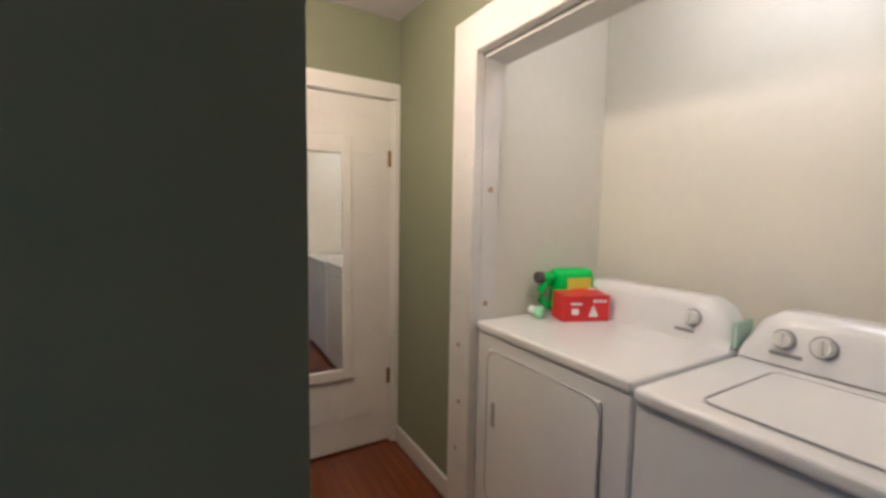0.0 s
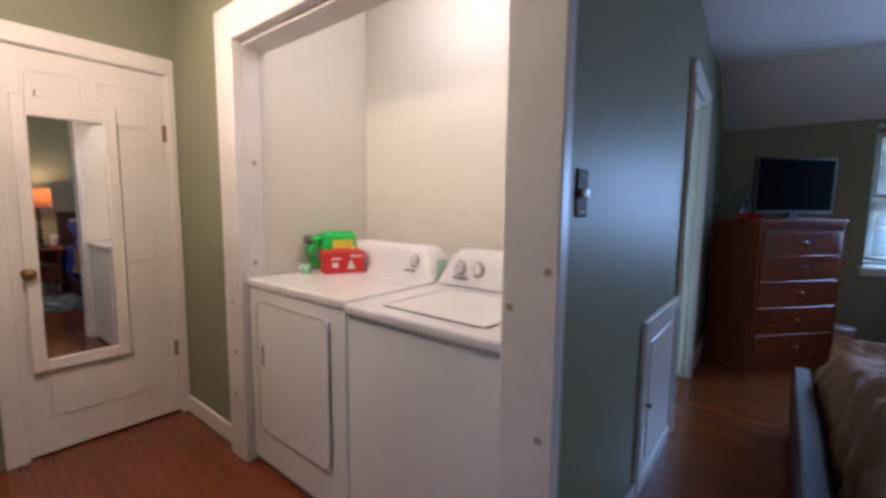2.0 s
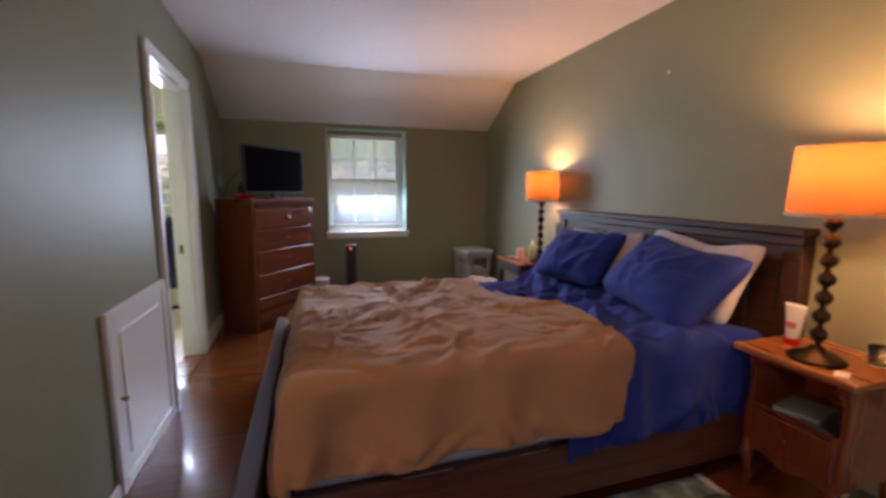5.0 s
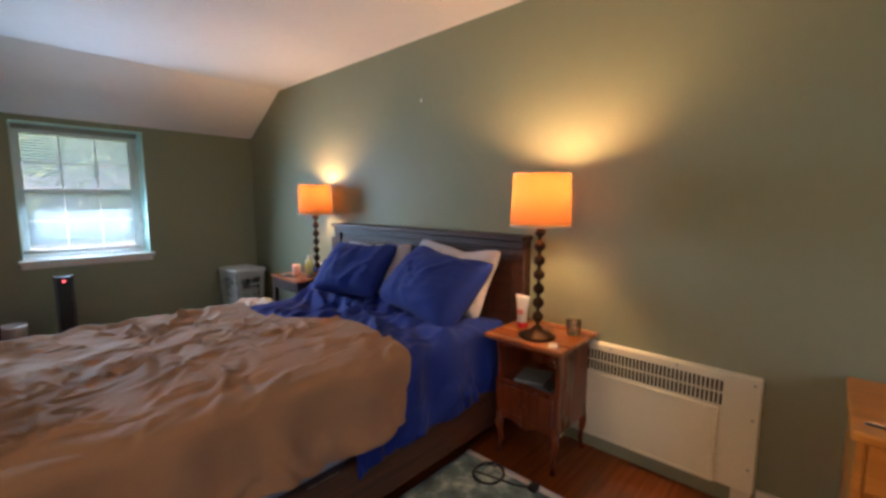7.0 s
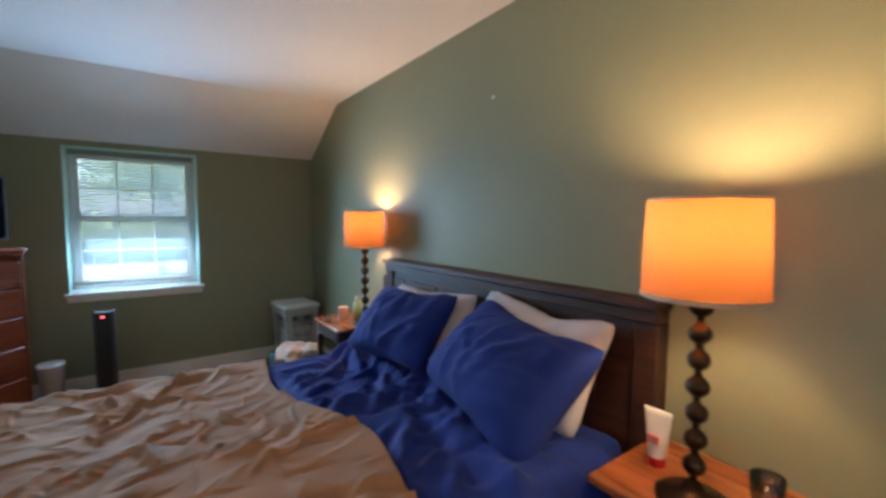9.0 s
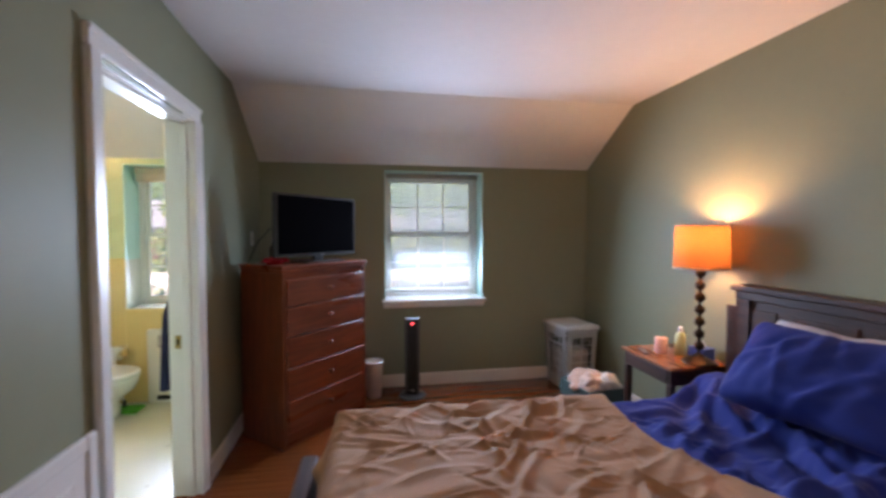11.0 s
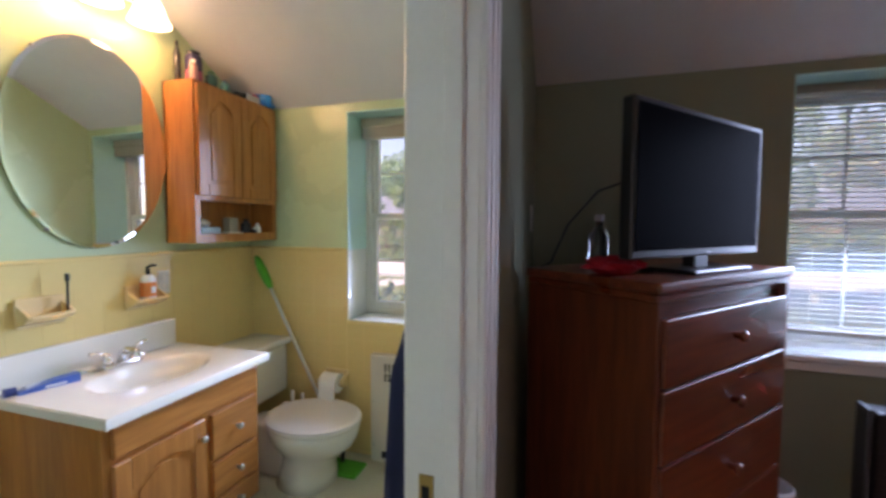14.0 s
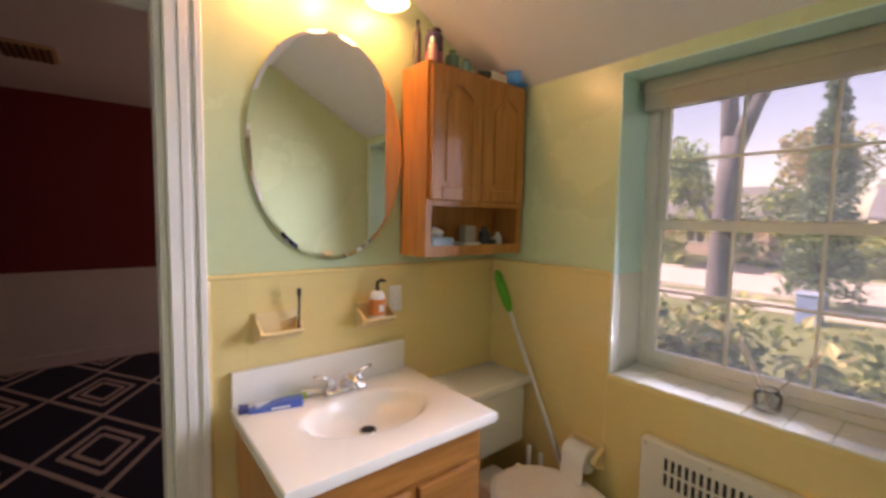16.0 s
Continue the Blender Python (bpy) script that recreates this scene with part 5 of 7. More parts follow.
part("control_button", boxes((0.02, 0.05, 0.0915, 0.0935, 0.052, 0.058)), M_GREYTXT, tv)
cl = thing("red_cloth", "crumpled red cloth on the chest of drawers", "cloth", (0.4825, 4.2155, 1.196), ANG)
bm = bmesh.new()
bmesh.ops.create_icosphere(bm, subdivisions=4, radius=1.0)
for v in bm.verts:
    d = 1 + 0.5 * noise.noise(v.co * 2.2)
    v.co = Vector((-0.28 + v.co.x * 0.085 * d, 0.20 + v.co.y * 0.07 * d, 0.022 + v.co.z * 0.024 * d))
part("cloth", bm, mat("red_fleece", (0.42, 0.01, 0.02), 0.9, bump=0.3, bump_scale=200), cl, smooth=True)
gb = thing("bottle", "small clear bottle behind the television", "bottle", (0.4825, 4.2155, 1.196), ANG)
part("bottle_body", lathe([(0.03, 0), (0.032, 0.004), (0.032, 0.10), (0.012, 0.13), (0.012, 0.15)], -0.22, 0.30, 20), glass("clear_plastic", (0.35, 0.38, 0.38), 0.1), gb, smooth=True)
part("cap", lathe([(0.014, 0.15), (0.014, 0.17)], -0.22, 0.30, 16), M_SEAM, gb)
cd = thing("power_cable", "black cable looping behind the television", "cable", (0.4825, 4.2155, 1.196), ANG)
part("cord", tube([(-0.05, 0.18, 0.26), (-0.16, 0.23, 0.28), (-0.27, 0.27, 0.24), (-0.34, 0.32, 0.14), (-0.37, 0.36, 0.02), (-0.37, 0.40, 0.004)], 0.004, 6), M_BLACK, cd, smooth=True)

# ---- things along the north wall ----
M_GUN = mat("gunmetal_plastic", (0.09, 0.09, 0.095), 0.4, 0.4, var=0.08)
th = thing("tower_heater", "black tower heater with grey sides on round base", "heater", (1.127, 4.71, 0), -6)
part("base", lathe([(0.115, 0), (0.118, 0.006), (0.108, 0.018), (0.05, 0.026)], steps=36), M_GUN, th, smooth=True)
part("front_grille", boxes((-0.045, 0.045, -0.058, 0.045, 0.03, 0.675), bevel=0.012, seg=3), M_BLACK, th)
part("side_strip", boxes((-0.064, -0.045, -0.045, 0.045, 0.028, 0.68), bevel=0.006, seg=2), M_GUN, th)
part("side_strip", boxes((0.045, 0.064, -0.045, 0.045, 0.028, 0.68), bevel=0.006, seg=2), M_GUN, th)
for i in range(26):
    part("grille_bar", boxes((-0.040, 0.040, -0.0605, -0.0575, 0.09 + i * 0.019, 0.098 + i * 0.019)), M_BLACK, th)
part("display", boxes((-0.010, 0.012, -0.0605, -0.0575, 0.632, 0.645)), glow("red_led", (1.0, 0.08, 0.10), 1), th, "small lit red display")
part("badge", boxes((-0.016, 0.016, -0.0605, -0.0575, 0.062, 0.072)), M_SILVER, th)
bi = thing("waste_bin", "small white plastic waste bin by the dresser", "waste bin", (0.800, 4.755, 0))
part("bin_wall", lathe([(0.060, 0.0), (0.080, 0.285), (0.085, 0.292), (0.085, 0.300), (0.077, 0.297), (0.058, 0.006)], steps=36), M_PLASTIC, bi, smooth=True)
part("liner", lathe([(0.081, 0.288), (0.087, 0.305), (0.078, 0.312), (0.070, 0.292)], steps=24, closed=False), M_WHITE, bi)
hb_ = thing("laundry_hamper", "white plastic laundry hamper with slotted sides and lid", "hamper", (2.595, 4.735, 0), 6)


def slotted_side(name, w0_, w1_, h, m, cols, rows):
    """One moulded sheet with rectangular slots."""
    bm = bmesh.new()
    z0_, z1_ = 0.10, h - 0.07
    xa, cw, rh = -w0_ * 0.36, w0_ * 0.72 / cols, (z1_ - z0_) / rows
    xs = [-w0_ / 2] + [v for i in range(cols) for v in (xa + i * cw + 0.008, xa + (i + 1) * cw - 0.008)] + [w0_ / 2]
    zs = [0] + [v for k in range(rows) for v in (z0_ + k * rh + 0.008, z0_ + (k + 1) * rh - 0.008)] + [h]
    vv = [[bm.verts.new((x * (1 + (w1_ / w0_ - 1) * z / h), 0, z)) for z in zs] for x in xs]
    for i in range(len(xs) - 1):
        for k in range(len(zs) - 1):
            if not (i % 2 == 1 and k % 2 == 1):
                bm.faces.new((vv[i][k], vv[i + 1][k], vv[i + 1][k + 1], vv[i][k + 1]))
    bmesh.ops.solidify(bm, geom=bm.faces[:], thickness=0.006)
    part(name, moved(bm, m), M_PLASTIC, hb_)


H_ = 0.555
slotted_side("front_side", 0.27, 0.31, H_, pose(0, -0.155, 0) @ pose(0, 0, 0, 4, 0, 0), 2, 5)
slotted_side("back_side", 0.27, 0.31, H_, pose(0, 0.155, 0) @ pose(0, 0, 0, -4, 0, 0), 2, 5)
slotted_side("left_side", 0.31, 0.36, H_, pose(-0.135, 0, 0, 0, 0, 90) @ pose(0, 0, 0, -3, 0, 0), 4, 5)
slotted_side("right_side", 0.31, 0.36, H_, pose(0.135, 0, 0, 0, 0, 90) @ pose(0, 0, 0, 3, 0, 0), 4, 5)
part("bottom", boxes((-0.13, 0.13, -0.15, 0.15, 0, 0.01)), M_PLASTIC, hb_)
part("rim", boxes((-0.172, 0.172, -0.205, -0.185, H_ - 0.012, H_ + 0.012), (-0.172, 0.172, 0.185, 0.205, H_ - 0.012, H_ + 0.012), (-0.172, -0.155, -0.185, 0.185, H_ - 0.012, H_ + 0.012), (0.155, 0.172, -0.185, 0.185, H_ - 0.012, H_ + 0.012), bevel=0.005), M_PLASTIC, hb_)
part("lid", boxes((-0.166, 0.166, -0.196, 0.196, H_ + 0.012, H_ + 0.026), bevel=0.006, seg=2), M_PLASTIC, hb_)
part("clothes", boxes((-0.115, 0.115, -0.135, 0.135, 0.012, 0.36), bevel=0.03, seg=2), mat("mixed_grey_cloth", (0.55, 0.50, 0.45), 0.9, var=0.5, scale=14), hb_)

# radiator cover on the east wall
rd = thing("radiator_cover", "cream metal convector cover with slotted grille", "radiator")
M_RAD = mat("cream_enamel", (0.70, 0.66, 0.50), 0.35, var=0.05, scale=3)
part("cover", boxes((XE - 0.045, XE - 0.001, 0.135, 1.09, 0.095, 0.598), bevel=0.006), M_RAD, rd)
part("face_panel", boxes((XE - 0.050, XE - 0.045, 0.30, 1.05, 0.12, 0.425), bevel=0.002), M_RAD, rd)
part("panel_bead", boxes((XE - 0.055, XE - 0.049, 0.28, 1.06, 0.425, 0.440), (XE - 0.055, XE - 0.049, 0.28, 0.295, 0.11, 0.425), (XE - 0.055, XE - 0.049, 0.28, 1.06, 0.095, 0.11), bevel=0.002), M_RAD, rd)
slot_m = mesh_of("slot", boxes((-0.0005, 0.002, -0.0048, 0.0048, -0.024, 0.024)), M_DARK)
for r_ in (0.478, 0.536):
    for i in range(46):
        s = new("slot", slot_m)
        s.parent = rd
        s.location = (XE - 0.0465, 0.275 + i * 0.0172, r_)
for y, z in ((0.16, 0.57), (0.16, 0.42), (0.16, 0.2), (0.45, 0.58), (0.75, 0.58)):
    part("screw", moved(lathe([(0.006, 0), (0.005, 0.003)], steps=10), pose(XE - 0.045, y, z, 0, -90, 0)), M_SEAM, rd)
part("bottom_feet", boxes((XE - 0.04, XE - 0.002, 0.145, 0.215, 0.0, 0.095), (XE - 0.04, XE - 0.002, 1.01, 1.08, 0.0, 0.095)), M_RAD, rd)

# desk at the edge of view
dk = thing("desk", "honey-coloured wooden desk against the east wall", "desk")
M_HONEY = wood("honey_wood", (0.52, 0.15, 0.018), (0.70, 0.235, 0.030), 0.32, (30, 4, 30), coat=0.3)
part("top", boxes((2.33, 2.84, -1.15, -0.10, 0.655, 0.685), bevel=0.006), M_HONEY, dk)
part("side_panel", boxes((2.36, 2.82, -0.135, -0.115, 0.0, 0.655), bevel=0.003), M_HONEY, dk)
part("side_panel", boxes((2.36, 2.82, -1.125, -1.105, 0.0, 0.655), bevel=0.003), M_HONEY, dk)
part("modesty_panel", boxes((2.80, 2.82, -1.105, -0.135, 0.25, 0.655)), M_HONEY, dk)
part("drawer_front", boxes((2.358, 2.375, -0.60, -0.14, 0.50, 0.645), bevel=0.004), M_HONEY, dk)

rg = thing("rug", "dark teal patterned rug with a white edge, by the bed", "rug")


def patterned(name, c0, c1, c2, scale):
    m, nt, b = node_mat(name)
    N, L = nt.nodes.new, nt.links.new
    tc, vo, no = N("ShaderNodeTexCoord"), N("ShaderNodeTexVoronoi"), N("ShaderNodeTexNoise")
    vo.inputs["Scale"].default_value, no.inputs["Scale"].default_value = scale, scale * 3
    no.inputs["Detail"].default_value = 6
    L(tc.outputs["Object"], vo.inputs["Vector"]), L(tc.outputs["Object"], no.inputs["Vector"])
    mm = N("ShaderNodeMath")
    mm.operation = "MULTIPLY"
    L(vo.outputs["Distance"], mm.inputs[0]), L(no.outputs["Fac"], mm.inputs[1])
    ra = N("ShaderNodeValToRGB")
    ra.color_ramp.elements[0].color, ra.color_ramp.elements[1].color = (*c0, 1), (*c2, 1)
    e = ra.color_ramp.elements.new(0.25)
    e.color = (*c1, 1)
    ra.color_ramp.elements[-1].position = 0.5
    L(mm.outputs[0], ra.inputs[0])
    L(ra.outputs[0], b.inputs["Base Color"])
    b.inputs["Roughness"].default_value = 0.95
    bp = N("ShaderNodeBump")
    bp.inputs["Strength"].default_value, bp.inputs["Distance"].default_value = 0.4, 0.004
    L(no.outputs["Fac"], bp.inputs["Height"])
    L(bp.outputs[0], b.inputs["Normal"])
    return m


part("woven_top", boxes((1.25, 2.335, 0.55, 1.30, 0.0, 0.012), bevel=0.004), patterned("teal_pattern", (0.02, 0.03, 0.04), (0.10, 0.16, 0.18), (0.32, 0.38, 0.38), 9), rg)
kn = moved(lathe([(0.006, 0), (0.006, 0.012), (0.014, 0.020), (0.010, 0.028)], steps=14), pose(2.358, -0.37, 0.575, 0, -90, 0))
part("drawer_knob", kn, M_BRONZE, dk, "dark round drawer knob", smooth=True)
pn_ = thing("pen", "dark slim pen lying on the honey-coloured desk", "pen", (2.40, -0.19, 0.685), 86)
part("barrel", moved(lathe([(0.002, -0.065), (0.0045, -0.055), (0.0045, 0.05), (0.0035, 0.06)], steps=10), pose(0, 0, 0.0045, 0, 90, 0)), M_BLACK, pn_, smooth=True)
part("clip", boxes((0.02, 0.055, -0.001, 0.001, 0.0088, 0.0102)), M_CHROME, pn_)
cbl = thing("charging_cable", "black charging cable coiled on the teal rug", "cable", (2.27, 1.10, 0.013))
part("cord", tube([((0.07 + 0.004 * k / 6) * math.cos(k * 0.5), 0.9 * (0.075 + 0.002 * k / 6) * math.sin(k * 0.5), 0.004 + 0.0012 * (k % 7)) for k in range(30)] + [(0.02, -0.14, 0.004), (0.05, -0.20, 0.004)], 0.0035, 6), M_BLACK, cbl, smooth=True)
part("plug", boxes((0.03, 0.075, -0.235, -0.195, 0, 0.026), bevel=0.004), M_BLACK, cbl)
part("edge", boxes((2.335, 2.37, 0.55, 1.30, 0.0, 0.014), bevel=0.004), M_LINEN, rg, "white bound edge")

# wall plates
wp = thing("light_switch", "brown metal switch plate with a pale toggle", "switch")
part("plate", boxes((XW, XW + 0.006, 1.094, 1.170, 1.247, 1.375), bevel=0.003), mat("brown_bronze_plate", (0.045, 0.022, 0.012), 0.6, 0.0, var=0.2, scale=30, spec=0.12), wp)
part("toggle", boxes((XW + 0.006, XW + 0.020, 1.126, 1.138, 1.30, 1.322), bevel=0.002), M_WHITE, wp)
for z in (1.262, 1.358):
    part("screw", moved(lathe([(0.004, 0), (0.003, 0.002)], steps=8), pose(XW + 0.006, 1.132, z, 0, 90, 0)), M_BRASS, wp)
wo = thing("wall_outlet", "small white wall plate above the dresser", "outlet")
part("plate", moved(boxes((-0.003, 0.004, -0.035, 0.035, -0.055, 0.055), bevel=0.002), pose(-0.137, 4.64, 1.36, 0, 0, 2.3)), M_PLASTIC, wo)
na = thing("wall_patch", "small white filled nail hole in the wall", "wall patch")
part("filler", moved(lathe([(0.010, 0), (0.008, 0.002)], steps=10), pose(XE, 2.158, 2.013, 0, -90, 0)), M_WHITE, na)

# ---- bathroom ----
M_OAK = wood("honey_oak", (0.42, 0.145, 0.032), (0.58, 0.225, 0.056), 0.35, (40, 40, 4), coat=0.2)
M_OAKH = wood("honey_oak_level", (0.42, 0.145, 0.032), (0.58, 0.225, 0.056), 0.35, (40, 4, 40), coat=0.2)
M_CULT = mat("cultured_marble", (0.80, 0.76, 0.68), 0.15, var=0.03, scale=4, coat=0.3)
M_PORC = mat("white_porcelain", (0.78, 0.77, 0.72), 0.10, var=0.02, scale=3, coat=0.4)
M_CERAM = mat("cream_ceramic", (0.74, 0.56, 0.30), 0.12, var=0.04, scale=4, coat=0.4)


def arch_door(name, x, y0, y1, z0, z1, parent, knob_at=None, arch=True):
    """Oak door on a face towards +x: stiles and rails round an arched raised panel."""
    f = 0.055
    d = part(name, boxes((x, x + 0.010, y0, y1, z0, z1), bevel=0.002), M_OAK, parent)
    fr_ = boxes((x + 0.010, x + 0.018, y0, y0 + f, z0, z1), (x + 0.010, x + 0.018, y1 - f, y1, z0, z1), (x + 0.010, x + 0.018, y0 + f, y1 - f, z0, z0 + f), bevel=0.003)
    ya, yb = y0 + f, y1 - f
    rise = min(0.05, (yb - ya) * 0.32) if arch else 0.0
    n = 10
    arc = [(ya + (yb - ya) * k / n, z1 - f - rise + rise * math.sin(math.pi * k / n)) for k in range(n + 1)]
    prism("x", [(ya, z1), (yb, z1)] + arc[::-1], x + 0.010, x + 0.018, fr_)
    part("door_frame", fr_, M_OAK, d)
    i = 0.022
    arc2 = [(ya + i + (yb - ya - 2 * i) * k / n, z1 - f - rise - i + rise * math.sin(math.pi * k / n)) for k in range(n + 1)]
    part("raised_panel", prism("x", [(ya + i, z0 + f + i), (yb - i, z0 + f + i)] + arc2[::-1], x + 0.009, x + 0.016), M_OAK, d)
    if knob_at:
        part("knob", moved(lathe([(0.006, 0), (0.006, 0.014), (0.014, 0.020), (0.011, 0.028)], steps=16), pose(x + 0.018, *knob_at, 0, 90, 0)), M_SILVER, d, "small satin nickel knob", smooth=True)
    return d


va = thing("vanity_cabinet", "honey oak vanity cabinet with door and drawers", "vanity")
vx, vy0, vy1 = -1.345, 3.715, 4.385
for nm_, bx_ in (("side_panel", (-1.845, vx, vy0, vy0 + 0.018, 0.085, 0.708)), ("side_panel", (-1.845, vx, vy1 - 0.018, vy1, 0.085, 0.708)), ("face_frame", (vx - 0.018, vx, vy0 + 0.018, vy1 - 0.018, 0.085, 0.708)), ("bottom_panel", (-1.845, vx - 0.018, vy0 + 0.018, vy1 - 0.018, 0.085, 0.10))):
    part(nm_, boxes(bx_), M_OAK, va)
part("toe_kick", boxes((-1.845, vx - 0.06, vy0 + 0.005, vy1 - 0.005, 0.004, 0.085)), M_OAKH, va)
part("false_drawer", boxes((vx, vx + 0.018, vy0 + 0.025, vy1 - 0.02, 0.585, 0.690), bevel=0.006, seg=2), M_OAKH, va)
arch_door("door", vx, vy0 + 0.025, 4.085, 0.115, 0.565, va, (4.06, 0.50))
for z0, z1 in ((0.375, 0.565), (0.215, 0.360), (0.105, 0.200)):
    d_ = part("drawer_front", boxes((vx, vx + 0.018, 4.115, vy1 - 0.02, z0, z1), bevel=0.006, seg=2), M_OAKH, va)
    part("knob", moved(lathe([(0.006, 0), (0.006, 0.014), (0.014, 0.020), (0.011, 0.028)], steps=16), pose(vx + 0.018, 4.24, (z0 + z1) / 2, 0, 90, 0)), M_SILVER, d_, "small satin nickel knob", smooth=True)

# counter with a moulded oval bowl
ct = thing("sink_counter", "white cultured-marble counter with moulded oval basin", "sink")
cx_, cy_, ra, rb_ = -1.565, 4.065, 0.150, 0.225
bm = bmesh.new()
x0, x1, y0, y1, zt_ = -1.845, -1.290, 3.695, 4.408, 0.742
n = 64
def rect_at(a):
    c, s = math.cos(a), math.sin(a)
    k = min(((x1 if c > 0 else x0) - cx_) / c if abs(c) > 1e-6 else 9, ((y1 if s > 0 else y0) - cy_) / s if abs(s) > 1e-6 else 9)
    return cx_ + k * c, cy_ + k * s
angs = sorted([2 * math.pi * k / n for k in range(n)] + [math.atan2(yy - cy_, xx - cx_) % (2 * math.pi) for xx in (x0, x1) for yy in (y0, y1)])
rings = [[bm.verts.new((*rect_at(a), zt_ - 0.034)) for a in angs], [bm.verts.new((*rect_at(a), zt_ - 0.005)) for a in angs]]
rings.append([bm.verts.new((cx_ + (px - cx_) * 0.988, cy_ + (py - cy_) * 0.988, zt_)) for px, py in (rect_at(a) for a in angs)])
for f, z in ((1.06, 0.0), (1.0, -0.004), (0.95, -0.014), (0.88, -0.032), (0.74, -0.055), (0.5, -0.070), (0.22, -0.076), (0.09, -0.077)):
    rings.append([bm.verts.new((cx_ + ra * f * math.cos(a), cy_ + rb_ * f * math.sin(a), zt_ + z)) for a in angs])
for a, b in zip(rings, rings[1:]):
    for k in range(len(angs)):
        bm.faces.new((a[k], a[(k + 1) % len(angs)], b[(k + 1) % len(angs)], b[k]))
bm.faces.new(rings[-1])
bmesh.ops.recalc_face_normals(bm, faces=bm.faces)
smooth_by_angle(part("counter", bm, M_CULT, ct), 40)
part("backsplash", boxes((-1.845, -1.822, 3.697, 4.385, 0.742, 0.868), bevel=0.005, seg=2), M_CULT, ct)
part("drain", lathe([(0.032, 0.660), (0.030, 0.671), (0.026, 0.672), (0.025, 0.670)], cx_, cy_, 24), M_CHROME, ct, smooth=True)
part("drain_hole", lathe([(0.025, 0.6640), (0.024, 0.6722), (0.001, 0.6730)], cx_, cy_, 20), M_DARK, ct)
fa = thing("faucet", "chrome two-handle centreset faucet", "faucet", (-1.745, 4.065, 0.742))
part("base", boxes((-0.026, 0.026, -0.080, 0.080, 0, 0.022), bevel=0.010, seg=3), M_CHROME, fa, smooth=True)
part("spout", tube([(0, 0, 0.015), (0.01, 0, 0.055), (0.04, 0, 0.072), (0.085, 0, 0.066), (0.115, 0, 0.050)], [0.018, 0.017, 0.015, 0.013, 0.012], 14), M_CHROME, fa, smooth=True)
for s in (-1, 1):
    part("handle_hub", lathe([(0.018, 0.02), (0.016, 0.045), (0.010, 0.062)], 0, s * 0.052, 18), M_CHROME, fa, smooth=True)
    part("lever", tube([(0, s * 0.052, 0.058), (-0.004, s * 0.080, 0.072), (-0.006, s * 0.115, 0.078)], [0.008, 0.006, 0.007], 10), M_CHROME, fa, smooth=True)
tt = thing("toothpaste_tube", "blue and white toothpaste tube on the counter", "toothpaste", (-1.755, 3.835, 0.742), 76)
part("tube_body", prism("y", [(-0.10, 0.0), (0.07, 0.0), (0.07, 0.030), (0.0, 0.026), (-0.10, 0.006)], -0.020, 0.020), mat("blue_tube", (0.05, 0.14, 0.50), 0.3), tt)
part("white_band", boxes((-0.03, 0.03, -0.0205, 0.0205, 0.004, 0.012)), M_WHITE, tt)
part("cap", moved(lathe([(0.014, 0), (0.016, 0.03)], steps=14), pose(-0.10, 0, 0.014, 0, -90, 0)), mat("navy_cap", (0.03, 0.05, 0.18), 0.4), tt)
for i, (yy, col, rot) in enumerate(((3.90, (0.25, 0.45, 0.12), 80), (3.955, (0.75, 0.74, 0.70), 60), (3.80, (0.70, 0.72, 0.75), 95))):
    tb2 = thing("small_tube", "small travel tube on the counter by the faucet", "tube", (-1.785, yy, 0.742), rot)
    part("tube_body", boxes((-0.04, 0.035, -0.012, 0.012, 0, 0.02), bevel=0.006, seg=2), mat("tube_plastic", col, 0.35), tb2)
    part("cap", boxes((0.035, 0.052, -0.009, 0.009, 0.002, 0.019), bevel=0.003), M_WHITE, tb2)


def soap_dish(yc, zc, label):
    s = thing("soap_dish", label, "soap dish", (-1.847, yc, zc), group="ceramic wall fittings")
    part("back_plate", boxes((0, 0.012, -0.078, 0.078, -0.055, 0.055), bevel=0.006, seg=2), M_CERAM, s)
    part("tray", prism("y", [(0.010, -0.045), (0.055, -0.030), (0.085, -0.010), (0.080, -0.002), (0.055, -0.016), (0.010, -0.022)], -0.068, 0.068), M_CERAM, s)
    for yy in (-0.074, 0.064):
        part("end_lip", prism("y", [(0.010, -0.045), (0.055, -0.030), (0.078, -0.008), (0.060, 0.004), (0.010, 0.030)], yy, yy + 0.010), M_CERAM, s)
    return s


soap_dish(3.852, 1.005, "cream ceramic toothbrush and soap holder on tile")
soap_dish(4.235, 1.000, "cream ceramic soap dish on the tile")
tbr = thing("toothbrush", "dark toothbrush standing in the ceramic holder", "toothbrush", (-1.80, 3.915, 0.975))
part("brush_handle", tube([(0, 0, 0), (0.002, 0.002, 0.14)], 0.0045, 8), M_BLACK, tbr)
part("bristles", boxes((-0.004, 0.010, -0.005, 0.007, 0.135, 0.165), bevel=0.002), M_BLACK, tbr)
sb = thing("soap_bottle", "white pump soap bottle with an orange label", "soap bottle", (-1.800, 4.235, 0.985))
part("bottle_body", lathe([(0.028, 0), (0.031, 0.004), (0.031, 0.095), (0.022, 0.112), (0.013, 0.116)], steps=28), M_WHITE, sb, smooth=True)
part("label", lathe([(0.0315, 0.018), (0.0318, 0.019), (0.0318, 0.082), (0.0315, 0.083)], steps=28, closed=False), mat("orange_label_paper", (0.78, 0.22, 0.05), 0.5, var=0.2, scale=30), sb, "orange paper label")
part("pump", tube([(0, 0, 0.116), (0, 0, 0.150), (0.012, 0.012, 0.158), (0.026, 0.022, 0.156)], [0.010, 0.007, 0.007, 0.005], 10), M_BLACK, sb, smooth=True)
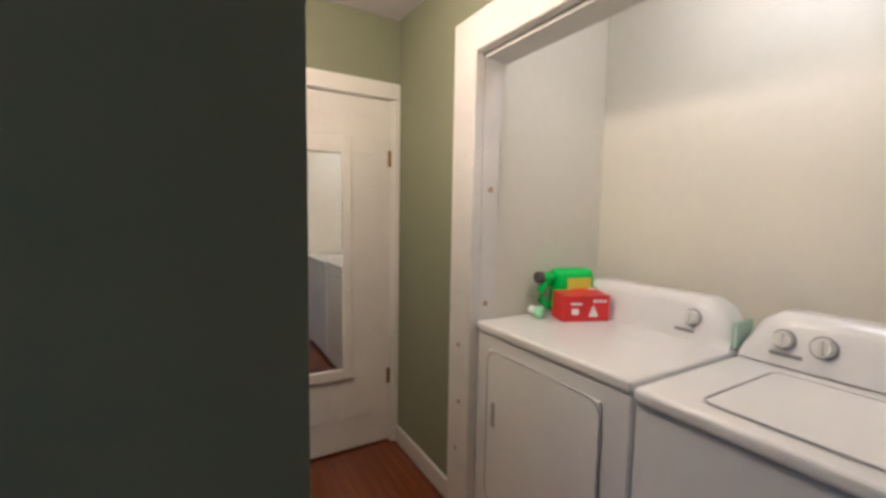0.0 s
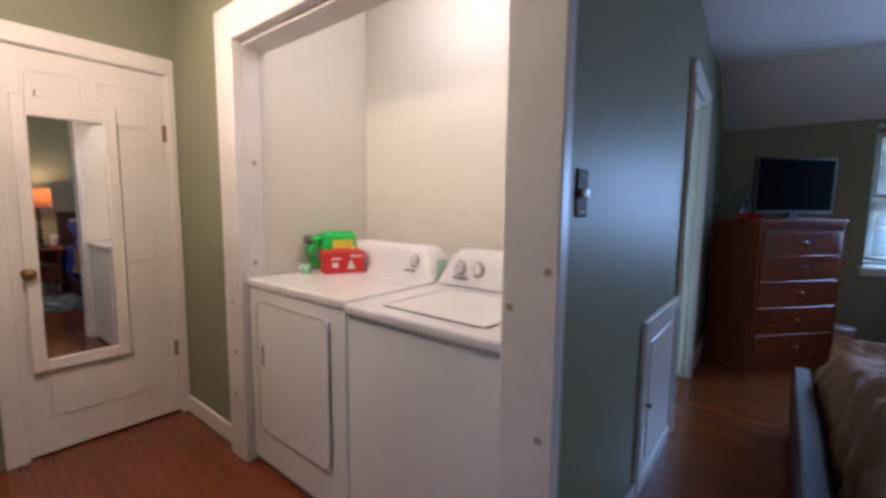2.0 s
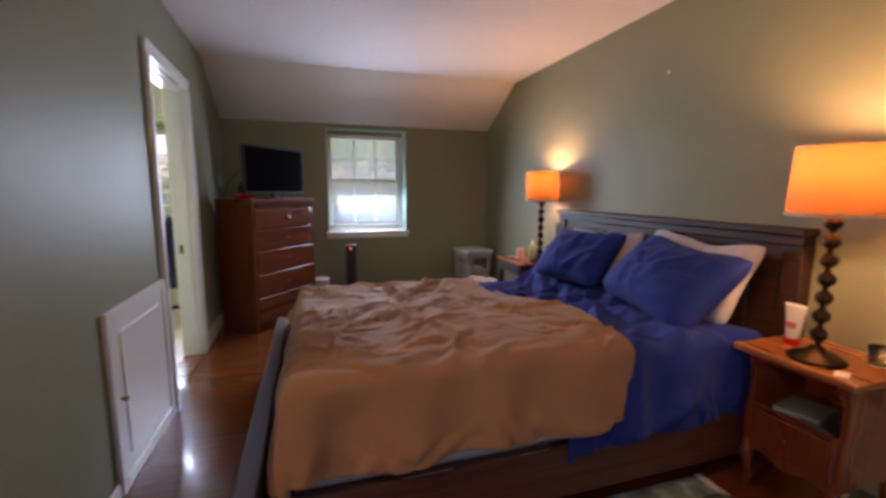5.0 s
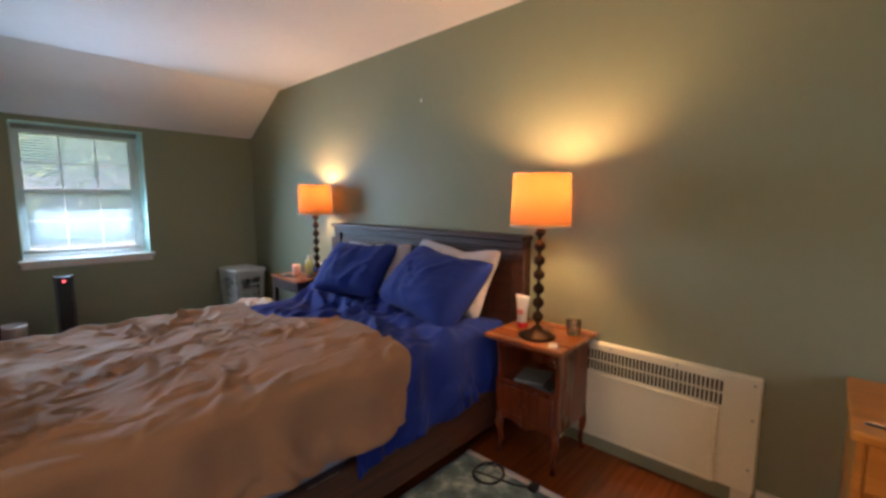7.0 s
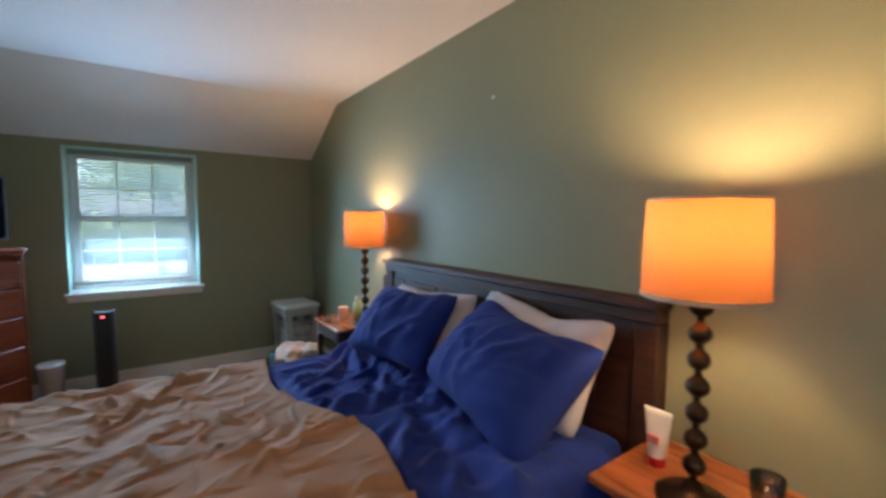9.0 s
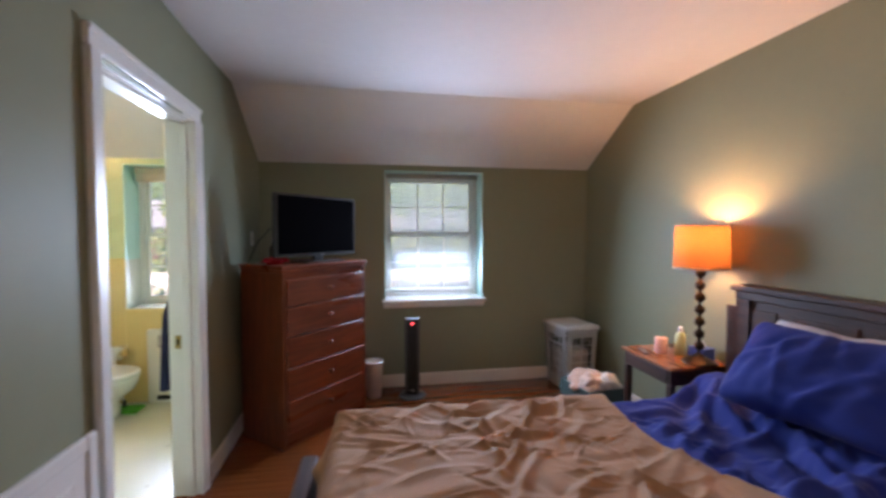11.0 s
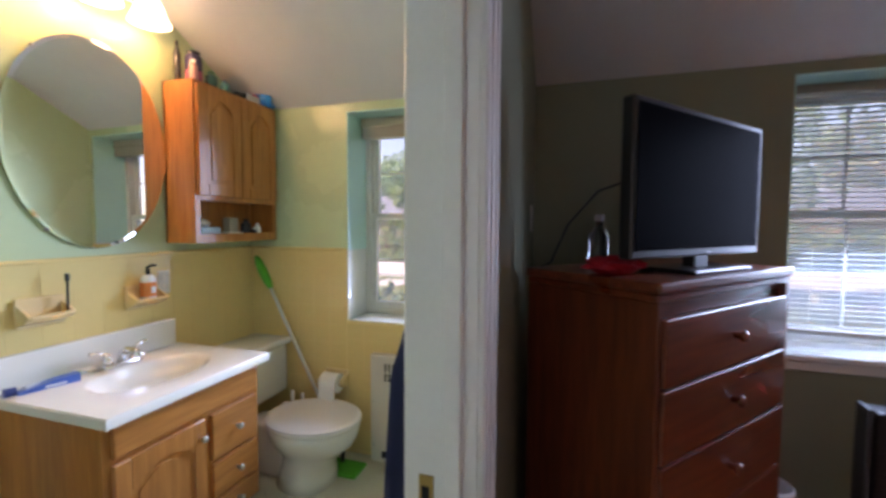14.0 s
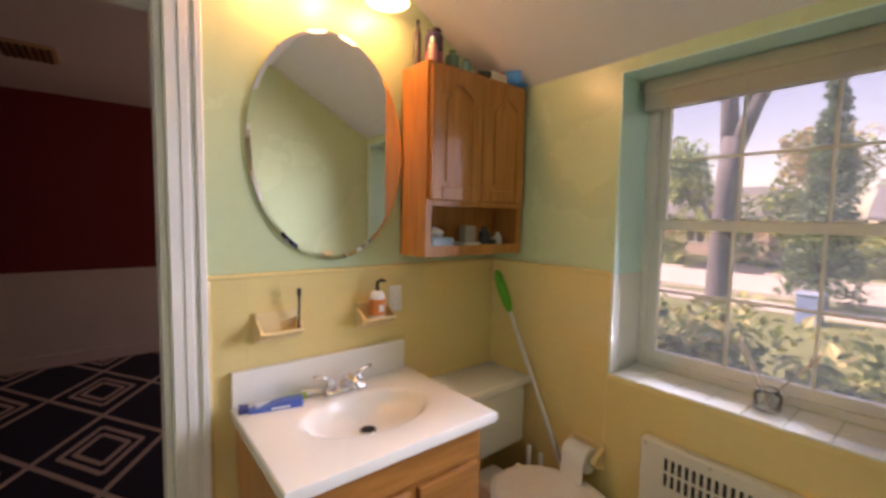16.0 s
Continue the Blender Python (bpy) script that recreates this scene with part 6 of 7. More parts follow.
part("print", boxes((0.0285, 0.0328, -0.010, 0.010, 0.035, 0.062)), M_WHITE, sb)
ou = thing("bathroom_outlet", "white outlet plate set in the tile", "outlet")
part("plate", boxes((-1.847, -1.841, 4.315, 4.378, 0.995, 1.105), bevel=0.003), M_PLASTIC, ou)
for z in (1.027, 1.073):
    part("socket", boxes((-1.842, -1.839, 4.330, 4.363, z - 0.014, z + 0.014), bevel=0.003), M_TRIM, ou)

om = thing("oval_mirror", "oval frameless wall mirror above the vanity", "mirror")
def oval(ry, rz, x, steps=72):
    return [(x, 4.062 + ry * math.cos(2 * math.pi * k / steps), 1.652 + rz * math.sin(2 * math.pi * k / steps)) for k in range(steps)]
bm = bmesh.new()
ro = [[bm.verts.new(p) for p in oval(*a)] for a in ((0.302, 0.422, XBW + 0.004), (0.302, 0.422, XBW + 0.010), (0.288, 0.408, XBW + 0.0125))]
for a, b in zip(ro, ro[1:]):
    for k in range(72):
        bm.faces.new((a[k], a[(k + 1) % 72], b[(k + 1) % 72], b[k]))
bm.faces.new(ro[-1]), bm.faces.new(ro[0][::-1])
bmesh.ops.recalc_face_normals(bm, faces=bm.faces)
part("mirror_glass", moved(bm, pose(XBW + 0.010, 4.062, 0, 0, 0, -1.6) @ pose(-XBW, -4.062, 0)), M_MIRROR, om)
for a in (50, 130, 235, 305):
    p = oval(0.300, 0.420, XBW)[int(a / 5)]
    part("clip", boxes((XBW, XBW + 0.018, p[1] - 0.005, p[1] + 0.005, p[2] - 0.005, p[2] + 0.005), bevel=0.002), M_SEAM, om)

vl = thing("vanity_light", "wall light with frosted bell shades over mirror", "wall light")
part("back_plate", boxes((XBW, XBW + 0.025, 3.72, 4.36, 2.295, 2.375), bevel=0.008, seg=2), M_CHROME, vl)
M_FROST = glow("lit_frosted_glass", (1.0, 0.80, 0.50), 1.6)
for y in (3.82, 4.03, 4.24):
    part("arm", tube([(XBW + 0.02, y, 2.335), (XBW + 0.09, y, 2.345), (XBW + 0.115, y, 2.315)], 0.009, 10), M_CHROME, vl, smooth=True)
    part("shade", lathe([(0.026, 2.315), (0.036, 2.305), (0.052, 2.275), (0.066, 2.235), (0.082, 2.200), (0.080, 2.199), (0.062, 2.235), (0.048, 2.273), (0.024, 2.306)], XBW + 0.115, y, 28), M_FROST, vl, "frosted white bell shade, lit", smooth=True)
    bulb_light("vanity_bulb", (XBW + 0.115, y, 2.19), 0.80, (1.0, 0.66, 0.30), 0.03)

wc = thing("wall_cabinet", "honey oak wall cabinet with two arched doors", "cabinet")
kx, ky0, ky1, kz0, kz1 = -1.672, 4.372, 4.935, 1.238, 2.005
part("side_panel", boxes((-1.842, kx, ky0, ky0 + 0.016, kz0, kz1)), M_OAK, wc)
part("side_panel", boxes((-1.842, kx, ky1 - 0.016, ky1, kz0, kz1)), M_OAK, wc)
part("back_panel", boxes((-1.846, -1.836, ky0, ky1, kz0, kz1)), M_OAK, wc)
part("top_panel", boxes((-1.842, kx, ky0 + 0.016, ky1 - 0.016, kz1 - 0.016, kz1)), M_OAKH, wc)
part("bottom_panel", boxes((-1.842, kx, ky0 + 0.016, ky1 - 0.016, kz0, kz0 + 0.022)), M_OAKH, wc)
part("shelf", boxes((-1.842, kx, ky0 + 0.016, ky1 - 0.016, 1.452, 1.468)), M_OAKH, wc)
part("face_frame", boxes((kx, kx + 0.006, ky0, ky0 + 0.028, kz0, kz1), (kx, kx + 0.006, ky1 - 0.028, ky1, kz0, kz1), (kx, kx + 0.006, ky0 + 0.028, ky1 - 0.028, kz0, kz0 + 0.045), (kx, kx + 0.006, ky0 + 0.028, ky1 - 0.028, 1.445, 1.478), (kx, kx + 0.006, ky0 + 0.028, ky1 - 0.028, kz1 - 0.03, kz1)), M_OAK, wc)
arch_door("door", kx + 0.007, ky0 + 0.012, 4.652, 1.468, 1.988, wc)
arch_door("door", kx + 0.007, 4.656, ky1 - 0.012, 1.468, 1.988, wc)

# things on and in the wall cabinet
def bottle(name, label, p, r, h, col, capcol, rough=0.3):
    o = thing(name, label, "bottle", p)
    part("bottle_body", lathe([(r * 0.92, 0), (r, 0.004), (r, h * 0.72), (r * 0.55, h * 0.84), (r * 0.42, h * 0.86)], steps=20), mat(name + "_plastic", col, rough, var=0.15, scale=20), o, smooth=True)
    part("cap", lathe([(r * 0.5, h * 0.86), (r * 0.5, h), (r * 0.4, h * 1.005)], steps=16), mat(name + "_cap", capcol, 0.4), o)
    return o


bottle("spray_bottle", "slim dark bottle on top of the wall cabinet", (-1.80, 4.415, kz1), 0.016, 0.20, (0.05, 0.05, 0.05), (0.02, 0.02, 0.02))
cyl_ = thing("hair_spray_can", "dark blue and pink can on the wall cabinet", "can", (-1.765, 4.475, kz1))
part("can_body", lathe([(0.036, 0), (0.038, 0.004), (0.038, 0.135), (0.030, 0.15)], steps=26), mat("navy_print", (0.05, 0.04, 0.10), 0.3, var=0.6, scale=25), cyl_, smooth=True)
part("cap", lathe([(0.030, 0.15), (0.030, 0.165)], steps=20), M_BLACK, cyl_)
part("pink_band", lathe([(0.0385, 0.03), (0.0388, 0.031), (0.0388, 0.07), (0.0385, 0.071)], steps=26, closed=False), mat("pink_band", (0.45, 0.10, 0.18), 0.4), cyl_)
bottle("lotion_bottle", "clear rosy bottle on top of the wall cabinet", (-1.72, 4.435, kz1), 0.018, 0.11, (0.55, 0.30, 0.28), (0.75, 0.74, 0.72))
bottle("green_bottle", "dark green bottle on top of the wall cabinet", (-1.74, 4.555, kz1), 0.030, 0.095, (0.04, 0.13, 0.10), (0.10, 0.22, 0.08))
bottle("teal_jar", "small teal jar on top of the wall cabinet", (-1.70, 4.60, kz1), 0.022, 0.06, (0.08, 0.25, 0.22), (0.05, 0.10, 0.09))
bp_ = thing("hairbrush", "black hairbrush lying on the wall cabinet", "brush", (-1.70, 4.665, kz1), 60)
part("brush_body", boxes((-0.06, 0.06, -0.014, 0.014, 0, 0.018), bevel=0.006, seg=2), M_BLACK, bp_)
part("bristle_pad", boxes((0.0, 0.058, -0.012, 0.012, 0.018, 0.028)), M_BLACK, bp_)
wb = thing("white_carton", "flat white carton on the wall cabinet", "box", (-1.73, 4.765, kz1), 4)
part("carton", boxes((-0.06, 0.06, -0.055, 0.055, 0, 0.035), bevel=0.002), M_WHITE, wb)
part("label", boxes((0.0595, 0.061, -0.04, 0.04, 0.008, 0.026)), mat("pale_label", (0.62, 0.55, 0.50), 0.5), wb)
rt = thing("red_packet", "crumpled red packet on the wall cabinet", "packet", (-1.75, 4.85, kz1), 15)
bm = boxes((-0.05, 0.05, -0.065, 0.065, 0.0, 0.055), bevel=0.012, seg=2)
for v in bm.verts:
    v.co += noise.noise_vector(v.co * 30) * 0.008
    v.co.z = max(v.co.z, 0)
part("packet", bm, mat("red_foil", (0.55, 0.02, 0.03), 0.35), rt)
bc = thing("blue_cup", "bright blue plastic cup overhanging the wall cabinet", "cup", (-1.69, 4.885, kz1))
part("cup_body", moved(lathe([(0.036, -0.055), (0.044, 0.0), (0.046, 0.050), (0.041, 0.050), (0.033, -0.050)], steps=22), pose(0, 0, 0.045, 0, 90, 20)), mat("bright_blue_plastic", (0.02, 0.30, 0.80), 0.3), bc, smooth=True)
tx = thing("tissue_packet", "pale blue tissue packet on the cabinet shelf", "tissues", (-1.735, 4.475, kz0 + 0.022), 3)
part("packet", boxes((-0.055, 0.055, -0.065, 0.065, 0, 0.055), bevel=0.010, seg=2), mat("pale_blue_film", (0.42, 0.58, 0.72), 0.3), tx)
bm = bmesh.new()
bmesh.ops.create_icosphere(bm, subdivisions=3, radius=1)
for v in bm.verts:
    d = 1 + 0.5 * noise.noise(v.co * 2.5)
    v.co = Vector((v.co.x * 0.025 * d, v.co.y * 0.035 * d, 0.068 + v.co.z * 0.028 * d))
part("tissue", bm, M_WHITE, tx, smooth=True)
sbx = thing("small_carton", "small grey and white cartons on the shelf", "box", (-1.73, 4.655, kz0 + 0.022))
part("carton", boxes((-0.05, 0.04, -0.055, 0.045, 0, 0.03), bevel=0.002), M_WHITE, sbx)
part("upper_carton", boxes((-0.03, 0.02, -0.030, 0.03, 0.03, 0.105), bevel=0.002), mat("grey_beige_card", (0.40, 0.34, 0.28), 0.5), sbx)
bottle("dark_bottle", "small dark bottle on the cabinet shelf", (-1.715, 4.745, kz0 + 0.022), 0.026, 0.10, (0.03, 0.03, 0.04), (0.02, 0.02, 0.02))
bottle("white_bottle", "small white bottle on the cabinet shelf", (-1.70, 4.815, kz0 + 0.022), 0.020, 0.075, (0.72, 0.72, 0.72), (0.75, 0.75, 0.75))
bottle("dark_jar", "squat black jar on the cabinet shelf", (-1.69, 4.775, kz0 + 0.022), 0.018, 0.05, (0.04, 0.04, 0.045), (0.6, 0.6, 0.6))

# toilet
to = thing("toilet", "white porcelain toilet with closed lid", "toilet")
part("tank", boxes((-1.842, -1.585, 4.475, 4.925, 0.335, 0.622), bevel=0.028, seg=3), M_PORC, to, smooth=True)
part("tank_lid", boxes((-1.845, -1.568, 4.462, 4.940, 0.620, 0.660), bevel=0.014, seg=3), M_PORC, to, smooth=True)
part("flush_lever", tube([(-1.588, 4.54, 0.565), (-1.566, 4.54, 0.565), (-1.564, 4.60, 0.558)], 0.007, 8), M_CHROME, to)


def toilet_ring(z, grow, front=0.0):
    pts = []
    for k in range(40):
        a = 2 * math.pi * k / 40
        c, s = math.cos(a), math.sin(a)
        rx_ = (0.262 if c > 0 else 0.235) + grow + (front if c > 0 else 0)
        pts.append((-1.24 + rx_ * c, 4.655 + (0.205 + grow) * s, z))
    return pts


def loft(rows, cap=True):
    bm = bmesh.new()
    rr = [[bm.verts.new(p) for p in r] for r in rows]
    for a, b in zip(rr, rr[1:]):
        for k in range(len(a)):
            bm.faces.new((a[k], a[(k + 1) % len(a)], b[(k + 1) % len(a)], b[k]))
    if cap:
        bm.faces.new(rr[0][::-1]), bm.faces.new(rr[-1])
    bmesh.ops.recalc_face_normals(bm, faces=bm.faces)
    return bm


part("bowl", loft([toilet_ring(0.315, -0.008), toilet_ring(0.290, -0.006), toilet_ring(0.255, -0.015), toilet_ring(0.215, -0.035), toilet_ring(0.175, -0.065, -0.02), toilet_ring(0.13, -0.080, -0.06), toilet_ring(0.06, -0.062, -0.08), toilet_ring(0.004, -0.045, -0.09)]), M_PORC, to, smooth=True)
part("pedestal_back", boxes((-1.62, -1.30, 4.585, 4.745, 0.004, 0.29), bevel=0.03, seg=3), M_PORC, to, smooth=True)
part("seat", loft([toilet_ring(0.315, -0.004), toilet_ring(0.320, 0.002), toilet_ring(0.330, 0.002), toilet_ring(0.333, -0.002)]), M_PORC, to, smooth=False)
part("lid", loft([toilet_ring(0.335, -0.002), toilet_ring(0.338, 0.004), toilet_ring(0.346, 0.003), toilet_ring(0.352, -0.02), toilet_ring(0.3535, -0.08)]), mat("white_seat_plastic", (0.76, 0.76, 0.78), 0.2, var=0.02), to, smooth=False)
for y in (4.60, 4.73):
    part("hinge", boxes((-1.475, -1.440, y - 0.015, y + 0.015, 0.318, 0.352), bevel=0.005), M_PORC, to)
for y in (4.60, 4.73):
    part("floor_bolt", lathe([(0.010, 0.03), (0.008, 0.042)], -1.30, 4.575 if y < 4.65 else 4.755, 10), M_SEAM, to)
tbk = thing("toilet_brush", "white toilet brush standing in its holder", "toilet brush", (-1.545, 4.90, 0.004))
part("holder", lathe([(0.035, 0), (0.037, 0.004), (0.032, 0.13), (0.028, 0.13)], steps=20), M_BLACK, tbk, smooth=True)
part("brush_handle", tube([(0, 0, 0.10), (0.005, -0.004, 0.34)], [0.007, 0.012], 10), M_WHITE, tbk, smooth=True)
pl_ = thing("plunger", "white-handled plunger beside the toilet", "plunger", (-1.47, 4.90, 0.004))
part("cup", lathe([(0.042, 0), (0.045, 0.01), (0.035, 0.05), (0.015, 0.065)], steps=20), M_BLACK, pl_, smooth=True)
part("stick", tube([(0, 0, 0.06), (-0.004, 0.0, 0.33)], 0.010, 10), M_WHITE, pl_, smooth=True)
M_LIME = mat("bright_green_microfibre", (0.05, 0.42, 0.03), 0.8, var=0.2, scale=60, bump=0.4, bump_scale=200)
mp_ = thing("mop", "green-headed mop leaning in the corner", "mop")
part("pole", tube([(-1.745, 4.925, 1.02), (-1.19, 4.875, 0.045)], 0.0095, 10), M_SILVER, mp_)
part("grip", tube([(-1.812, 4.928, 1.135), (-1.795, 4.927, 1.105), (-1.765, 4.925, 1.05), (-1.725, 4.922, 0.985), (-1.702, 4.920, 0.945)], [0.010, 0.022, 0.026, 0.024, 0.012], 12), M_LIME, mp_, "bright green fluffy end", smooth=True)
part("mop_head", boxes((-1.22, -1.02, 4.70, 4.84, 0.004, 0.026), bevel=0.008, seg=2), M_LIME, mp_)
part("joint", tube([(-1.19, 4.875, 0.045), (-1.15, 4.80, 0.026)], 0.012, 8), M_BLACK, mp_)

tp = thing("toilet_paper_holder", "cream ceramic paper holder with white roll", "paper holder")
part("back_plate", boxes((-1.335, -1.185, 4.925, 4.942, 0.385, 0.495), bevel=0.006, seg=2), M_CERAM, tp)
for x in (-1.338, -1.202):
    part("post", prism("x", [(4.93, 0.40), (4.93, 0.48), (4.87, 0.455), (4.855, 0.435), (4.87, 0.415)], x, x + 0.02), M_CERAM, tp)
part("spindle", moved(lathe([(0.010, -0.06), (0.010, 0.06)], steps=12), pose(-1.26, 4.872, 0.436, 0, 90, 0)), M_PLASTIC, tp)
part("paper_roll", moved(lathe([(0.020, -0.052), (0.052, -0.052), (0.054, -0.048), (0.054, 0.048), (0.052, 0.052), (0.020, 0.052)], steps=36, closed=False), pose(-1.26, 4.872, 0.436, 0, 90, 0)), M_WHITE, tp, "white paper roll")
part("hanging_sheet", boxes((-1.311, -1.209, 4.8165, 4.818, 0.35, 0.436)), M_WHITE, tp)

br_ = thing("bathroom_radiator_cover", "pale metal convector cover with slotted grille", "radiator")
M_RADB = mat("pale_enamel", (0.66, 0.62, 0.54), 0.35, var=0.05, scale=3)
part("cover", boxes((-1.027, -0.34, 4.897, 4.940, 0.004, 0.612), bevel=0.005), M_RADB, br_)
slot_b = mesh_of("slot", boxes((-0.0055, 0.0055, -0.0005, 0.002, -0.022, 0.022)), M_DARK)
for r_ in (0.490, 0.545):
    for i in range(26):
        s = new("slot", slot_b)
        s.parent = br_
        s.location = (-0.935 + i * 0.0225, 4.8955, r_)
for x, z in ((-1.01, 0.595), (-1.01, 0.35), (-1.01, 0.1), (-0.80, 0.595), (-0.55, 0.595)):
    part("screw", moved(lathe([(0.005, 0), (0.004, 0.003)], steps=8), pose(x, 4.897, z, 90, 0, 0)), M_SEAM, br_)
part("air_slot", boxes((-0.96, -0.45, 4.894, 4.899, 0.03, 0.07), bevel=0.002), M_DARK, br_)

# ceramic towel brackets and a towel on the partition
def bracket(y, z, label):
    o = thing("towel_bracket", label, "towel holder", (XB - 0.012, y, z), group="ceramic towel fittings")
    part("wall_plate", boxes((-0.016, 0, -0.045, 0.045, -0.05, 0.045), bevel=0.008, seg=2), M_CERAM, o)
    part("arm", prism("y", [(-0.012, 0.035), (-0.030, 0.012), (-0.060, 0.006), (-0.105, 0.014), (-0.112, 0.000), (-0.105, -0.025), (-0.070, -0.030), (-0.040, -0.045), (-0.012, -0.048)], -0.022, 0.022), M_CERAM, o)
    return o


bracket(4.12, 1.085, "cream ceramic towel bracket holding the towel rod")
bracket(4.25, 1.085, "cream ceramic towel bracket on the tiled partition")
bracket(4.62, 1.085, "cream ceramic towel bracket near the window")
trd = thing("towel_rod", "pale rod held by a ceramic bracket", "towel rod")
part("rod", tube([(-0.355, 3.95, 1.070), (-0.350, 4.13, 1.078)], 0.010, 12), M_PLASTIC, trd)
tw = thing("hand_towel", "dark navy towel hanging from the ceramic bracket", "towel")
bm = bmesh.new()
rows_ = []
for i in range(26):
    f = i / 25
    z = 1.068 - 0.60 * f
    wd = 0.020 + 0.075 * min(1, f * 4.0) ** 0.6
    dp = 0.022 + 0.055 * min(1, f * 4.0) ** 0.6
    rows_.append([(-0.385 - 0.020 * f + dp * (math.cos(a) * (1 + 0.22 * math.sin(3 * a + f * 2))), 3.945 + wd * (math.sin(a) * (1 + 0.15 * math.sin(5 * a))), z + 0.008 * math.sin(4 * a) * f) for a in [2 * math.pi * k / 36 for k in range(36)]])
part("towel_cloth", loft(rows_), mat("navy_terry", (0.012, 0.016, 0.055), 0.95, var=0.2, scale=60, bump=0.5, bump_scale=350), tw, smooth=True)
dj = thing("reed_jar", "small clear jar with crossed reeds on the sill", "jar", (-0.70, 5.06, bz0 + 0.004))
gj = part("jar", lathe([(0.036, 0), (0.038, 0.004), (0.038, 0.05), (0.030, 0.062), (0.032, 0.07), (0.028, 0.07), (0.034, 0.048), (0.033, 0.006)], steps=26), glass("jar_glass", (0.95, 0.97, 0.96)), dj, smooth=True)
M_REED = mat("pale_brown_reed", (0.42, 0.33, 0.24), 0.8, var=0.3, scale=40)
for a, b in (((0.02, 0.01, 0.008), (-0.10, 0.03, 0.22)), ((-0.02, 0, 0.008), (0.12, 0.02, 0.21)), ((0.015, -0.01, 0.008), (-0.09, 0.0, 0.20))):
    part("reed", tube([a, b], 0.0034, 6), M_REED, dj)

# ---- red room ----
cp = thing("carpet", "navy carpet with cream nested diamond lines", "carpet")
CX0, CX1, CY0, CY1 = -5.30, -2.35, 2.10, 4.00
part("carpet_base", boxes((CX0, CX1, CY0, CY1, 0.0, 0.011), bevel=0.003), mat("navy_wool", (0.010, 0.011, 0.028), 0.95, var=0.3, scale=60, bump=0.5, bump_scale=250), cp)
M_CRM = mat("cream_wool", (0.52, 0.42, 0.36), 0.95, var=0.2, scale=50, bump=0.5, bump_scale=250)


def clip_line(p, q):
    """The stretch of a line that lies on the carpet."""
    t0, t1 = 0.0, 1.0
    for a, d, lo_, hi_ in ((p[0], q[0] - p[0], CX0, CX1), (p[1], q[1] - p[1], CY0, CY1)):
        if abs(d) < 1e-9:
            if a < lo_ or a > hi_:
                return None
            continue
        u, v = sorted(((lo_ - a) / d, (hi_ - a) / d))
        t0, t1 = max(t0, u), min(t1, v)
    return None if t1 - t0 < 1e-3 else ((p[0] + (q[0] - p[0]) * t0, p[1] + (q[1] - p[1]) * t0), (p[0] + (q[0] - p[0]) * t1, p[1] + (q[1] - p[1]) * t1))


PX, PY = 1.02, 0.62
drawn = set()
for i in range(-1, 5):
    for k in range(-1, 5):
        for half in (0, 1):
            cx0, cy0 = CX0 + 0.35 + (i + half / 2) * PX, CY0 + 0.30 + (k + half / 2) * PY
            for f in ((1.0, 0.62, 0.40) if half else (1.0,)):
                cs = [(cx0 + PX / 2 * f, cy0), (cx0, cy0 + PY / 2 * f), (cx0 - PX / 2 * f, cy0), (cx0, cy0 - PY / 2 * f)]
                for a in range(4):
                    s = clip_line(cs[a], cs[(a + 1) % 4])
                    if s:
                        (ax, ay), (bx2, by2) = s
                        d = Vector((bx2 - ax, by2 - ay)).normalized()
                        nn = Vector((-d.y, d.x)) * 0.015
                        key = tuple(round(v, 2) for v in sorted(((ax, ay), (bx2, by2)))[0] + sorted(((ax, ay), (bx2, by2)))[1])
                        if key in drawn:
                            continue
                        drawn.add(key)
                        up = 0.0002 * (len(drawn) % 9)
                        part("woven_line", prism("z", [(ax + nn.x, ay + nn.y), (ax - nn.x, ay - nn.y), (bx2 - nn.x, by2 - nn.y), (bx2 + nn.x, by2 + nn.y)], 0.0105, 0.0125 + up), M_CRM, cp)
vt = thing("ceiling_vent", "old cream metal ceiling vent in the red room", "vent")
part("vent_frame", boxes((-4.32, -3.98, 2.90, 3.18, 2.400, 2.420), bevel=0.006), M_CERAM, vt)
for i in range(7):
    part("slat", boxes((-4.30, -4.0, 2.92 + i * 0.036, 2.935 + i * 0.036, 2.392, 2.402)), M_BRONZE, vt)
sc = thing("wall_hook", "small dark hook fixed to the red wall", "hook")
part("hook_plate", boxes((-5.40, -5.385, 3.78, 3.86, 1.98, 2.06), bevel=0.004), M_BLACK, sc)
part("hook_arm", tube([(-5.39, 3.82, 2.0), (-5.33, 3.82, 1.97), (-5.31, 3.85, 2.02)], 0.012, 8), M_BLACK, sc)

# ---- outdoors ----
M_GRASS = mat("lawn", (0.16, 0.20, 0.08), 0.9, var=0.45, scale=2.5, bump=0.6, bump_scale=40)
M_ASPH = mat("asphalt", (0.055, 0.055, 0.06), 0.85, var=0.25, scale=4, bump=0.3, bump_scale=120)
M_CONC = mat("pale_concrete", (0.50, 0.48, 0.44), 0.85, var=0.15, scale=2, bump=0.2)
M_BARK = mat("grey_bark", (0.125, 0.122, 0.140), 0.95, var=0.45, scale=5, bump=0.9, bump_scale=14, stretch=(3, 3, 0.8))
GZ = -1.0
structure("ground", boxes((-400, 400, 5.6, 900, GZ - 0.3, GZ)), M_GRASS, "autumn lawn reaching the far gardens", "ground")
structure("ground_near", boxes((-400, 400, YO, 5.6, GZ - 0.3, GZ - 0.001), (-400, 400, -400, YO, GZ - 0.4, GZ - 0.1)), M_GRASS, "lawn by the house", "ground")
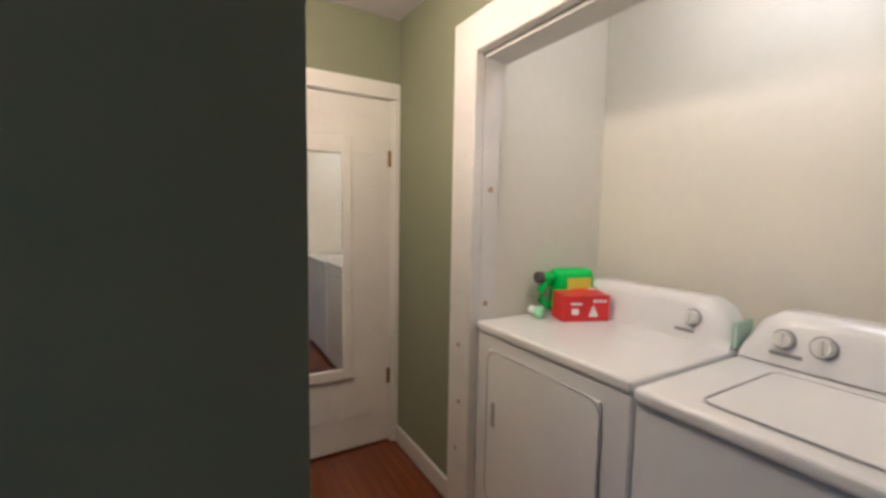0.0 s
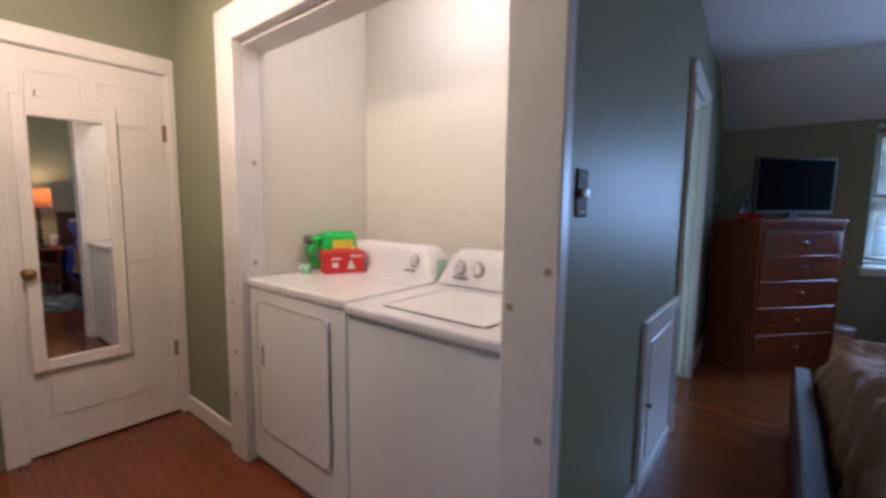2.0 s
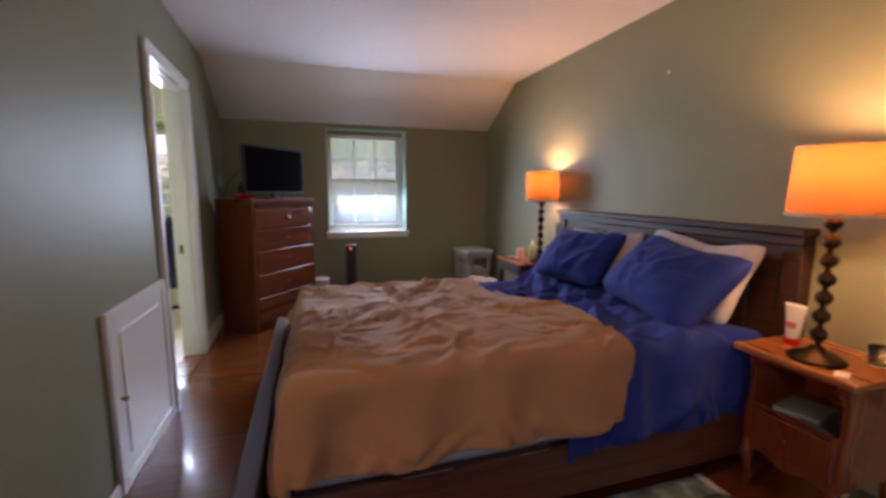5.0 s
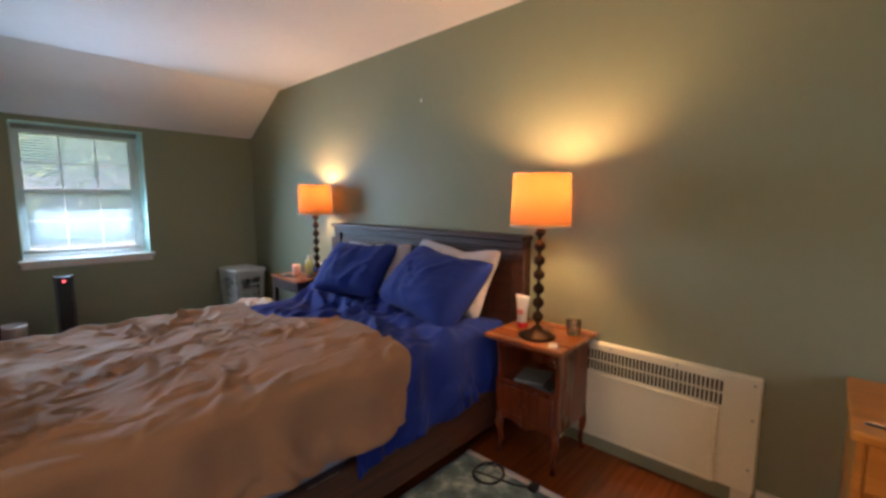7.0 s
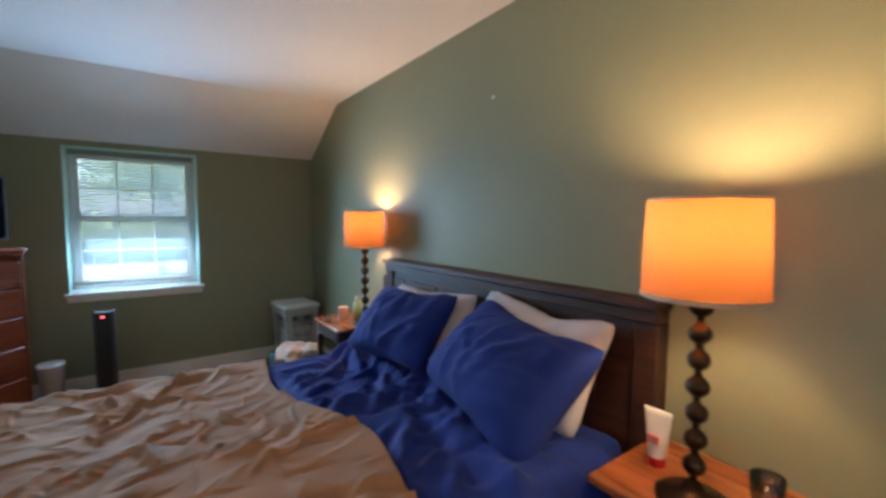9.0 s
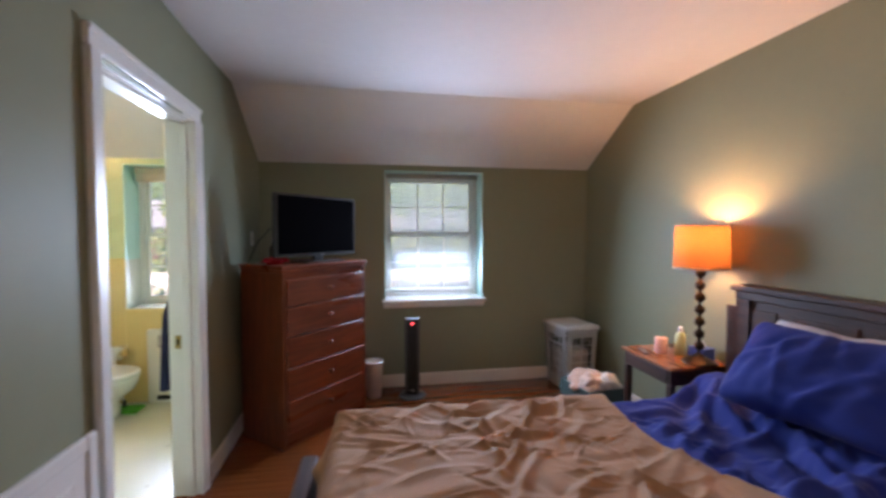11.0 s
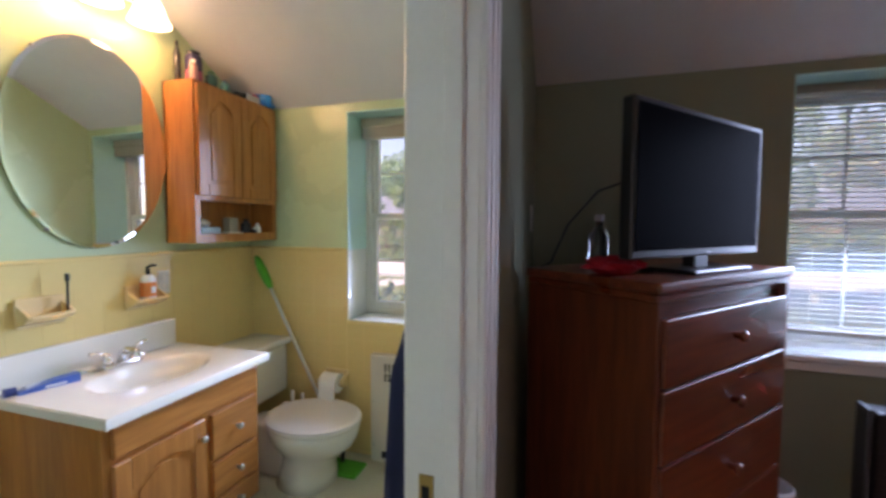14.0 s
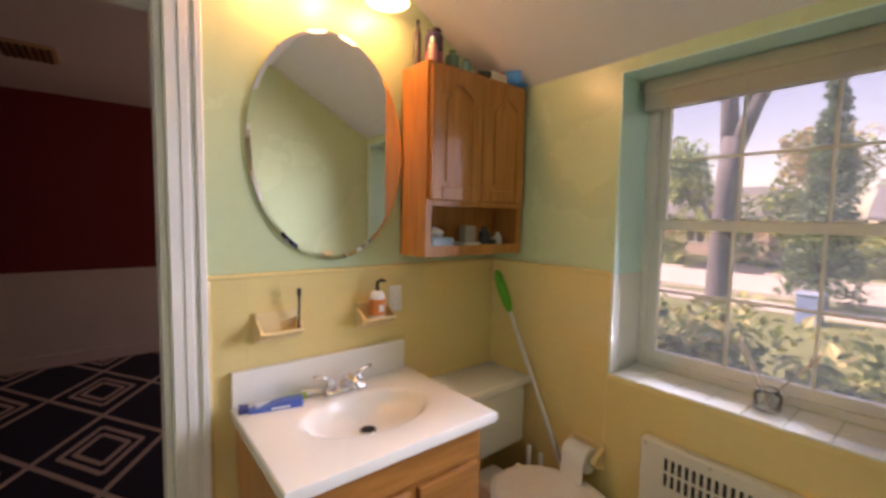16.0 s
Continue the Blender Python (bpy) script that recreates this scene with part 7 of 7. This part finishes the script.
structure("pavement", boxes((-60, 60, 17.5, 19.2, GZ, GZ + 0.02)), M_CONC, "pale concrete pavement in the sun", "pavement")
structure("road", boxes((-60, 60, 20.3, 27, GZ, GZ + 0.012)), M_CONC, "sunlit pale street", "road")
structure("driveway", prism("z", [(-9.5, 27), (-6.0, 27), (-7.5, 45), (-12, 45)], GZ, GZ + 0.02), M_ASPH, "dark asphalt driveway across the street", "driveway")
structure("kerb", boxes((-60, 60, 20.15, 20.3, GZ, GZ + 0.13), (-60, -9.5, 27, 27.15, GZ, GZ + 0.13), (-6, 60, 27, 27.15, GZ, GZ + 0.13)), M_CONC, "concrete kerb", "kerb")


def leaf_cloud(name, centres, n, size, cols, parent, seed, flat=0.6):
    """A crown of many small leaves scattered in clumps."""
    r = random.Random(seed)
    obs = []
    for ci, col in enumerate(cols):
        bm = bmesh.new()
        for _ in range(n // len(cols)):
            c, rad = r.choice(centres)
            while True:
                v = Vector((r.uniform(-1, 1), r.uniform(-1, 1), r.uniform(-1, 1)))
                if 0.2 < v.length < 1:
                    break
            p = Vector(c) + Vector((v.x * rad, v.y * rad, v.z * rad * flat))
            q = Euler((r.uniform(-0.9, 0.9), r.uniform(-0.9, 0.9), r.uniform(0, 6.3))).to_matrix()
            s = size * r.uniform(0.6, 1.4)
            pts = [p + q @ Vector(a) * s for a in ((-0.5, 0, 0), (0, -0.28, 0.06), (0.55, 0, -0.05), (0, 0.28, 0.06))]
            bm.faces.new([bm.verts.new(a) for a in pts])
        m, nt, b = node_mat(name + "_leaf")
        b.inputs["Roughness"].default_value = 0.55
        N, L = nt.nodes.new, nt.links.new
        ge, hs_, rg_ = N("ShaderNodeNewGeometry"), N("ShaderNodeHueSaturation"), N("ShaderNodeMapRange")
        rg_.inputs["To Min"].default_value, rg_.inputs["To Max"].default_value = 0.55, 1.5
        hs_.inputs["Color"].default_value = (*col, 1)
        L(ge.outputs["Random Per Island"], rg_.inputs["Value"])
        L(rg_.outputs[0], hs_.inputs["Value"])
        L(hs_.outputs[0], b.inputs["Base Color"])
        tl, mx = N("ShaderNodeBsdfTranslucent"), N("ShaderNodeMixShader")
        L(hs_.outputs[0], tl.inputs["Color"])
        mx.inputs[0].default_value = 0.45
        L(b.outputs[0], mx.inputs[1]), L(tl.outputs[0], mx.inputs[2])
        L(mx.outputs[0], nt.nodes["Material Output"].inputs["Surface"])
        o = part("foliage", bm, m, parent)
        o["kind"] = "stuff"
        obs.append(o)
    return obs


def limb(bm, p, d, r, ln, depth, rr, tips):
    pts, rad = [Vector(p)], [r]
    cur = Vector(p)
    dirv = Vector(d).normalized()
    for i in range(5):
        dirv = (dirv + Vector((rr.uniform(-0.16, 0.16), rr.uniform(-0.16, 0.16), rr.uniform(-0.03, 0.10)))).normalized()
        cur = cur + dirv * ln / 5
        pts.append(cur.copy())
        rad.append(r * (1 - 0.12 * (i + 1)))
    tube(pts, rad, 9 if r > 0.08 else 6, bm)
    if depth == 0:
        tips.append(cur.copy())
        return
    for k in range(3 if depth > 1 else 2):
        a = rr.uniform(0, 6.3)
        side = Vector((math.cos(a), math.sin(a), rr.uniform(0.2, 0.8)))
        limb(bm, pts[rr.choice((3, 4, 5))], dirv * 0.8 + side * 0.75, rad[-1] * rr.uniform(0.5, 0.75), ln * rr.uniform(0.55, 0.8), depth - 1, rr, tips)


def tree(x, y, r, h, label, seed, leaves, size, cols, lean_=(0, 0, 1), clump=1.0):
    rr = random.Random(seed)
    t = thing("tree", label, "tree", (x, y, GZ), group="garden trees")
    bm, tips = bmesh.new(), []
    limb(bm, (0, 0, -0.1), lean_, r, h, 3, rr, tips)
    part("trunk", bm, M_BARK, t, smooth=True)
    if leaves:
        leaf_cloud("tree", [(p, clump * rr.uniform(0.6, 1.3)) for p in tips], leaves, size, cols, t, seed, 0.8)
    return t


GREENS = [(0.24, 0.38, 0.16), (0.36, 0.46, 0.22), (0.18, 0.30, 0.14)]
AUT = [(0.44, 0.42, 0.20), (0.26, 0.34, 0.14), (0.46, 0.32, 0.20)]
# tall tree seen through the bathroom window
bt = thing("tree", "tall grey-barked street tree with forked trunk", "tree", (-2.76, 10.9, GZ), group="garden trees")
bm = bmesh.new()
tube([(0, 0, -0.1), (0.02, 0, 0.6), (0.03, 0.02, 1.8), (0.07, 0, 2.9), (0.12, 0, 3.7)], [0.23, 0.175, 0.16, 0.155, 0.16], 12, bm)
tube([(0.08, 0, 3.55), (0.02, 0.05, 4.3), (-0.04, 0.1, 5.2), (-0.2, 0.1, 6.4), (-0.4, 0, 8.0)], [0.13, 0.115, 0.10, 0.09, 0.06], 10, bm)
tube([(0.16, 0, 3.55), (0.40, 0, 4.2), (0.72, 0, 4.8), (0.94, -0.1, 5.5), (1.2, -0.2, 7.5)], [0.12, 0.10, 0.09, 0.08, 0.05], 10, bm)
tube([(0.30, 0, 4.0), (0.32, -0.1, 4.6), (0.52, -0.2, 5.3), (0.55, -0.2, 6.5)], [0.07, 0.055, 0.045, 0.03], 8, bm)
tube([(0.02, 0, 4.2), (-0.3, 0.1, 4.8), (-0.9, 0.1, 5.2), (-1.5, 0, 5.9)], [0.07, 0.06, 0.045, 0.03], 8, bm)
tube([(0.05, 0, 2.2), (-0.25, 0, 2.7), (-0.55, 0.1, 2.9)], [0.04, 0.03, 0.015], 7, bm)
part("trunk", bm, M_BARK, bt, smooth=True)
leaf_cloud("tree", [((-0.5, 0.1, 2.9), 0.35), ((-1.3, 0, 5.9), 0.8), ((0.2, 0, 8.2), 1.5), ((1.4, 0, 7.7), 1.3), ((-0.6, 0, 7.2), 1.2)], 1500, 0.13, [(0.25, 0.32, 0.10), (0.16, 0.24, 0.08)], bt, 4, 0.8)
# garden in front of the bedroom window
tree(2.3, 11.6, 0.07, 2.3, "leafy yellow-green garden tree before the window", 11, 1300, 0.17, [(0.34, 0.46, 0.20), (0.48, 0.54, 0.26), (0.26, 0.40, 0.20)], (0, 0, 1), 1.3)
tree(2.0, 17.0, 0.12, 2.6, "leafy garden tree near the pavement", 21, 2000, 0.26, GREENS, (0, 0, 1), 1.6)
tree(5.5, 16.5, 0.12, 2.6, "leafy tree beside the sunlit street", 23, 1700, 0.28, GREENS, (0, 0, 1), 1.7)
for i, (x, y) in enumerate(((-16, 46), (-9, 52), (3, 50), (10, 46), (17, 50), (24, 48), (-24, 50), (-32, 46))):
    tree(x, y, 0.3, 4.4, "leafy tree across the street", 40 + i, 2600, 0.55, AUT if i % 2 else GREENS, (0, 0, 1), 2.4)

# conifer
co = thing("conifer", "tall dark green pointed conifer across the lawn", "tree", (-2.75, 19.0, GZ))
part("trunk", tube([(0, 0, 0), (0, 0, 7.3)], [0.16, 0.02], 10), M_BARK, co)
rr_ = random.Random(9)
cc = []
for i in range(70):
    f = i / 69
    z = 0.5 + 6.7 * f
    w = 0.92 * (1 - f) + 0.05
    for _ in range(3):
        a = rr_.uniform(0, 6.3)
        cc.append(((math.cos(a) * w * 0.6, math.sin(a) * w * 0.6, z + rr_.uniform(-0.15, 0.15)), w * 0.5 + 0.05))
leaf_cloud("conifer", cc, 9000, 0.16, [(0.07, 0.14, 0.09), (0.14, 0.23, 0.12)], co, 9, 0.7)

# hedge under the windows
hg = thing("hedge", "broad sunlit laurel hedge outside the windows", "hedge", (0, 0, GZ))
hc = []
for i in range(170):
    hc.append(((rr_.uniform(-5.5, 4.5), rr_.uniform(6.6, 8.6), rr_.uniform(0.35, 1.38)), rr_.uniform(0.25, 0.45)))
leaf_cloud("hedge", hc, 15000, 0.13, [(0.30, 0.34, 0.11), (0.16, 0.24, 0.06), (0.08, 0.15, 0.05), (0.50, 0.48, 0.24)], hg, 31, 0.8)
part("stems", boxes(*[(-5.4 + i * 0.33, -5.37 + i * 0.33, 7.5, 7.53, 0, 1.2) for i in range(30)]), M_BARK, hg)

sg = thing("shrubbery", "pale green shrubs and small trees across the street", "shrubs", (0, 0, GZ))
sc_ = []
for i in range(150):
    x = rr_.uniform(-26, 30)
    sc_.append(((x, rr_.uniform(29, 35), rr_.uniform(0.3, 4.0 if x < -4 else 1.5)), rr_.uniform(0.8, 1.5)))
leaf_cloud("shrub", sc_, 15000, 0.42, [(0.26, 0.34, 0.10), (0.14, 0.22, 0.07), (0.42, 0.44, 0.18), (0.10, 0.17, 0.08)], sg, 77, 0.9)
bn = thing("recycling_bin", "blue plastic bin standing by the street", "bin", (-2.55, 16.6, GZ))
part("bin_body", prism("z", [(-0.24, -0.24), (0.24, -0.24), (0.24, 0.24), (-0.24, 0.24)], 0, 0.70), mat("blue_bin_plastic", (0.16, 0.27, 0.48), 0.45), bn)
part("lid", boxes((-0.27, 0.27, -0.28, 0.27, 0.70, 0.76), bevel=0.02), mat("pale_blue_bin_lid", (0.30, 0.42, 0.62), 0.5), bn)


def far_house(x, y, w, d, h, wallcol, label, seed):
    hs2 = thing("house", label, "house", (x, y, GZ), group="houses across the street")
    part("wall", boxes((-w / 2, w / 2, 0, d, 0, h)), mat("house_wall", wallcol, 0.85, var=0.2, scale=2), hs2)
    part("roof", prism("x", [(-0.5, h - 0.05), (d / 2, h + 2.3), (d + 0.5, h - 0.05), (d + 0.5, h - 0.2), (-0.5, h - 0.2)], -w / 2 - 0.4, w / 2 + 0.4), mat("shingle_roof", (0.17, 0.18, 0.20), 0.9, var=0.3, scale=6), hs2)
    for i in range(4):
        xw = -w / 2 + w * (i + 0.5) / 4
        if i == 1:
            part("door", boxes((xw - 0.5, xw + 0.5, -0.06, 0.02, 0, 2.1)), M_RED, hs2)
            continue
        wn_ = part("window", boxes((xw - 0.7, xw + 0.7, -0.05, 0.02, 0.9, 2.2)), M_TRIM, hs2)
        part("pane", boxes((xw - 0.62, xw - 0.04, -0.06, -0.045, 0.98, 2.12), (xw + 0.04, xw + 0.62, -0.06, -0.045, 0.98, 2.12)), mat("dark_window", (0.03, 0.04, 0.05), 0.1), wn_)
    return hs2


far_house(-14.5, 38, 12, 8, 2.9, (0.42, 0.34, 0.30), "low pale house with a shingle roof", 1)
far_house(3.4, 36, 13.4, 8, 2.9, (0.28, 0.29, 0.33), "low pale house with a shingle roof", 2)
far_house(24.0, 38, 13, 8, 2.9, (0.30, 0.15, 0.11), "low brick house with a shingle roof", 3)

# ---- floorboards ----
floor = structure("floor", boxes((XB, XE, YS, YN, -0.02, -0.012)), M_GAP, "red-brown polished strip-oak floor", "floor")
BW = 0.0572
rng_f = random.Random(5)
board_meshes = [mesh_of("floorboard", boxes((0.0003, ln - 0.0003, 0.00025, BW - 0.00025, -0.012, 0.0), bevel=0.0007), M_FLOOR) for ln in (0.78, 1.05, 1.38)]
rest = bmesh.new()
count = 0
j = 0
y = YS
while y < YN:
    x0 = XD if 0.03 - BW < y < 0.99 else (-0.464 if y < 0.03 else XB)
    x = x0 - rng_f.random() * 0.6
    while x < XE:
        i = rng_f.randrange(3)
        ln = (0.78, 1.05, 1.38)[i]
        if y > -0.1 and x < 0.62 and count < 290:
            o = new("floorboard", board_meshes[i])
            o.parent = floor
            o.location = (x, y, rng_f.uniform(-0.0004, 0.0004))
            count += 1
        else:
            vs = [rest.verts.new(p) for p in ((x + 0.0003, y + 0.0003, 0), (x + ln - 0.0003, y + 0.0003, 0), (x + ln - 0.0003, y + BW - 0.0003, 0), (x + 0.0003, y + BW - 0.0003, 0))]
            rest.faces.new(vs)
        x += ln
    y += BW
tagged(part("floorboards", rest, M_FLOOR_FAR, floor), kind="stuff")
